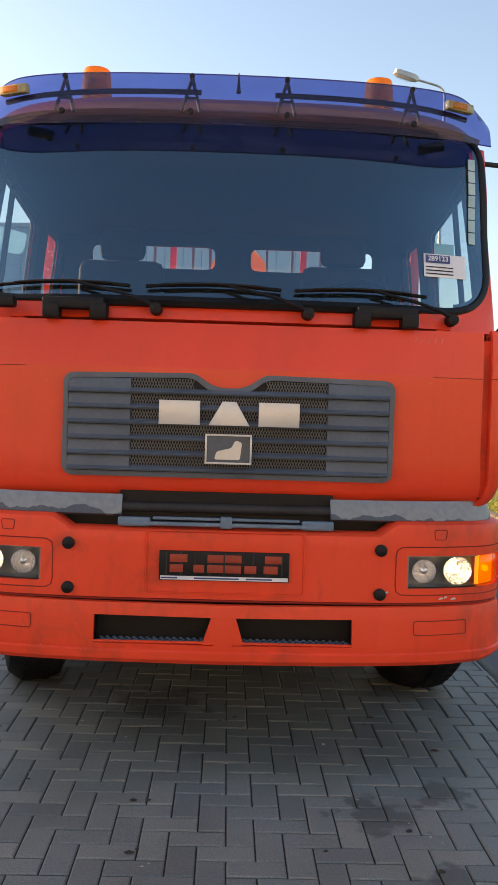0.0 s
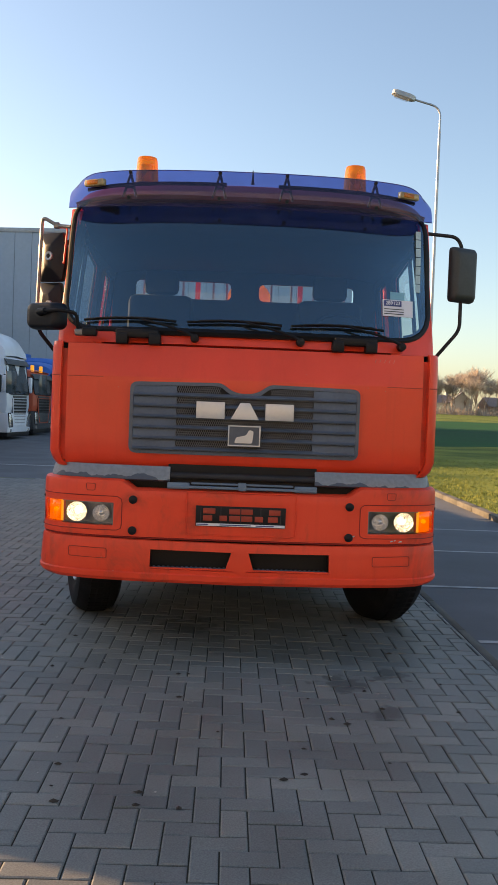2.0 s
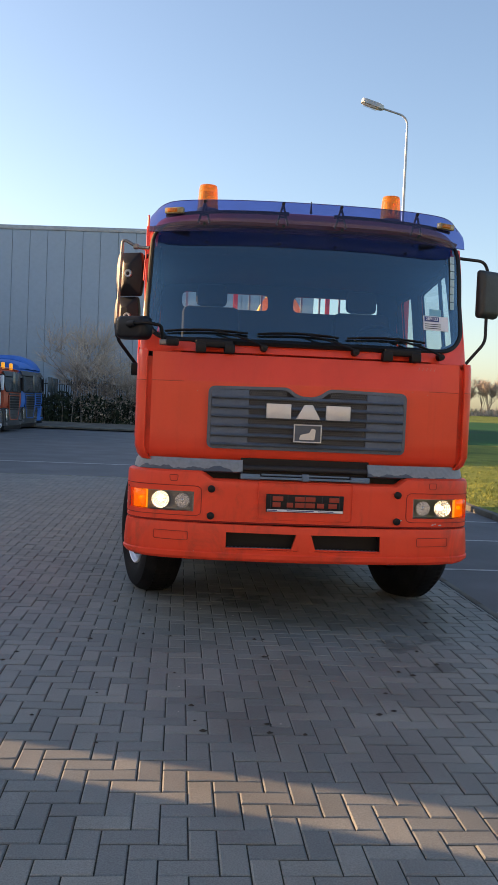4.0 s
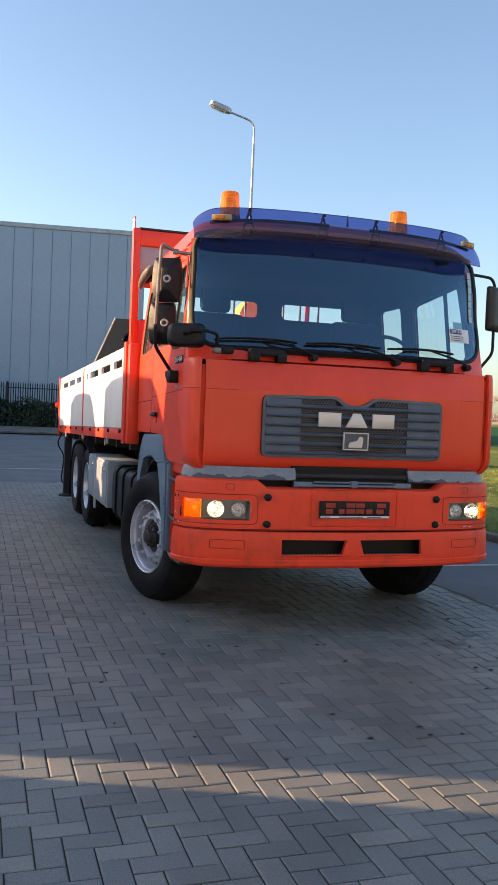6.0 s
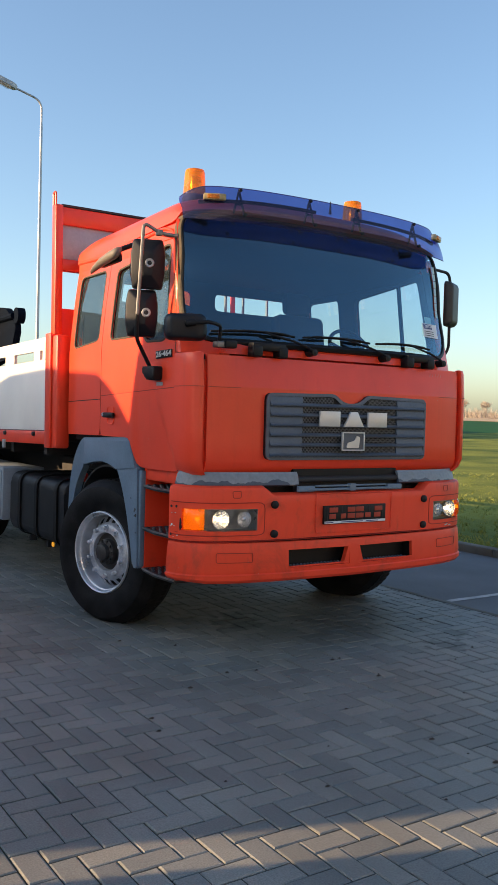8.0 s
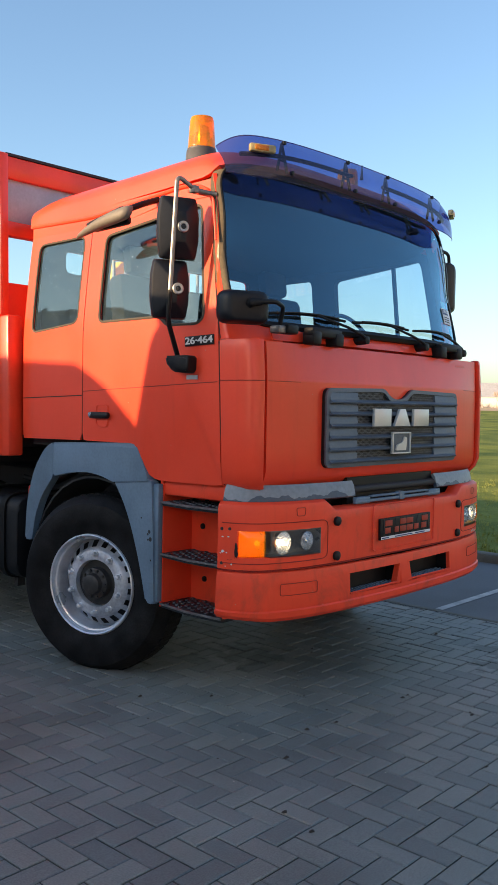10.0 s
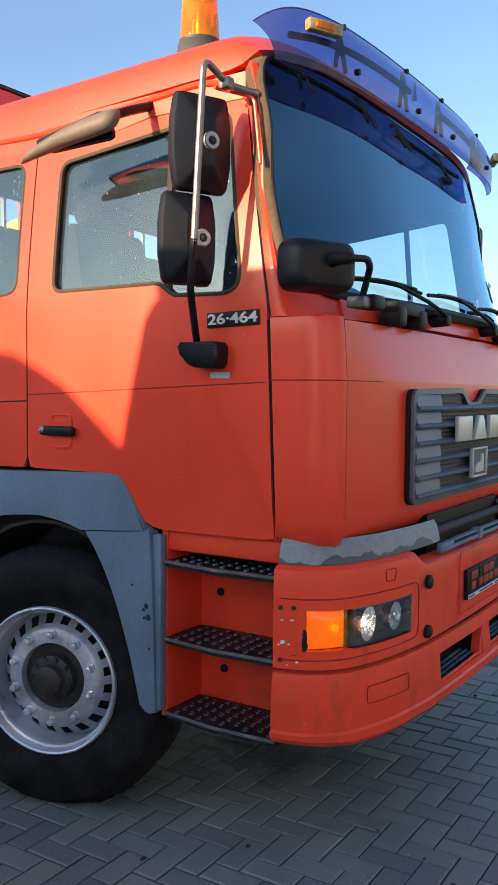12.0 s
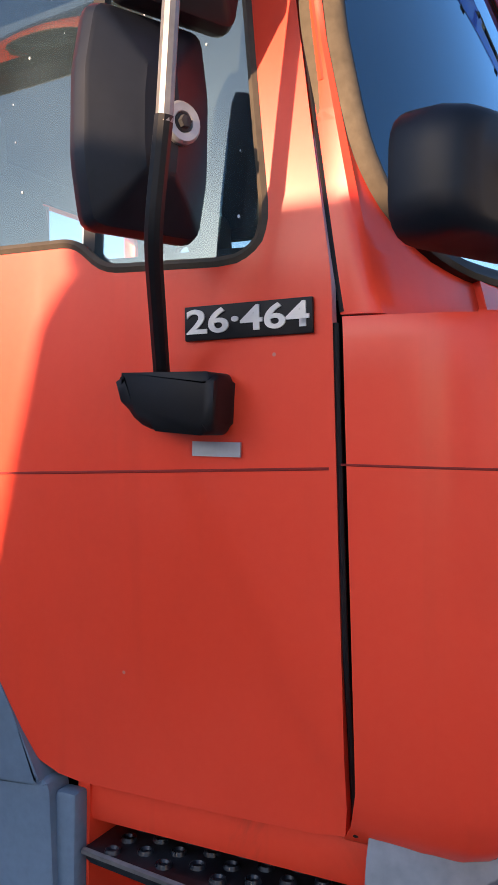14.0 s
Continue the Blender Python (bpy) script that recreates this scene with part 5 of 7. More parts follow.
for s in (-1, 1):
    lamp = part("headlamp", sheet([[(s * x, lamp_y(x) + 0.1, z) for x in (0.785, 0.9, 1.0, 1.11)] for z in (0.845, 0.995)], 0.02), M_LAMPBACK, truck, "lit headlamp with two chrome bowls")
    part("lens", sheet([[(s * x, lamp_y(x) + 0.004, z) for x in (0.787, 0.85, 0.9, 0.95, 1.0, 1.05, 1.108)] for z in (0.852, 0.92, 0.988)]), M_LENS, lamp)
    for x, r in ((0.865, 0.052), (1.02, 0.062)):
        y = lamp_y(x)
        part("bowl", lathe([(y + 0.02, r), (y + 0.05, r * 0.9), (y + 0.08, r * 0.55), (y + 0.088, 0.0)], 28, "y", at=(s * x, 0, 0.92), caps=False), M_BOWL, lamp)
        if x > 1:
            part("bulb", lathe([(y + 0.03, 0.0), (y + 0.034, 0.014), (y + 0.05, 0.018), (y + 0.078, 0.01)], 16, "y", at=(s * x, 0, 0.92)), M_BULB, lamp)
        else:
            part("bulb_cap", lathe([(y + 0.02, 0.0), (y + 0.025, 0.014), (y + 0.07, 0.014)], 14, "y", at=(s * x, 0, 0.92)), M_CHROME, lamp)
    part("lamp_cheek", sheet([[(s * x, lamp_y(x) + d, z) for z in (0.85, 0.99)] for x, d in ((0.785, 0.0), (0.785, 0.1))], 0.006), M_LAMPBACK, lamp)
    for z in (0.85, 0.99):
        part("lamp_cheek", sheet([[(s * x, lamp_y(x) + d, z) for x in (0.785, 0.9, 1.0, 1.11)] for d in (0.0, 0.1)], 0.004), M_LAMPBACK, lamp)
    rows = []
    for p in range(9):
        row = []
        for q in range(9):
            fx, fz = q / 4 - 1, p / 4 - 1
            x = 1.177 + 0.056 * fx * (1 - 0.05 * fz ** 4)
            row.append((s * (x + 0.004 * (1 - fx ** 2)), lamp_y(x) - 0.006 + 0.02 * max(abs(fx), abs(fz)) ** 6, 0.92 + 0.069 * fz * (1 - 0.05 * fx ** 4)))
        rows.append(row)
    ind = part("indicator", sheet(rows), M_AMBER, truck, "amber indicator lens", angle=60)
    part("indicator_back", sheet([[(s * (x - 0.012), lamp_y(x) + 0.03, z) for x in (1.125, 1.16, 1.2, 1.23)] for z in (0.852, 0.988)], 0.006), M_AMBERB, ind)
    part("indicator_bulb", lathe([(0, 0.0), (0.004, 0.014), (0.02, 0.014), (0.024, 0.0)], 12, "y", at=(s * 1.158, 0.066, 0.925)), M_AMBERL, ind)

# chassis, bumper backing, axle
part("bumper_backing", box(-1.1, 1.1, 0.12, 0.2, 0.62, 1.18), M_CHASSIS, truck)
for s in (-1, 1):
    part("chassis_rail", box(s * 0.42 - 0.04, s * 0.42 + 0.04, 0.2, 9.3, 0.82, 1.1, 0.01), M_CHASSIS, truck)
part("front_axle", tube([(-0.95, 1.4, 0.5), (0.95, 1.4, 0.5)], 0.07, 12), M_CHASSIS, truck)
part("engine_sump", box(-0.4, 0.4, 0.5, 1.9, 0.5, 1.2, 0.08), M_CHASSIS, truck)

# knocked corner of the bumper: a hole, cracks and chipped paint, and the screws of the corner
rnd = random.Random(77)
hole = []
for k in range(30):
    t = 2 * math.pi * k / 30
    c, e = math.cos(t), math.sin(t)
    hole.append((0.152 + 0.009 * math.copysign(abs(c) ** 0.5, c) * rnd.uniform(0.7, 1.15), 0.885 + 0.04 * math.copysign(abs(e) ** 0.7, e) * rnd.uniform(0.8, 1.1)))


def corner_x(y):
    for (xa, ya), (xb, yb) in zip(HALF, HALF[1:]):
        if ya <= y <= yb:
            return xa + (xb - xa) * (y - ya) / (yb - ya)
    return HALF[-1][0]


# the dark inside of the hole is a black patch laid on the skin
bm = bmesh.new()
bm.faces.new([bm.verts.new((-corner_x(y) - 0.0025, y, z)) for y, z in hole])
part("broken_hole", bm, M_BLACK, bumper, "flat black patch for the hole broken into the bumper corner")
for pts in ([(0.176, 0.84), (0.185, 0.834), (0.2, 0.836)],):
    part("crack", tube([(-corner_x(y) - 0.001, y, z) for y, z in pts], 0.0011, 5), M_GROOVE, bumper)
M_CHIP = mat("chipped_pale_primer", (0.5, 0.55, 0.55), 0.7, var=0.3, bump=0.1)
for y, z, r in ((0.225, 0.878, 0.011), (0.24, 0.868, 0.006), (0.205, 0.872, 0.006), (0.177, 0.812, 0.008), (0.21, 0.80, 0.004), (0.228, 0.955, 0.006), (0.195, 0.957, 0.007)):
    bm = bmesh.new()
    bm.faces.new([bm.verts.new((-corner_x(y + d * 1.0) - 0.003, y + d, z + e)) for d, e in ((r * math.cos(t) * rnd.uniform(0.5, 1.3), r * 0.6 * math.sin(t) * rnd.uniform(0.5, 1.3)) for t in (0.7 * k for k in range(9)))])
    part("paint_chip", bm, M_CHIP, bumper)
for s in (-1, 1):
    for y, z in ((0.235, 0.997), (0.19, 0.999), (0.235, 0.815)):
        part("screw", lathe([(s * (corner_x(y) - 0.002), 0.009), (s * (corner_x(y) + 0.004), 0.008), (s * (corner_x(y) + 0.005), 0.0)], 10, "x", at=(0, y, z)), M_CHASSIS, bumper)
# scraped white marks under the driver's lamp
for x, z, w in ((0.93, 0.797, 0.02), (0.955, 0.802, 0.012), (0.985, 0.795, 0.024), (0.69, 0.825, 0.014)):
    part("paint_chip", prism([(x, z), (x + w, z + 0.004), (x + w * 0.8, z + 0.011), (x + w * 0.2, z + 0.008)], lamp_y(x) - 0.003, lamp_y(x) - 0.0005, "y"), M_CHIP, bumper)
# faint chalk marks on the hood
M_CHALK = mat("faint_chalk", (0.85, 0.25, 0.18), 0.9, var=0.2, bump=0)
for k in range(5):
    x = 0.815 + 0.03 * k
    part("chalk_mark", prism([(x, 1.928), (x + 0.004, 1.928), (x + 0.012, 1.952), (x + 0.008, 1.952)], hood_y(x, 1.94) - 0.0015, hood_y(x, 1.94) - 0.0005, "y"), M_CHALK, truck)
# unseen plates added to keep light from the ground under the truck
part("belly_pan", box(-0.85, 0.85, 0.3, 2.3, 0.44, 0.475), M_CHASSIS, truck)
part("bumper_tray", box(-0.92, 0.92, 0.2, 0.8, 0.49, 0.51), M_CHASSIS, truck)


def widen(ob, f):
    """Sets the width of a part and its pieces in proportion."""
    for v in ob.data.vertices:
        v.co.x *= f
    for c in ob.children:
        widen(c, f)


for ob in list(truck.children):
    kind = ob.name.split(".")[0]
    if kind in ("bumper", "headlamp", "indicator", "grey_trim"):
        widen(ob, 1.018)
    elif kind == "grille":
        widen(ob, 1.016)


# ---- sun visor, lamps on the roof, wipers, mirrors ----
M_MARK = mat("yellowed_marker_lens", (0.34, 0.27, 0.13), 0.25, var=0.3, scale=20, bump=0.05)


def visor_pt(u, v):
    """u across from -1 to 1; v from the lower edge 0 to the upper edge 1."""
    a = abs(u)
    tip = max(0.0, (a - 0.82) / 0.18)
    z = 2.905 - 0.03 * a * a + 0.245 * v + 0.012 * tip ** 3 * (1 - v) - (0.015 * a ** 4 + 0.06 * tip ** 3) * v
    y = 0.21 + 0.02 * a ** 2 + 0.1 * a ** 8 + (0.06 + 0.05 * a ** 6) * v - 0.05 * math.sin(math.pi * v) * (1 - 0.5 * a ** 4)
    return Vector((u * (1.202 - 0.03 * tip * max(0.0, 2 * v - 1) ** 3), y, z))


us = [math.sin(math.pi / 2 * k / 32) for k in range(-32, 33)]
vs = [k / 10 for k in range(11)]
visor = part("sun_visor", sheet([[visor_pt(u, v) for u in us] for v in vs]), M_VISOR, truck, "translucent blue acrylic sun visor", angle=60)
for v in (0.0, 1.0):
    part("visor_edge", tube([visor_pt(u, v) for u in us], 0.003, 5), M_VISOR, visor)
for x in (-0.8, -0.215, 0.225, 0.81):
    u = x / 1.205
    top, low = visor_pt(u, 0.93), visor_pt(u, 0.2)
    # two struts spread from the clamp down to the roof, with a bar across
    head_pt, feet = top + Vector((0, 0.016, 0.0)), [low + Vector((d, 0.07, 0.02)) for d in (-0.045, 0.04)]
    bm = tube([head_pt, feet[0]], 0.0085, 6)
    tube([head_pt, feet[1]], 0.0085, 6, bm)
    tube([head_pt.lerp(feet[0], 0.6), head_pt.lerp(feet[1], 0.6)], 0.007, 6, bm)
    part("visor_bracket", bm, M_BLACK, visor)
    for p in (top, low):
        part("bracket_knob", lathe([(p.y - 0.012, 0.0), (p.y - 0.01, 0.012), (p.y + 0.008, 0.012)], 10, "y", at=(p.x, 0, p.z)), M_BLACK, visor)
for x0, x1 in ((-1.08, -0.17), (0.17, 1.08)):
    part("lamp_bar", tube([(x, visor_pt(x / 1.205, 0.65).y + 0.05, 3.06 - 0.04 * abs(x) ** 3) for x in (x0 + (x1 - x0) * k / 10 for k in range(11))], 0.013, 8), M_BLACK, visor)
part("aerial_stub", lathe([(3.08, 0.012), (3.11, 0.008), (3.17, 0.003)], 8, "z", at=(0.0, 0.3, 0)), M_BLACK, visor)
for s in (-1, 1):
    c = visor_pt(s * 0.845, 0.62)
    ang = s * 26
    lamp = part("marker_lamp", box(-0.075, 0.075, -0.028, 0.01, -0.022, 0.022, 0.009, m=Matrix.Translation(c + Vector((0, -0.02, 0))) @ pose(0, 0, 0, 0, 0, ang)), M_MARK, visor, "small clear marker lamp")
    part("amber_bulb", box(-0.05, 0.03, -0.034, -0.02, -0.014, 0.014, 0.005, m=Matrix.Translation(c + Vector((0, -0.02, 0))) @ pose(0, 0, 0, 0, 0, ang)), M_DOME, lamp)
    b = part("beacon", lathe([(3.04, 0.112), (3.13, 0.106), (3.14, 0.098), (3.2, 0.093), (3.206, 0.088), (3.216, 0.088), (3.218, 0.078)], 32, "z", at=(s * 0.762, 0.965, 0)), M_BASE, truck, "amber rotating beacon on the roof")
    part("dome", lathe([(3.212, 0.083), (3.222, 0.086), (3.232, 0.084), (3.3, 0.08), (3.385, 0.074), (3.405, 0.068), (3.412, 0.0)], 32, "z", at=(s * 0.762, 0.965, 0)), M_DOME, b)
    part("reflector", box(s * 0.762 - 0.045, s * 0.762 + 0.045, 0.935, 0.965, 3.215, 3.36, 0.01), M_CHROME, b)
    part("beacon_bulb", lathe([(3.215, 0.02), (3.31, 0.018), (3.33, 0.0)], 12, "z", at=(s * 0.762, 0.99, 0)), M_CHROME, b)

for xp in (-0.335, 0.335, 0.995):
    yb = 0.04 + 0.165 * abs(xp / 1.19) ** 3.2
    def at(x, z, o=0.0):
        return Vector((x, 0.075 + 0.276 * (z - 2.085) / 0.905 + 0.185 * abs(x / 1.22) ** 3.2 - 0.024 - o, z))
    wiper = part("wiper", tube([at(xp, 2.045, 0.04), at(xp - 0.05, 2.07, 0.045), at(xp - 0.15, 2.105, 0.035), at(xp - 0.36, 2.155, 0.02)], 0.011, 8, ends=0.007), M_BLACK, truck)
    part("wiper_pivot", lathe([(yb - 0.055, 0.0), (yb - 0.05, 0.024), (yb + 0.01, 0.028), (yb + 0.04, 0.028)], 16, "y", at=(xp, 0, 2.04)), M_BLACK, wiper)
    blade = [at(xp - 0.72 + 0.6 * k / 8, 2.142 + 0.014 * math.sin(math.pi * k / 8), 0.004) for k in range(9)]
    if xp < -0.3:
        blade = [p for p in blade if p.x > -1.12]
    part("wiper_blade", tube(blade, 0.008, 6), M_RUBBER, wiper)
    part("blade_bow", tube([p + Vector((0, -0.016, 0.004)) for p in blade[1:-1]], 0.005, 6), M_BLACK, wiper)
for x in (-0.79, -0.585, 0.575, 0.785):
    part("hood_hinge", box(x - 0.038, x + 0.038, 0.004, 0.09, 1.985, 2.06, 0.014), M_BLACK, truck)
for x0, x1 in ((-0.83, -0.56), (0.55, 0.82), (-1.04, -0.95)):
    part("hinge_rail", box(x0, x1, 0.01, 0.08, 2.028, 2.08, 0.012), M_BLACK, truck)


M_SHELL = mat("satin_black_mirror_shell", (0.007, 0.009, 0.014), 0.45, var=0.3, scale=6, bump=0.04, spec=0.3)


def mirror_head(name, c, w, h, d, turn, label):
    m = Matrix.Translation(c) @ pose(0, 0, 0, 0, 0, turn)
    outline = rounded([(-w / 2, -h / 2), (w / 2, -h / 2), (w / 2, h / 2), (-w / 2, h / 2)], 0.055 if w > h else 0.032, 5)
    shell = ((-d, 0.6), (-d * 0.95, 0.74), (-d * 0.8, 0.85), (-d * 0.45, 0.96), (0, 1.0), (0.012, 0.985))
    if w < h < 0.36:
        # the tall heads bulge at the sides and have a flat-faceted back
        outline = rounded([(-w * 0.43, -h / 2), (w * 0.43, -h / 2), (w * 0.505, -h * 0.2), (w * 0.505, h * 0.2), (w * 0.43, h / 2), (-w * 0.43, h / 2), (-w * 0.505, h * 0.2), (-w * 0.505, -h * 0.2)], 0.02, 3)
        shell = ((-d - 0.004, 0.26), (-d, 0.32), (-d * 0.5, 0.9), (-d * 0.42, 0.95), (-d * 0.1, 0.995), (0, 1.0), (0.012, 0.985))
    bm = bmesh.new()
    loops = []
    for y, f in shell:
        loops.append([bm.verts.new(m @ Vector((x * f, y, z * (0.3 + 0.7 * f)))) for x, z in outline])
    for a, b in zip(loops, loops[1:]):
        for k in range(len(a)):
            bm.faces.new((a[k], a[(k + 1) % len(a)], b[(k + 1) % len(a)], b[k]))
    bm.faces.new(loops[0])
    bm.faces.new(loops[-1])
    head = part(name, bm, M_SHELL, truck, label, angle=30 if w < h < 0.36 else 50)
    part("mirror_glass", prism([(x * 0.92, z * 0.94) for x, z in outline], 0.0125, 0.016, "y"), M_MIRROR, head).matrix_world = m
    return head, m


M_ARM = mat("dull_steel_tube", (0.2, 0.19, 0.18), 0.4, metal=0.5, var=0.3, scale=12, bump=0.05)
# passenger side: two mirrors on one bent tube
up, m = mirror_head("mirror", (-1.342, 0.547, 2.59), 0.23, 0.335, 0.055, -26, "black wide mirror on a bent tube")
clamp = lathe([(-0.066, 0.014), (-0.07, 0.016), (-0.071, 0.027), (-0.066, 0.031), (-0.055, 0.031)], 20, "y", caps=False)
bmesh.ops.transform(clamp, matrix=m @ pose(0.012, 0, 0.0), verts=clamp.verts)
bolt = part("clamp_bolt", lathe([(-0.078, 0.0), (-0.077, 0.009), (-0.069, 0.01), (-0.067, 0.015), (-0.06, 0.015)], 6, "y"), M_CHASSIS, part("clamp", clamp, M_GALV, up))
bolt.matrix_world = m @ pose(0.012, 0, 0.0)
lowm, m = mirror_head("mirror", (-1.358, 0.59, 2.265), 0.215, 0.32, 0.055, -26, "black lower mirror on a bent tube")
clamp = lathe([(-0.066, 0.014), (-0.07, 0.016), (-0.071, 0.027), (-0.066, 0.031), (-0.055, 0.031)], 20, "y", caps=False)
bmesh.ops.transform(clamp, matrix=m @ pose(0.03, 0, 0.0), verts=clamp.verts)
bolt = part("clamp_bolt", lathe([(-0.078, 0.0), (-0.077, 0.009), (-0.069, 0.01), (-0.067, 0.015), (-0.06, 0.015)], 6, "y"), M_CHASSIS, part("clamp", clamp, M_GALV, lowm))
bolt.matrix_world = m @ pose(0.03, 0, 0.0)
arm = part("mirror_arm", tube(bend([(-1.2, 0.4, 2.775), (-1.3, 0.46, 2.79), (-1.408, 0.485, 2.85), (-1.431, 0.504, 2.24)], 0.04), 0.0125, 10), M_ARM, truck)
# lower length of the arm, black where the upper is steel grey
part("arm_sleeve", tube(bend([(-1.431, 0.504, 2.25), (-1.425, 0.525, 2.09), (-1.275, 0.60, 1.9)], 0.05), 0.0135, 10), M_BLACK, arm)
part("arm_clamp", box(-1.325, -1.285, 0.44, 0.485, 2.772, 2.812, 0.008), M_ARM, arm)
part("arm_brace", tube(bend([(-1.30, 0.515, 2.79), (-1.275, 0.51, 2.79), (-1.222, 0.40, 2.76), (-1.234, 0.365, 2.525)], 0.03), 0.0065, 8), M_RED, arm)
foot = prism(rounded([(0.492, 1.815), (0.64, 1.825), (0.668, 1.912), (0.488, 1.912)], [0.02, 0.05, 0.015, 0.015]), -1.31, -1.235, "x", bevel=0.018)
part("arm_foot", foot, M_BLACK, arm, angle=70)
part("rating_label", box(-1.248, -1.244, 0.475, 0.56, 1.783, 1.806), M_ALU, truck, "small silver label")
# front corner mirror over the nose
fm, m = mirror_head("front_mirror", (-1.272, 0.132, 2.148), 0.275, 0.172, 0.09, -26, "black close-range mirror at the front corner")
part("mirror_stalk", tube(bend([(-1.3, 0.015, 2.168), (-1.18, -0.02, 2.178), (-1.078, 0.015, 2.165), (-1.068, 0.05, 2.06)], 0.03), 0.012, 10), M_BLACK, fm)
part("ball_joint", tube([(-1.296, 0.058, 2.162), (-1.312, 0.028, 2.165), (-1.27, 0.002, 2.17)], 0.026, 14, ends=0.02), M_BLACK, fm)
part("stalk_bracket", box(-1.09, -0.99, 0.03, 0.1, 2.03, 2.07, 0.008), M_ARM, fm)
# kerb mirror above the door: a swept housing whose dark face looks down towards the door
bm = bmesh.new()
loops = []
for y, cz, hh, hw in ((0.862, 2.715, 0.012, 0.02), (0.872, 2.714, 0.034, 0.04), (0.9, 2.71, 0.044, 0.05), (1.0, 2.698, 0.044, 0.055), (1.12, 2.68, 0.038, 0.052), (1.24, 2.654, 0.028, 0.042), (1.32, 2.632, 0.016, 0.028), (1.35, 2.62, 0.008, 0.012)):
    loops.append([bm.verts.new((-1.40 - (hw * math.cos(t) if math.cos(t) > 0 else 0.35 * hw * math.cos(t)) - 0.35 * hh * math.sin(t) * -1, y, cz + hh * math.sin(t))) for t in (2 * math.pi * k / 16 for k in range(16))])
for a, b in zip(loops, loops[1:]):
    for k in range(16):
        bm.faces.new((a[k], a[(k + 1) % 16], b[(k + 1) % 16], b[k]))
bm.faces.new(loops[0])
bm.faces.new(loops[-1])
km = part("kerb_mirror", bm, M_KERBM, truck, "grey-brown kerb mirror housing above the door", angle=60)
FACE = [(1.31, 2.70), (1.24, 2.645), (0.9, 2.655), (0.95, 2.765)]
part("kerb_face", prism(rounded(FACE, 0.03), -1.385, -1.36, "x", bevel=0.006), M_BLACK, km)
rows = []
for p in range(9):
    row = []
    for q in range(9):
        a, b = 0.06 + 0.88 * p / 8, 0.06 + 0.88 * q / 8
        (y0, z0), (y1, z1), (y2, z2), (y3, z3) = FACE
        y = (1 - a) * ((1 - b) * y0 + b * y1) + a * ((1 - b) * y3 + b * y2)
        z = (1 - a) * ((1 - b) * z0 + b * z1) + a * ((1 - b) * z3 + b * z2)
        row.append((-1.356 + 0.035 * (1 - (2 * a - 1) ** 2) * (1 - (2 * b - 1) ** 2), y, z))
    rows.append(row)
part("kerb_glass", sheet(rows), M_MIRROR, km)
part("kerb_arm", tube([(-1.39, 0.93, 2.73), (-1.27, 0.92, 2.785), (-1.16, 0.9, 2.83)], 0.018, 8), M_BLACK, km)
# driver side mirror
M_DSHELL = mat("greyed_black_mirror_shell", (0.035, 0.042, 0.042), 0.5, var=0.3, scale=6, bump=0.06)
dm, m = mirror_head("mirror", (1.458, 0.5, 2.575), 0.215, 0.375, 0.06, 27, "grey-black main mirror on a bent tube")
dm.data.materials[0] = M_DSHELL
part("mirror_arm", tube(bend([(1.19, 0.45, 2.84), (1.41, 0.47, 2.83), (1.455, 0.488, 2.76), (1.46, 0.488, 2.2), (1.28, 0.53, 1.97)], 0.05), 0.0125, 10), M_CHASSIS, truck)
# washer nozzle lines and air intake stub beside the door mirror base
face = Matrix(((0.027, 0, -0.9996, -1.2455), (-0.9996, 0, -0.027, 0.467), (0, 1, 0, 1.994), (0, 0, 0, 1)))
bm = box(-0.108, 0.108, -0.027, 0.027, -0.004, 0.003, 0.002)
bmesh.ops.transform(bm, matrix=face @ pose(0, 0, 0, 0, 0, 2.0), verts=bm.verts)
plaque = part("model_plaque", bm, M_BLACK, truck, "black plaque with silver model number")
num = text_mesh("26·464", 0.058, 0.002, face @ pose(0, 0, 0.004, 0, 0, 2.0) @ Matrix.Diagonal((1.3, 0.9, 1, 1)), 0.0012)
part("model_number", num, M_SILVER, plaque)
M_FILMS = mat("pale_film_stickers", (0.42, 0.58, 0.6), 0.4, var=0.2, bump=0)
# number sticker and strip of stickers inside the windscreen
def on_glass(x, z, o=0.006):
    v = (z - 2.085) / 0.905
    return (x, 0.075 + 0.276 * v + wrap(v) * abs(x / (1.222 - 0.03 * v)) ** 3.2 - o, z)
sticker = part("sticker", sheet([[on_glass(x, z) for x in (0.875, 0.93, 0.98, 1.03, 1.085)] for z in (2.245, 2.30, 2.355)], 0.001), M_LABEL, truck, "white sticker with a stock number")
a, b = Vector(on_glass(0.88, 2.33)), Vector(on_glass(1.08, 2.33))
yaw = math.degrees(math.atan2(b.y - a.y, b.x - a.x))
c = Vector(on_glass(0.945, 2.332, 0.012))
part("number_field", sheet([[on_glass(x, zz, 0.009) for x in (0.884, 0.93, 0.97, 1.005)] for zz in (2.312, 2.35)], 0.0006), M_NAVY, sticker)
part("sticker_number", text_mesh("289123", 0.034, 0.0004, Matrix.Translation(c) @ pose(0, 0, 0, 74, 0, yaw - 6), 0.0006), M_LABEL, sticker)
for k in range(3):
    z = 2.29 - k * 0.016
    part("plain_bar", sheet([[on_glass(x, zz, 0.009) for x in (0.885, 0.95, 1.02)] for zz in (z, z + 0.005)]), M_HEAD, sticker)
M_PAPER = mat("pale_green_paper", (0.3, 0.5, 0.46), 0.7, var=0.1, bump=0)
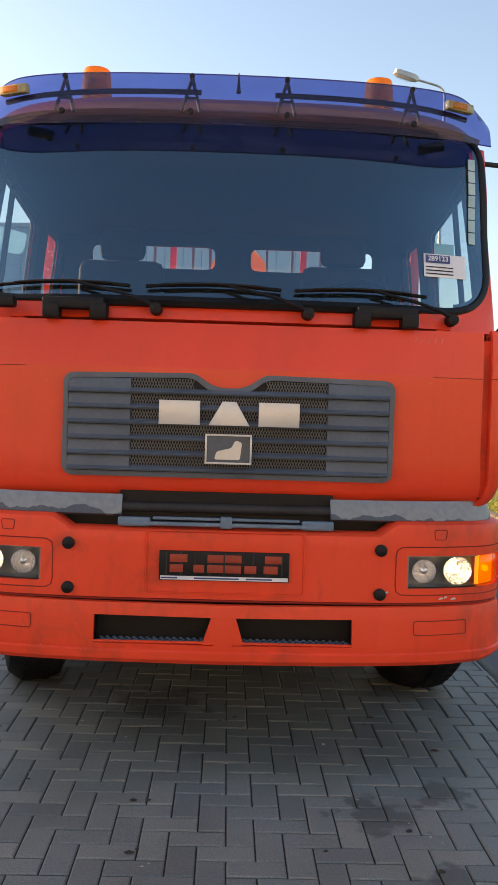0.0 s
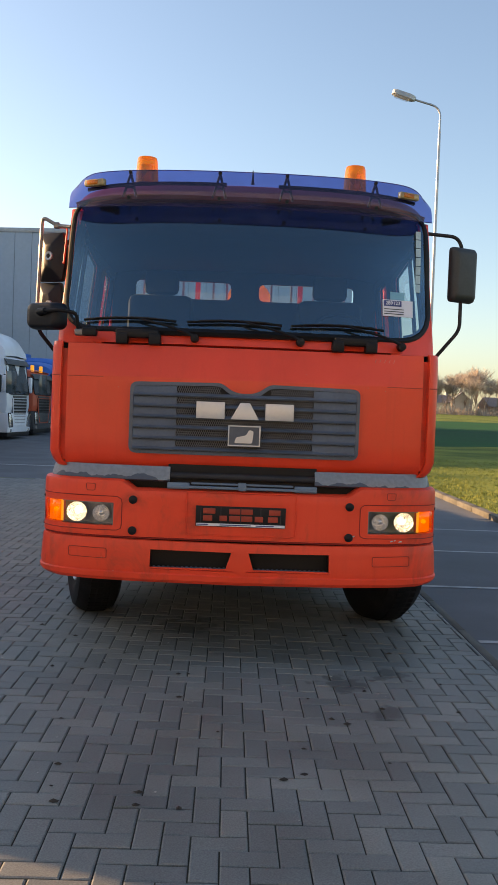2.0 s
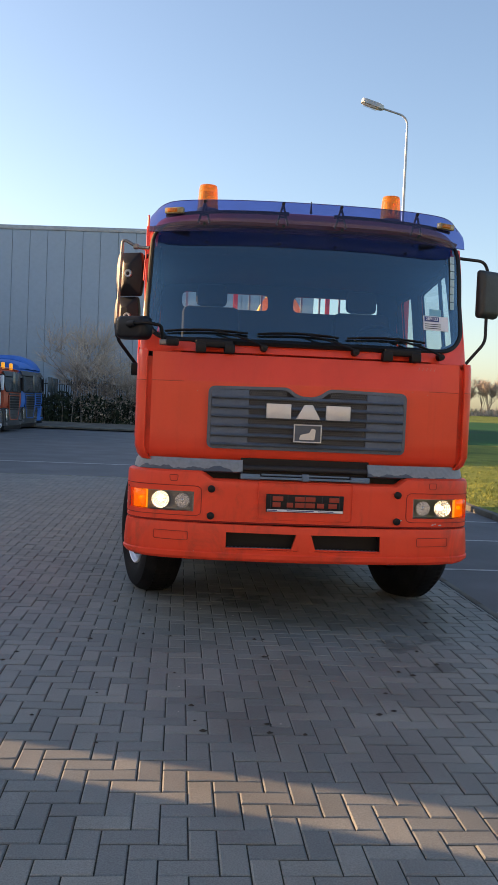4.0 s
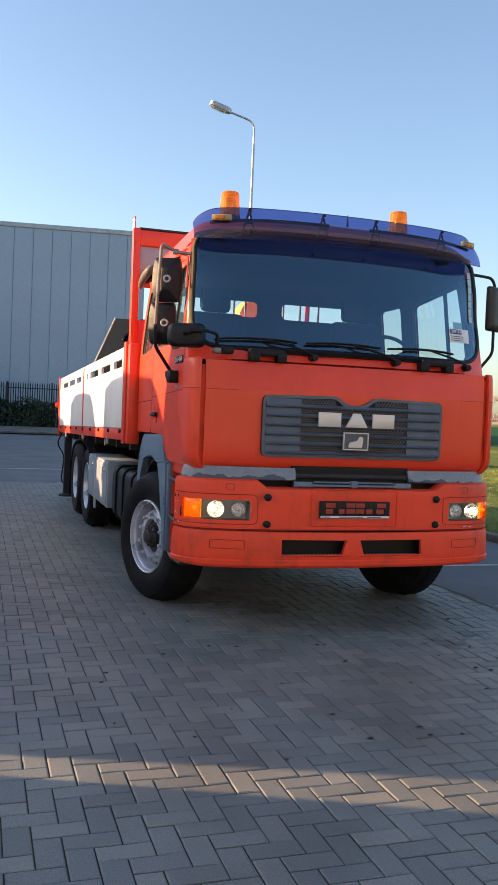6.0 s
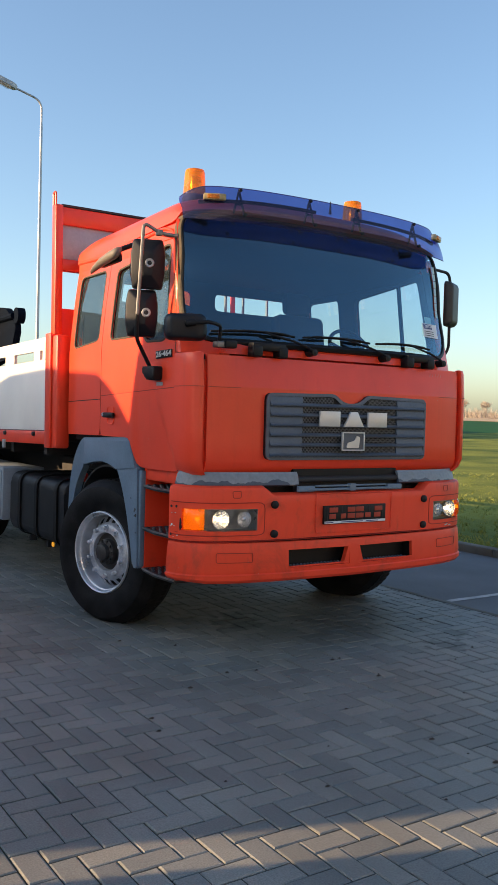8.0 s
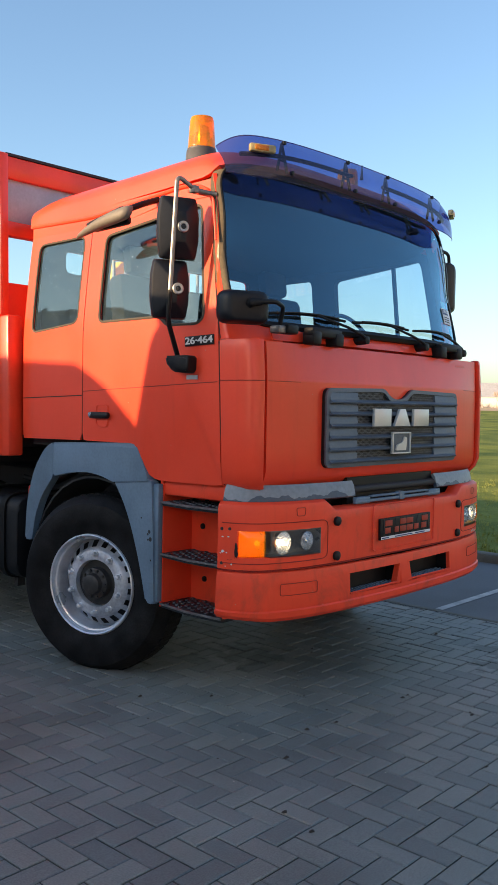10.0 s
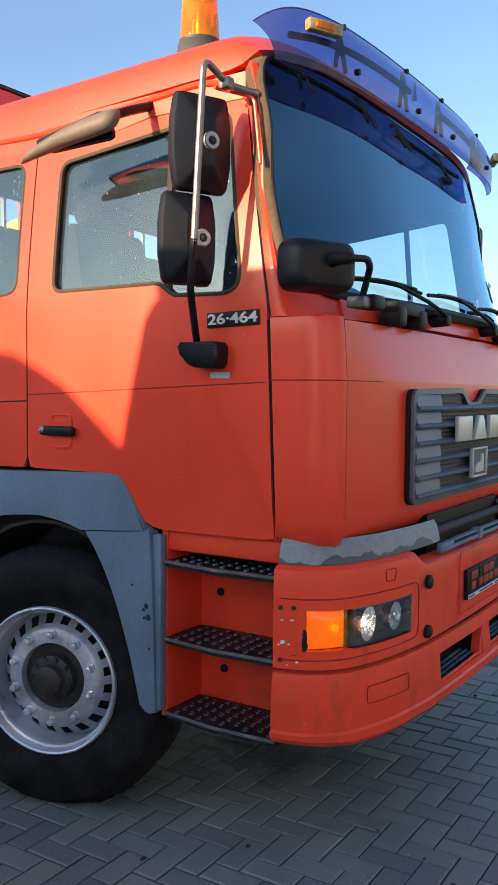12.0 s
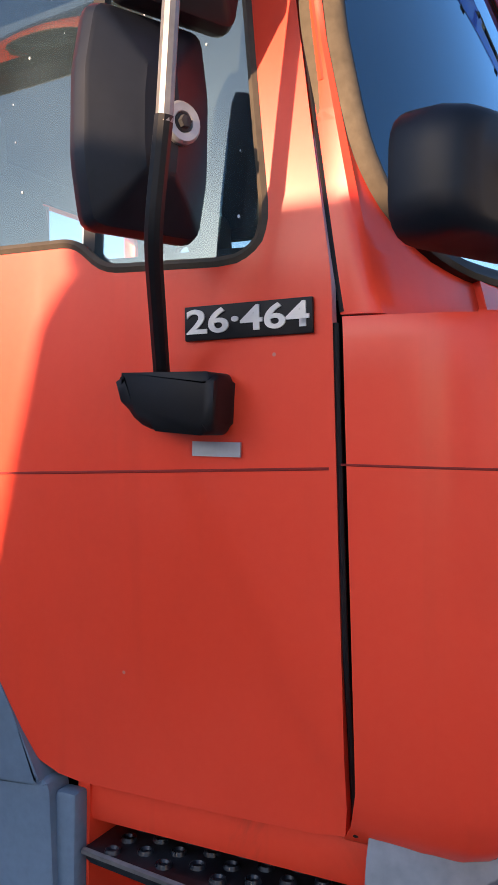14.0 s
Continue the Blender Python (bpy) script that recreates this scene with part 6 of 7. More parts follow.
part("paper_slip", sheet([[on_glass(x, z, -0.006) for x in (0.93, 0.98, 1.03)] for z in (2.33, 2.37, 2.41)]), M_PAPER, truck, "pale green paper slip behind the glass")
for k in range(7):
    z = 2.42 + k * 0.06
    part("glass_sticker", sheet([[on_glass(x, zz) for x in (1.105, 1.14)] for zz in (z, z + 0.055)]), M_FILMS, truck, "row of small pale stickers")


# ---- steps, arches, wheels ----
M_STEP = mat("worn_black_tread_plate", (0.008, 0.0095, 0.012), 0.4, var=0.4, scale=14, bump=0.08, alt=(0.018, 0.021, 0.025), spec=0.4)
M_STUD = mat("scuffed_tread_studs", (0.022, 0.026, 0.032), 0.3, metal=0.2, var=0.4, scale=30, bump=0.05)
for s in (-1, 1):
    def sx(x0, x1):
        return sorted((s * x0, s * x1))
    well = part("step_well", box(*sx(0.93, 0.96), 0.26, 0.82, 0.46, 1.2), M_RED2, truck, "recessed orange-red step well")
    part("well_side", box(*sx(0.96, 1.19), 0.795, 0.82, 0.47, 1.21), M_RED2, well)
    part("well_front", box(*sx(0.96, 1.225), 0.255, 0.28, 0.5, 1.13), M_RED2, well)
    part("sill", box(*sx(0.96, 1.185), 0.24, 0.83, 1.12, 1.215, 0.02), M_RED2, well)
    for z in (1.085, 0.785, 0.495):
        tread = part("step", prism(rounded([(s * 0.97, 0.285), (s * 1.225, 0.285), (s * 1.238, 0.55), (s * 1.205, 0.80), (s * 0.97, 0.80)], 0.02), z - 0.022, z, "z", bevel=0.004), M_STEP, well, "black tread plate with raised studs")
        bm = bmesh.new()
        for a in range(9):
            for b in range(5 - a % 2):
                lathe([(z, 0.0155), (z + 0.007, 0.013), (z + 0.007, 0.01), (z + 0.002, 0.007)], 10, "z", bm, (s * (0.995 + b * 0.05 + (a % 2) * 0.025), 0.325 + a * 0.052, 0))
        part("stud", bm, M_STUD, tread)["kind"] = "stuff"
        part("step_nose", tube([(s * 1.224, 0.29, z - 0.004), (s * 1.237, 0.55, z - 0.004), (s * 1.207, 0.795, z - 0.004)], 0.007, 6), M_ARM, tread)
    for y, z in ((0.70, 0.93), (0.42, 0.86), (0.68, 0.62), (0.4, 0.56)):
        part("bolt_cap", lathe([(s * 0.96, 0.018), (s * 0.968, 0.016), (s * 0.97, 0)], 10, "x", at=(0, y, z)), M_BLACK, well)
    lo, hi = sx(1.19, 1.246)
    arch = part("wheel_arch", prism(rounded([(1.80, 1.385), (0.995, 1.415), (0.955, 1.37), (0.86, 1.2), (1.19, 1.172), (1.30, 1.20), (1.44, 1.215), (1.62, 1.2), (1.80, 1.165)], [0.015, 0.09, 0.12, 0.008, 0.008, 0.05, 0.05, 0.05, 0.015], 6), lo, hi, "x", bevel=0.012), M_GREY, truck, "blue-grey plastic wheel arch in three pieces")
    lo2, hi2 = sx(1.185, 1.24)
    part("arch_leg", prism(rounded([(0.855, 1.207), (1.185, 1.18), (1.10, 1.07), (1.02, 0.92), (0.94, 0.70), (0.885, 0.49), (0.815, 0.485), (0.828, 0.9), (0.845, 1.19)], [0.012, 0.015, 0.08, 0.1, 0.1, 0.02, 0.02, 0.05, 0.012], 5), lo2, hi2, "x", bevel=0.012), M_GREY, arch)
    part("arch_rear", prism(rounded([(1.81, 1.385), (1.81, 1.16), (1.93, 1.03), (2.0, 0.9), (2.04, 0.72), (2.12, 0.72), (2.10, 0.98), (2.02, 1.2), (1.90, 1.345)], [0.012, 0.02, 0.06, 0.06, 0.015, 0.015, 0.08, 0.08, 0.06], 5), lo2, hi2, "x", bevel=0.012), M_GREY, arch)
    rows = []
    for k in range(15):
        a = radians(30 + 160 * k / 14)
        rows.append([(s * x, 1.42 - 0.66 * math.cos(a), 0.55 + 0.64 * math.sin(a)) for x in (0.82, 1.0, 1.2)])
    part("arch_liner", sheet(rows, 0.015), M_CHASSIS, arch)
    for y, z, r in ((0.86, 0.905, 0.012), (0.872, 0.89, 0.008), (0.85, 0.862, 0.014), (0.87, 0.858, 0.007), (0.845, 0.74, 0.006), (0.93, 0.98, 0.006)):
        part("scuff", lathe([(s * 1.2398, r), (s * 1.2412, r * 0.8), (s * 1.2414, 0.0)], 7, "x", at=(0, y, z)), M_CHASSIS, arch)
    part("leg_side", box(*sx(1.185, 1.226), 0.8, 0.845, 0.5, 1.185, 0.008), M_GREY, arch)


M_TYRE = mat("dusty_tyre_rubber", (0.006, 0.006, 0.0065), 0.6, var=0.5, scale=7, grain=90, bump=0.25, alt=(0.02, 0.02, 0.021), spec=0.14)
# disc darker than the rim: shade inside the wheel is put into the colour
M_DISC = mat("dusty_shaded_disc", (0.46, 0.49, 0.54), 0.38, metal=0.3, var=0.35, scale=6, bump=0.08)


def wheel(x, y, s, twin, steer=0.0):
    """A disc wheel; s is the outward side, steer its turn in degrees."""
    R = 0.557
    rim_in = 0.15 if twin else 0.008
    t = part("wheel", lathe([(s * -0.31, 0.30), (s * -0.31, 0.47), (s * -0.28, 0.527), (s * -0.2, R), (s * -0.08, R), (s * -0.03, 0.531), (s * 0.01, 0.498), (s * 0.026, 0.435), (s * 0.014, 0.36), (s * -0.008, 0.314), (s * -0.05, 0.295)], 64, "x", caps=False), M_TYRE, truck, "black tyre on a silver steel disc wheel")
    t.matrix_world = pose(x, y, R - (0.032 if steer else 0.02), 0, 0, steer) @ pose(s * 0.155, 0, 0)
    bm = bmesh.new()
    for k in range(64):
        a = 2 * math.pi * k / 64
        for h in (-0.192, -0.14, -0.088):
            box(s * h - 0.02, s * h + 0.02, -0.018, 0.018, R - 0.012, R + 0.0006, 0, bm, m=pose(0, 0, 0, math.degrees(a)))
    part("tread", bm, M_RUBBER, t)["kind"] = "stuff"
    # rim: flange, barrel, disc with holes
    prof = [(-0.02, 0.318), (0.004, 0.311), (0.008, 0.305), (0.003, 0.299), (-0.014, 0.296), (-0.026, 0.291), (-0.03, 0.282), (-0.036, 0.279), (-0.06, 0.28), (-0.08 - rim_in, 0.28)]
    part("rim", lathe([(s * h, r) for h, r in prof] + [(s * (-0.19 - rim_in), 0.279), (s * (-0.3), 0.28)], 56, "x", caps=False), M_STEEL, t)
    bm = bmesh.new()
    n = 20
    d0 = -0.06 - rim_in
    rr = [(0.281, d0 - 0.07), (0.263, d0 - 0.05), (0.224, d0 - 0.012), (0.212, d0 + 0.006), (0.198, d0 + 0.016), (0.16, d0 + 0.02), (0.147, d0 + 0.02), (0.143, d0 - 0.03)]
    m = n * 4
    loops = [[bm.verts.new((s * h, r * math.cos(2 * math.pi * k / m), r * math.sin(2 * math.pi * k / m))) for k in range(m)] for r, h in rr]
    for i, (a, b) in enumerate(zip(loops, loops[1:])):
        for k in range(m):
            if i == 1 and k % 4 in (1, 2):
                continue
            bm.faces.new((a[k], a[(k + 1) % m], b[(k + 1) % m], b[k]))
    bmesh.ops.recalc_face_normals(bm, faces=bm.faces)
    part("disc", bm, M_DISC, t)
    part("disc_shade", lathe([(s * (d0 - 0.085), 0.279), (s * (d0 - 0.086), 0.0)], 40, "x"), M_CHASSIS, t)
    for k in range(10):
        a = 2 * math.pi * (k + 0.5) / 10
        part("wheel_nut", lathe([(s * (d0 + 0.018), 0.021), (s * (d0 + 0.024), 0.021), (s * (d0 + 0.026), 0.016), (s * (d0 + 0.05), 0.015), (s * (d0 + 0.055), 0.0)], 6, "x", at=(0, 0.185 * math.cos(a), 0.185 * math.sin(a))), M_STEEL, t)
    part("hub", lathe([(s * (d0 - 0.03), 0.144), (s * (d0 - 0.012), 0.14), (s * (d0 - 0.01), 0.1), (s * (d0 + 0.03), 0.095), (s * (d0 + 0.035), 0.085), (s * (d0 + 0.04), 0.066), (s * (d0 + 0.07), 0.06), (s * (d0 + 0.078), 0.045), (s * (d0 + 0.08), 0.0)], 32, "x"), M_HUB, t)
    for k in range(10):
        a = 2 * math.pi * k / 10
        part("hub_bolt", lathe([(s * (d0 + 0.005), 0.012), (s * (d0 + 0.045), 0.011), (s * (d0 + 0.046), 0)], 6, "x", at=(0, 0.083 * math.cos(a), 0.083 * math.sin(a))), M_HUB, t)
    return t


for s in (-1, 1):
    wheel(s * 1.12, 1.406, s, False, 16.0)
    for y in (6.0, 7.36):
        wheel(s * 1.07, y, s, True)
        inner = part("inner_tyre", lathe([(s * 0.58, 0.3), (s * 0.58, 0.46), (s * 0.62, 0.52), (s * 0.7, 0.532), (s * 0.82, 0.532), (s * 0.88, 0.5), (s * 0.89, 0.3)], 48, "x", at=(0, y, 0.524), caps=False), M_RUBBER, truck)
for y in (6.0, 7.36):
    part("rear_axle", tube([(-1.0, y, 0.52), (1.0, y, 0.52)], 0.09, 12), M_CHASSIS, truck)

# ---- flatbed ----
RAKE = pose(0, 2.45, 1.3, -1.2, 0, 0)
bed = part("flatbed", box(-1.24, 1.24, 0.0, 7.15, 0.02, 0.11, 0.01), M_CHASSIS, truck, "flatbed with white drop sides and red frame")
bed.matrix_world = RAKE
for s in (-1, 1):
    rail = part("side_rail", box(s * 1.27 - 0.03, s * 1.27 + 0.03, 0.0, 7.15, -0.005, 0.112, 0.012), M_FRAME, bed)
    for k in range(9):
        y = 0.35 + k * 0.8
        part("rail_bolt", lathe([(s * 1.3, 0.022), (s * 1.32, 0.02), (s * 1.322, 0)], 10, "x", at=(0, y, 0.085)), M_CHASSIS, rail)
    for k in (1, 3, 5):
        part("rail_hook", box(s * 1.31 - 0.01, s * 1.31 + 0.01, k * 1.15, k * 1.15 + 0.05, -0.06, 0.02), M_ALU, rail)
    for y0, y1 in ((-0.03, 3.6), (3.66, 7.12)):
        # board with three long slots and two small ones, built from strips
        bm = bmesh.new()
        x0, x1 = sorted((s * 1.272, s * 1.302))
        L = y1 - y0
        box(x0, x1, y0, y1, 0.118, 0.735, 0.004, bm)
        box(x0, x1, y0, y1, 0.815, 0.925, 0.004, bm)
        lead = 0.09 if y0 < 1 else 0.0
        cuts = [0.0] + [lead + c for c in (0.1, 0.165, 0.32, 0.86, 1.12, 1.86, 2.10, 2.90, 3.12, 3.25)] + [L]
        for a, b in zip(cuts[0::2], cuts[1::2]):
            box(x0 + 0.001, x1 - 0.001, y0 + a, y0 + b, 0.73, 0.82, 0, bm)
        board = part("side_board", bm, M_WHITE, bed, "white aluminium drop side with slots along the top")
        for z in (0.73,):
            part("board_groove", box(x0 - 0.001 if s < 0 else x1 - 0.003, x0 + 0.003 if s < 0 else x1 + 0.001, y0 + 0.02, y1 - 0.02, z, z + 0.004), M_ALU, board)
    part("middle_post", box(s * 1.29 - 0.022, s * 1.29 + 0.022, 3.6, 3.66, -0.04, 0.9, 0.008), M_FRAME, bed)
    part("rear_post", box(s * 1.29 - 0.03, s * 1.29 + 0.03, 7.12, 7.22, -0.05, 0.95, 0.01), M_FRAME, bed)
    part("front_post", box(s * 1.275 - 0.06, s * 1.275 + 0.06, -0.27, -0.03, -0.03, 0.92, 0.02), M_FRAME, bed)
    part("post_rib", box(s * 1.345 - 0.012, s * 1.345 + 0.012, -0.17, -0.05, -0.03, 0.94, 0.01), M_FRAME, bed)
    up = part("headboard_post", box(s * 1.28 - 0.035, s * 1.28 + 0.035, -0.15, -0.06, 0.9, 2.03, 0.012), M_FRAME, bed)
    part("post_loop", tube(bend([(s * 1.30, -0.11, 2.0), (s * 1.30, -0.11, 2.14), (s * 1.30, -0.06, 2.14), (s * 1.30, -0.06, 2.0)], 0.025), 0.01, 6), M_FRAME, up)
part("tail_board", box(-1.27, 1.27, 7.16, 7.2, 0.12, 0.9, 0.006), M_WHITE, bed)
head = part("headboard", box(-1.25, 1.25, -0.12, -0.04, 1.87, 2.02, 0.01), M_FRAME, bed, "red headboard frame with a grey panel")
part("head_cap", box(-1.25, 1.25, -0.125, -0.035, 2.022, 2.04), M_CHASSIS, head)
part("grey_panel", box(-1.25, 1.25, -0.09, -0.07, 1.58, 1.87, 0.002), M_ALU, head)
part("head_bar", box(-1.25, 1.25, -0.12, -0.04, 1.48, 1.58, 0.01), M_FRAME, head)
part("lower_panel", box(-1.25, 1.25, -0.1, -0.06, 0.11, 1.16, 0.006), M_FRAME, head)
for x in (-0.9, -0.55, -0.42, -0.28, -0.16, 0.24, 0.42, 0.5, 0.62, 0.9):
    w = 0.022 if x in (-0.42, 0.5) else 0.009
    part("head_upright", box(x - w, x + w, -0.09, -0.07, 1.15, 1.5), M_FRAME if w > 0.01 else M_LOCKER, head)
for k in range(8):
    part("cross_beam", box(-1.2, 1.2, 0.3 + k * 0.9, 0.38 + k * 0.9, -0.1, 0.02), M_CHASSIS, bed)

# under the bed: tank, locker, mudguards, stabiliser
for s in (-1, 1):
    a, b = sorted((s * 0.62, s * 1.235))
    tank = part("fuel_tank", prism(rounded([(a, 0.42), (b, 0.42), (b, 0.99), (a, 0.99)], 0.11, 6), 2.22, 3.62, "y", bevel=0.02), M_BLACK, truck, "black ribbed fuel tank with straps")
    for y in (2.36, 2.85, 3.3):
        path = rounded([(a - 0.004, 0.416), (b + 0.004, 0.416), (b + 0.004, 0.994), (a - 0.004, 0.994)], 0.112, 6)
        bm = bmesh.new()
        v0 = [bm.verts.new((x, y, z)) for x, z in path]
        v1 = [bm.verts.new((x, y + 0.06, z)) for x, z in path]
        for k in range(len(path)):
            bm.faces.new((v0[k], v0[(k + 1) % len(path)], v1[(k + 1) % len(path)], v1[k]))
        bmesh.ops.recalc_face_normals(bm, faces=bm.faces)
        bmesh.ops.solidify(bm, geom=list(bm.faces), thickness=-0.012)
        part("tank_strap", bm, M_RUBBER, tank)
        part("strap_foot", box(s * 1.1 - 0.03, s * 1.1 + 0.03, y + 0.01, y + 0.05, 0.34, 0.42), M_CHASSIS, tank)
    part("filler_cap", lathe([(0.985, 0.05), (1.05, 0.05), (1.06, 0.04), (1.06, 0)], 16, "z", at=(s * 1.05, 2.28, 0)), M_FRAME, tank)
    a, b = sorted((s * 0.85, s * 1.275))
    locker = part("locker", box(a, b, 3.74, 5.42, 0.49, 1.01, 0.012), M_LOCKER, truck, "grey sheet-metal locker with two doors")
    a, b = sorted((s * 1.272, s * 1.285))
    for y0, y1 in ((3.78, 4.72), (4.8, 5.38)):
        d = part("locker_door", box(a, b, y0, y1, 0.52, 0.98, 0.008), M_LOCKER, locker)
        part("locker_latch", box(s * 1.29 - 0.008, s * 1.29 + 0.008, y0 + 0.12, y0 + 0.2, 0.88, 0.93, 0.004), M_CHROME, locker)
    part("locker_post", box(a, b + 0.008, 4.73, 4.79, 0.38, 1.03), M_ALU, locker)
    rows = []
    for k in range(12):
        t = radians(12 + 156 * k / 11)
        rows.append([(s * x, 6.68 - 1.36 * math.cos(t), 0.52 + 0.62 * math.sin(t) ** 0.6) for x in (0.68, 0.95, 1.25)])
    part("rear_mudguard", sheet(rows, 0.012), M_BLACK, truck)
    part("mud_flap", box(*sorted((s * 0.7, s * 1.24)), 8.16, 8.175, 0.2, 0.9), M_RUBBER, truck)
    leg = part("stabiliser_leg", box(s * 1.17 - 0.06, s * 1.17 + 0.06, 9.2, 9.32, 0.12, 1.22, 0.01), M_CHASSIS, truck)
    part("stabiliser_foot", lathe([(0.06, 0.13), (0.09, 0.13), (0.12, 0.05)], 16, "z", at=(s * 1.17, 9.26, 0)), M_CHASSIS, leg)
part("hanging_cable", tube(bend([(-1.22, 9.35, 1.25), (-1.34, 9.5, 0.95), (-1.2, 9.55, 0.75), (-1.25, 9.5, 0.3), (-1.15, 9.4, 0.2)], 0.1), 0.012, 6), M_RUBBER, truck)
part("work_lamp", lathe([(9.62, 0.0), (9.64, 0.05), (9.70, 0.05), (9.72, 0.03)], 16, "y", at=(-1.33, 0, 1.62)), M_FRAME, truck)
part("coupling_lines", tube(bend([(-0.5, 2.3, 1.5), (-0.6, 2.35, 1.15), (-0.9, 2.3, 1.05), (-1.0, 2.5, 1.1)], 0.1), 0.02, 8), M_RUBBER, truck)
part("air_filter", lathe([(1.1, 0.2), (1.9, 0.2), (1.95, 0.15)], 24, "z", at=(0.75, 2.25, 0)), M_CHASSIS, truck)

part("side_marker", box(-1.21, -1.195, 2.52, 2.56, 0.395, 0.435, 0.006), M_AMBERB, truck, "small amber side marker")

# loading crane folded down on the bed
crane = thing("loading_crane", "black loading crane folded down behind the white side boards", "crane")
M_CRANE = mat("crane_yellow", (0.85, 0.6, 0.06), 0.45, var=0.15, bump=0.05)
column = part("column", prism(rounded([(-0.18, 1.4), (0.27, 1.4), (0.27, 2.62), (0.15, 2.8), (-0.06, 2.8), (-0.18, 2.62)], [0.02, 0.02, 0.1, 0.1, 0.1, 0.1]), 2.58, 2.9, "y", bevel=0.02), M_CRANE, crane, "yellow crane column with a white cover")
part("white_cover", box(-0.195, -0.176, 2.6, 2.88, 1.9, 2.6, 0.006), M_WHITE, column)
part("column_base", box(-0.45, 0.5, 2.5, 3.3, 1.38, 1.7, 0.02), M_CHASSIS, crane)
M_BOOM = mat("blue_black_crane_paint", (0.003, 0.006, 0.012), 0.8, spec=0.04, var=0.4, scale=2, bump=0.05)
BOOM, TIP, PIN = [(5.3, 2.2), (5.12, 2.55), (5.5, 2.78), (7.3, 2.965), (9.58, 2.4), (9.6, 2.0), (8.0, 1.8)], (5.1, 2.66), (6.2, 2.56)
part("boom", prism(rounded(BOOM, [0.03, 0.08, 0.1, 0.06, 0.05, 0.05, 0.05]), -0.72, -0.64, "x", bevel=0.02), M_BOOM, crane)
part("boom_tip", lathe([(-0.735, 0.0), (-0.73, 0.09), (-0.64, 0.09), (-0.63, 0.0)], 20, "x", at=(0, TIP[0], TIP[1])), M_BOOM, crane)
part("boom_edge", tube([(-0.715, y, z + 0.012) for y, z in (BOOM[3], BOOM[4])], 0.02, 6), M_ALU, crane)
part("link_arm", tube([(-0.74, TIP[0] + 0.05, TIP[1]), (-0.74, PIN[0] - 0.1, PIN[1] + 0.08), (-0.74, PIN[0], PIN[1])], 0.035, 8), M_BOOM, crane)
part("boom_pin", lathe([(-0.79, 0.0), (-0.785, 0.022), (-0.74, 0.022)], 12, "x", at=(0, PIN[0], PIN[1])), M_CHROME, crane)


# ---- parked tractor units along the yard ----
M_PWHITE = mat("white_lorry_paint", (0.74, 0.78, 0.83), 0.35, var=0.08, scale=1.2, bump=0.02, coat=0.3)
M_PGREY = mat("dark_grey_lorry_paint", (0.06, 0.065, 0.07), 0.4, var=0.15, scale=1.2, bump=0.02)
M_PORANGE = mat("orange_lorry_paint", (0.5, 0.09, 0.04), 0.4, var=0.12, scale=1.2, bump=0.02)
M_PBLUE = mat("blue_tarpaulin", (0.02, 0.16, 0.55), 0.5, var=0.15, scale=1.5, bump=0.05)
M_PSCREEN = mat("dark_lorry_glass", (0.05, 0.065, 0.075), 0.1, var=0.1, bump=0)


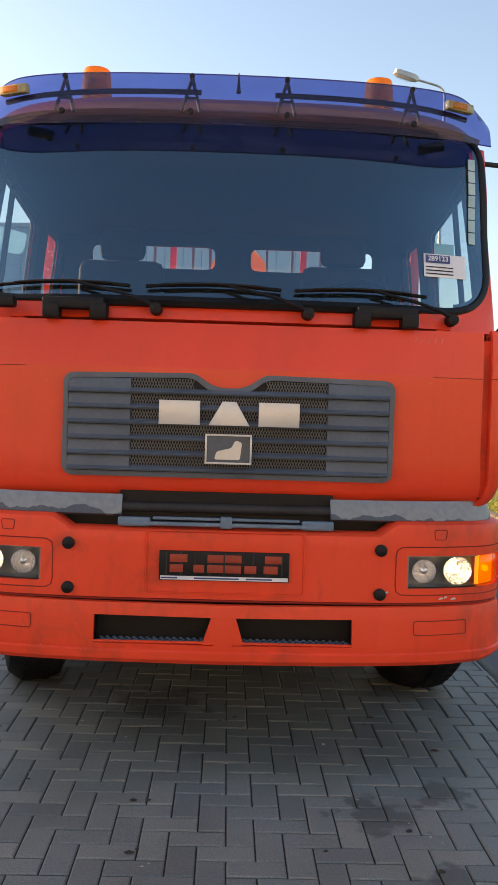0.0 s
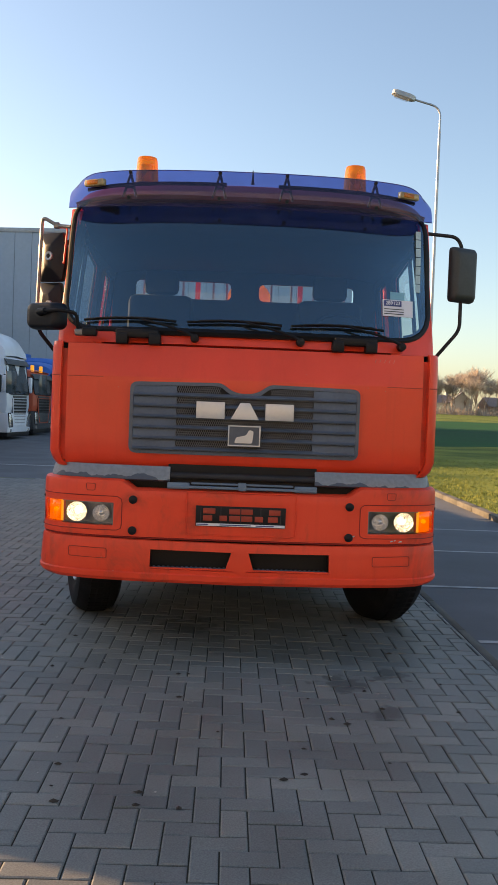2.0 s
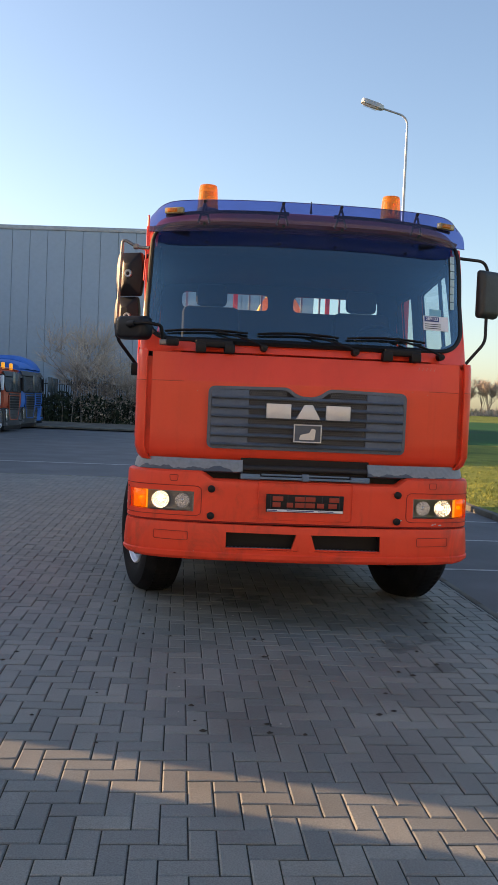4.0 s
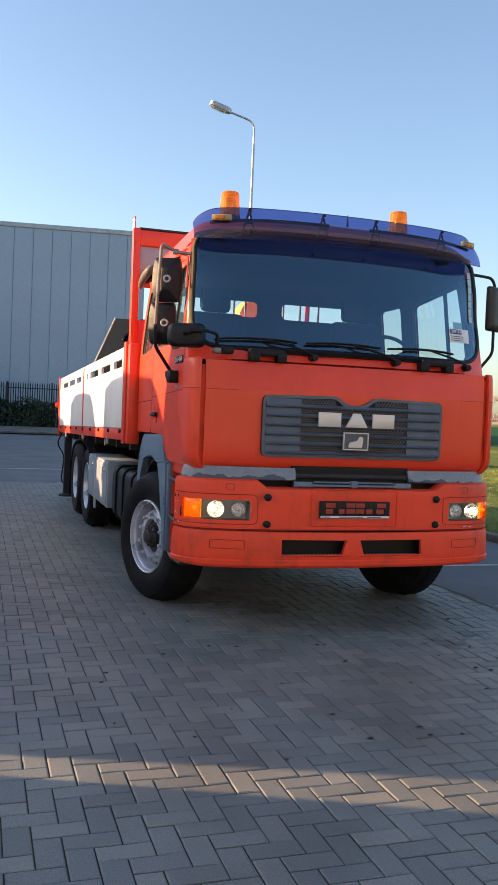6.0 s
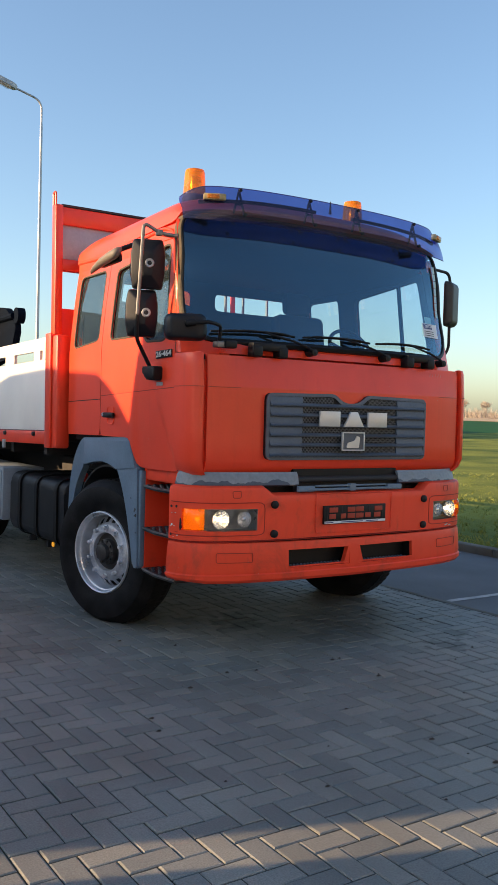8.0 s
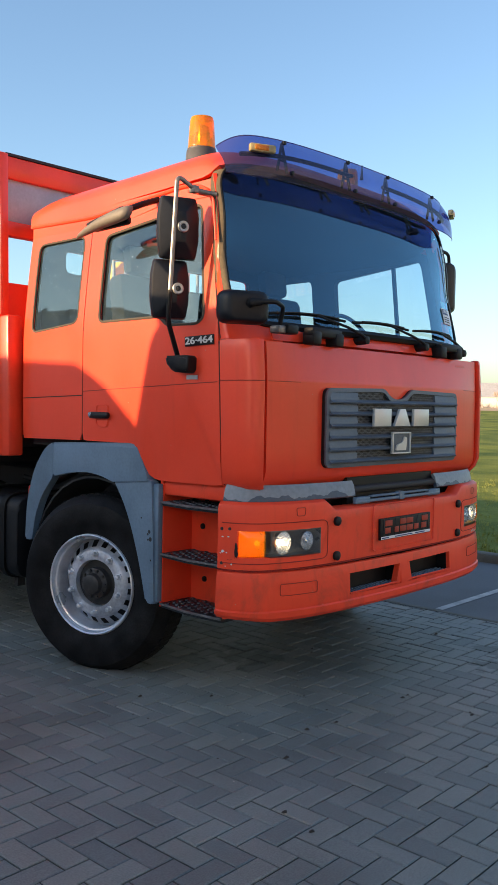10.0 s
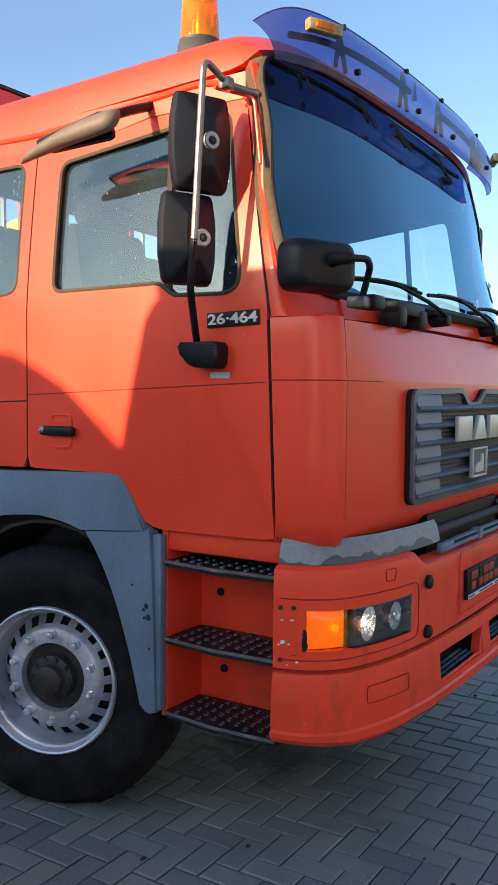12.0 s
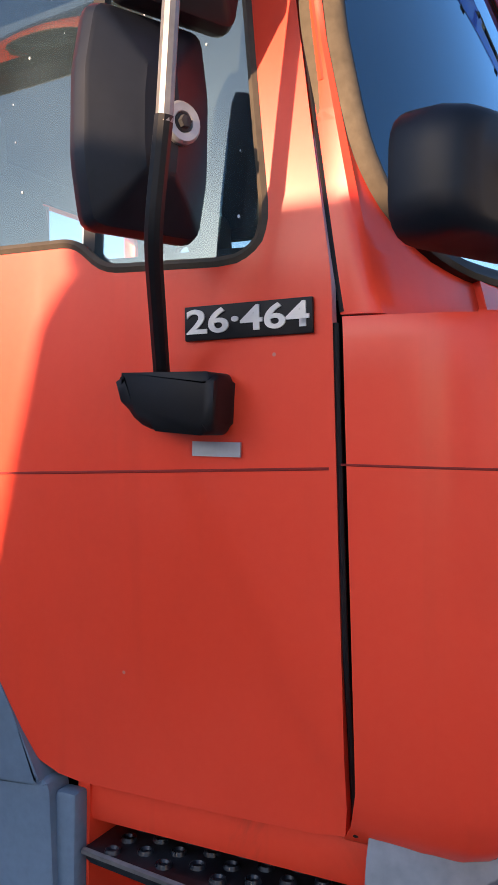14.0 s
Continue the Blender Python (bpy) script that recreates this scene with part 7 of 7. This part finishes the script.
def parked(x, y, turn, paint, roof, lower, label, beacons=False, tall=0.0, cargo=None, H=2.95, L=2.15, mirrors=True, lean=(0.033, 1.8), load=3.95, plain=False):
    """A tractor unit: local +x is forward, the front bumper at x = 0."""
    t = thing("parked_lorry", label, "lorry", pose(x, y, rise(x, y), 0, 0, turn), "parked lorries")
    sec = rounded([(-L, 1.05), (-0.06, 1.05), (0.0, 1.3), (-0.02, 1.75), (-0.2, H), (-L, H)], [0.02, 0.06, 0.1, 0.1, 0.15, 0.02])
    bm = bmesh.new()
    loops = []
    for yy, f in ((-1.25, 0.93), (-1.22, 0.98), (-1.1, 1.0), (0, 1.015), (1.1, 1.0), (1.22, 0.98), (1.25, 0.93)):
        loops.append([bm.verts.new((-L + (px + L) * f, yy * (1 - lean[0] * max(0, pz - lean[1])), pz)) for px, pz in sec])
    for a, b in zip(loops, loops[1:]):
        for k in range(len(a)):
            bm.faces.new((a[k], a[(k + 1) % len(a)], b[(k + 1) % len(a)], b[k]))
    bm.faces.new(loops[0])
    bm.faces.new(loops[-1])
    part("cab", bm, paint, t)
    rows = []
    for k in range(8 if plain else 13):
        f = k / (7 if plain else 12)
        if plain:
            px = -0.2 - (L - 0.2) * f
            pz = H + (0.62 + tall) * math.sin(min(1, f * 1.6) * math.pi / 2)
        else:
            px = -0.17 - (L - 0.17) * f ** 1.5
            pz = H + (0.62 + tall) * math.sin(min(1, 1.45 * f) * math.pi / 2) ** 0.8
        w = 1.22 * (1 - lean[0] * max(0, H - lean[1])) - 0.08 * f
        rows.append([(px, -w, H - 0.05), (px, -w * 0.98, H + (pz - H) * 0.75), (px, -w * 0.8, pz), (px, 0, pz + 0.04), (px, w * 0.8, pz), (px, w * 0.98, H + (pz - H) * 0.75), (px, w, H - 0.05)])
    bm = sheet(rows)
    part("roof_fairing", bm, roof, t)
    part("fairing_back", prism([(-1.09, H - 0.05), (-1.07, H + 0.45 + tall * 0.7), (-0.87, H + 0.6 + tall), (0.87, H + 0.6 + tall), (1.07, H + 0.45 + tall * 0.7), (1.09, H - 0.05)], -L + 0.01, -L + 0.05, "x"), roof, t)

    def front_x(yy, z):
        """The face of the cab: steep below the screen, raked above it, drawn back at the corners."""
        lean_back = 0.14 * max(0.0, z - 1.72) + 0.1 * max(0.0, 1.15 - z) ** 2
        return 0.016 - lean_back - 0.05 * (abs(yy) / 1.2) ** 4

    top = 2.68 if plain else H - 0.3
    screen_line = resample(rounded([(-1.13, 1.78), (1.13, 1.78), (1.1, top), (-1.1, top)], [0.16, 0.16, 0.07, 0.07]), 48)
    bm = bmesh.new()
    hub = bm.verts.new((front_x(0, 2.2) + 0.014, 0, 2.2))
    mid_loop = [bm.verts.new((front_x(p.x * 0.6, 2.2 + (p.y - 2.2) * 0.6) + 0.014, p.x * 0.6, 2.2 + (p.y - 2.2) * 0.6)) for p in screen_line]
    rim_loop = [bm.verts.new((front_x(p.x, p.y) + 0.014, p.x, p.y)) for p in screen_line]
    for k in range(48):
        bm.faces.new((hub, mid_loop[k], mid_loop[(k + 1) % 48]))
        bm.faces.new((mid_loop[k], rim_loop[k], rim_loop[(k + 1) % 48], mid_loop[(k + 1) % 48]))
    glass = part("windscreen", bm, M_PSCREEN, t)
    part("screen_rubber", tube([(front_x(p.x, p.y) + 0.014, p.x, p.y) for p in screen_line + screen_line[:1]], 0.022, 6), M_BLACK, glass)
    for yy in (-0.55, 0.45):
        part("wiper", tube([(front_x(yy, 1.8) + 0.04, yy, 1.8), (front_x(yy, 1.9) + 0.035, yy + 0.3, 1.9), (front_x(yy, 1.9) + 0.035, yy + 0.6, 1.86)], 0.014, 5), M_BLACK, glass)
    if plain:
        part("visor", box(-0.22, 0.1, -1.18, 1.18, 2.66, 2.84, 0.04), lower, t)
    else:
        part("visor", sheet([[(front_x(yy, z) + o, yy, z) for yy in (-1.2, -1.1, -0.8, -0.4, 0, 0.4, 0.8, 1.1, 1.2)] for z, o in ((top - 0.02, 0.13), (top + 0.06, 0.12), (top + 0.2, 0.04))], 0.03), M_PGREY, t)
    # tapering grille with a painted frame, and curved lamps low in the corners
    outline = rounded([(-0.52, 0.55), (0.52, 0.55), (0.74, 1.1), (0.76, 1.62), (-0.76, 1.62), (-0.74, 1.1)], 0.06)
    grille = part("grille", prism(outline, -0.03, 0.035, "x", bevel=0.008), M_BLACK, t)
    part("grille_frame", tube([(0.035, yy, z) for yy, z in outline + outline[:1]], 0.022, 6), paint, grille)
    for k in range(8):
        z = 0.64 + k * 0.122
        w = 0.5 + 0.2 * min(1.0, (z - 0.55) / 0.55)
        part("grille_bar", box(0.033, 0.055, -w, w, z, z + 0.045, 0.008), M_ALU if paint is M_PWHITE else lower, grille)
    part("name_band", box(0.0, 0.042, -0.7, 0.7, 1.63, 1.72, 0.01), M_PGREY, t)
    part("bumper", box(-0.9, 0.04, -1.25, 1.25, 0.26, 1.06, 0.09), lower, t)
    part("skirt", box(-0.88, 0.0, -1.2, 1.2, 0.1, 0.3, 0.03), M_BLACK, t)
    part("step_panel", box(-1.25, -0.9, -1.24, 1.24, 0.35, 1.1, 0.03), lower, t)
    for s in (-1, 1):
        lamp = part("headlamp", prism(rounded([(s * 0.74, 0.52), (s * 1.14, 0.5), (s * 1.2, 1.02), (s * 1.02, 1.0), (s * 0.86, 0.84)], 0.06), 0.02, 0.06, "x", bevel=0.01), M_BOWL, t)
        part("lamp_recess", prism(rounded([(s * 0.72, 0.49), (s * 1.17, 0.47), (s * 1.225, 1.06), (s * 1.0, 1.04), (s * 0.83, 0.86)], 0.06), 0.01, 0.045, "x"), M_BLACK, lamp)
        part("fog_lamp", lathe([(0.035, 0.07), (0.05, 0.065), (0.052, 0.0)], 14, "x", at=(0, s * 0.95, 0.36)), M_BOWL, t)
        part("side_window", box(s * 1.222 - 0.012, s * 1.222 + 0.012, -1.25, -0.35, 1.82, 2.55, 0.01), M_PSCREEN, t)
        if mirrors:
            part("mirror_arm", tube([(-0.12, s * 1.2, 2.5), (-0.1, s * 1.42, 2.52)], 0.03, 6), M_BLACK, t)
            part("mirror", box(-0.15, 0.0, s * 1.4 - 0.08, s * 1.4 + 0.08, 1.85, 2.5, 0.05), M_BLACK if lower is not M_PWHITE else lower, t)
        for px in (-1.55, -4.6):
            w = part("wheel", lathe([(-0.15, 0.0), (-0.15, 0.3), (-0.16, 0.45), (-0.11, 0.51), (0.11, 0.51), (0.16, 0.45), (0.15, 0.3), (0.08, 0.26), (0.06, 0.0)], 32, "y"), M_RUBBER, t)
            w.location = (px, s * 1.08, 0.51)
        part("rail", box(-5.6, -2.1, s * 0.42 - 0.05, s * 0.42 + 0.05, 0.75, 1.0), M_CHASSIS, t)
        if beacons:
            part("beacon", lathe([(H + 0.0, 0.08), (H + 0.28, 0.08), (H + 0.3, 0.0)], 16, "z", at=(-0.35, s * 0.55, 0)), M_AMBERB, t)
    if cargo:
        part("cargo_box", box(-12.5, -2.6, -1.25, 1.25, 1.15, load, 0.04), cargo, t)
        part("cargo_sill", box(-12.5, -2.6, -1.26, 1.26, 1.05, 1.2, 0.01), M_CHASSIS, t)
        for px in (-9.0, -10.3, -11.6):
            for s in (-1, 1):
                w = part("wheel", lathe([(-0.15, 0.3), (-0.16, 0.45), (-0.11, 0.51), (0.11, 0.51), (0.16, 0.45), (0.15, 0.3), (0.08, 0.26), (0.06, 0.0)], 24, "y"), M_RUBBER, t)
                w.location = (px, s * 1.08, 0.51)
    return t


# the five that stand in view, placed and turned to fit the camera's view
# boxes added behind the first two cabs close gaps in the shade
parked(-8.55, 24.9, -7, M_PGREY, M_PWHITE, M_PGREY, "dark grey tractor unit with a pale roof fairing", tall=0.05, H=3.2, cargo=M_PWHITE)
parked(-8.5, 29.6, -7, M_PWHITE, M_PWHITE, M_PWHITE, "white tractor unit with a high roof", tall=0.35, H=3.25, cargo=M_PWHITE)
parked(-8.4, 33.6, -7, M_PORANGE, M_PORANGE, M_PGREY, "orange lorry with two amber beacons and a blue load", beacons=True, tall=-0.52, H=2.78, cargo=M_PBLUE)
parked(-8.3, 37.2, -7, M_PBLUE, M_PBLUE, M_PGREY, "blue lorry with a blue load", tall=-0.2, H=2.9, cargo=M_PBLUE)
parked(-8.6, 41.0, -7, M_PBLUE, M_PBLUE, M_PBLUE, "blue lorry with a tall blue cargo box", tall=0.1, cargo=M_PBLUE)
# the near end of the row, unseen, shaped to keep the low sun off the yard
# their white paint is chosen to bounce light onto the truck
for x, yc, front, roof, length, paint in ((-8.2, 20.6, 3.3, 0.0, 4.6, M_PWHITE), (-8.2, 17.0, 3.3, 0.0, 4.6, M_PWHITE), (-8.2, 13.2, 3.3, 0.0, 4.6, M_PWHITE), (-8.2, 9.33, 3.62, -0.2, 2.3, M_PWHITE), (-8.2, 5.62, 3.8, -0.22, 2.5, M_PWHITE), (-6.6, 2.135, 3.7, -0.25, 3.48, M_PWHITE), (-8.2, -1.126, 3.5, -0.2, 2.3, M_PWHITE)):
    parked(x, yc, 0, paint, paint, M_PWHITE, "unseen tractor unit added to cast shade, white to bounce light", tall=roof, H=front, L=length, mirrors=yc > 4, lean=(0.41, 2.93) if x > -7 else (0.033, 1.8), cargo=M_PGREY if 9 < yc < 10 else None, load=3.4, plain=True)


# ---- pavers in herringbone, the nearest as pieces of their own ----
U = 0.1075
def paver_points(cx, cy, lx, ly, lift, tip):
    hx, hy, g = lx / 2 - 0.003, ly / 2 - 0.003, 0.006
    low = [(cx + sx * hx, cy + sy * hy, -0.012) for sx, sy in ((-1, -1), (1, -1), (1, 1), (-1, 1))]
    mid = [(x, y, lift - 0.0035) for x, y, _ in low]
    top = [(cx + sx * (hx - g), cy + sy * (hy - g), lift + tip * sx) for sx, sy in ((-1, -1), (1, -1), (1, 1), (-1, 1))]
    return low + mid + top


PAVER_FACES = [(8, 9, 10, 11)] + [q for k in range(4) for q in ((k, (k + 1) % 4, 4 + (k + 1) % 4, 4 + k), (4 + k, 4 + (k + 1) % 4, 8 + (k + 1) % 4, 8 + k))]
rnd = random.Random(21)
pavement = thing("pavement", "grey concrete pavers laid in herringbone, stained with oil", "pavement", kind="structure")
shared = []
for lx, ly in ((2 * U, U), (U, 2 * U)):
    for k in range(3):
        me = bpy.data.meshes.new("paver")
        me.from_pydata(paver_points(0, 0, lx, ly, 0, (k - 1) * 0.0012), [], PAVER_FACES)
        me.materials.append(M_PAVE1)
        shared.append(me)
verts, faces, single = [], [], 0
OX, OY = -0.506, -2.92
for i in range(int((BR_X0 - OX) / U) - 1, int((BR_X1 - OX) / U) + 2):
    for j in range(int((BR_Y0 - OY) / U) - 1, int((BR_Y1 - OY) / U) + 1):
        k = (i + j) % 4
        if k == 0:
            cx, cy, lx, ly, kind = OX + (i + 1) * U, OY + (j + 0.5) * U, 2 * U, U, 0
        elif k == 2:
            cx, cy, lx, ly, kind = OX + (i + 0.5) * U, OY + (j + 1) * U, U, 2 * U, 1
        else:
            continue
        if not (BR_X0 < cx - lx / 2 + 0.02 and cx - lx / 2 < BR_X1 - 0.02 and BR_Y0 < cy < BR_Y1):
            continue
        if cx + lx / 2 > BR_X1:
            lx = BR_X1 - cx + lx / 2
            cx = BR_X1 - lx / 2
        lift, tip = rnd.uniform(-0.0022, 0.0016), rnd.uniform(-0.0015, 0.0015)
        if -2.9 < cx < 0.3 and -2.75 < cy < -0.75 and single < 300:
            o = new("paver", shared[kind * 3 + rnd.randrange(3)])
            o.parent = pavement
            o.location = (cx, cy, lift)
            single += 1
            continue
        b = len(verts)
        verts += paver_points(cx, cy, lx, ly, lift, tip)
        faces += [tuple(b + q for q in f) for f in PAVER_FACES]
me = bpy.data.meshes.new("paver_field")
me.from_pydata(verts, [], faces)
me.materials.append(M_PAVE)
o = new("paver_field", me)
o.parent = pavement
o["kind"] = "stuff"

# small dark leaves and crumbs lying about on the pavers
M_LEAF = mat("rotten_leaf", (0.03, 0.022, 0.014), 0.8, var=0.4, bump=0)
M_CRUMB = mat("pale_crumb", (0.4, 0.38, 0.33), 0.9, var=0.3, bump=0)
rnd = random.Random(64)
for material, count, label in ((M_LEAF, 46, "small dark rotten leaves on the pavers"), (M_CRUMB, 40, "small pale crumbs of grit on the pavers")):
    bm = bmesh.new()
    for k in range(count):
        x, y = rnd.uniform(-2.0, 1.6), rnd.uniform(-2.2, 0.8)
        r = rnd.uniform(0.008, 0.026) if material is M_LEAF else rnd.uniform(0.004, 0.01)
        a0 = rnd.uniform(0, 6.28)
        ringv = [bm.verts.new((x + r * math.cos(a0 + q * 1.047) * rnd.uniform(0.5, 1.2), y + r * 0.6 * math.sin(a0 + q * 1.047) * rnd.uniform(0.5, 1.2), 0.003)) for q in range(6)]
        top = bm.verts.new((x, y, 0.004 + r * 0.35))
        for q in range(6):
            bm.faces.new((ringv[q], ringv[(q + 1) % 6], top))
    tagged(part("ground_litter", bm, material), label, "litter", kind="stuff")
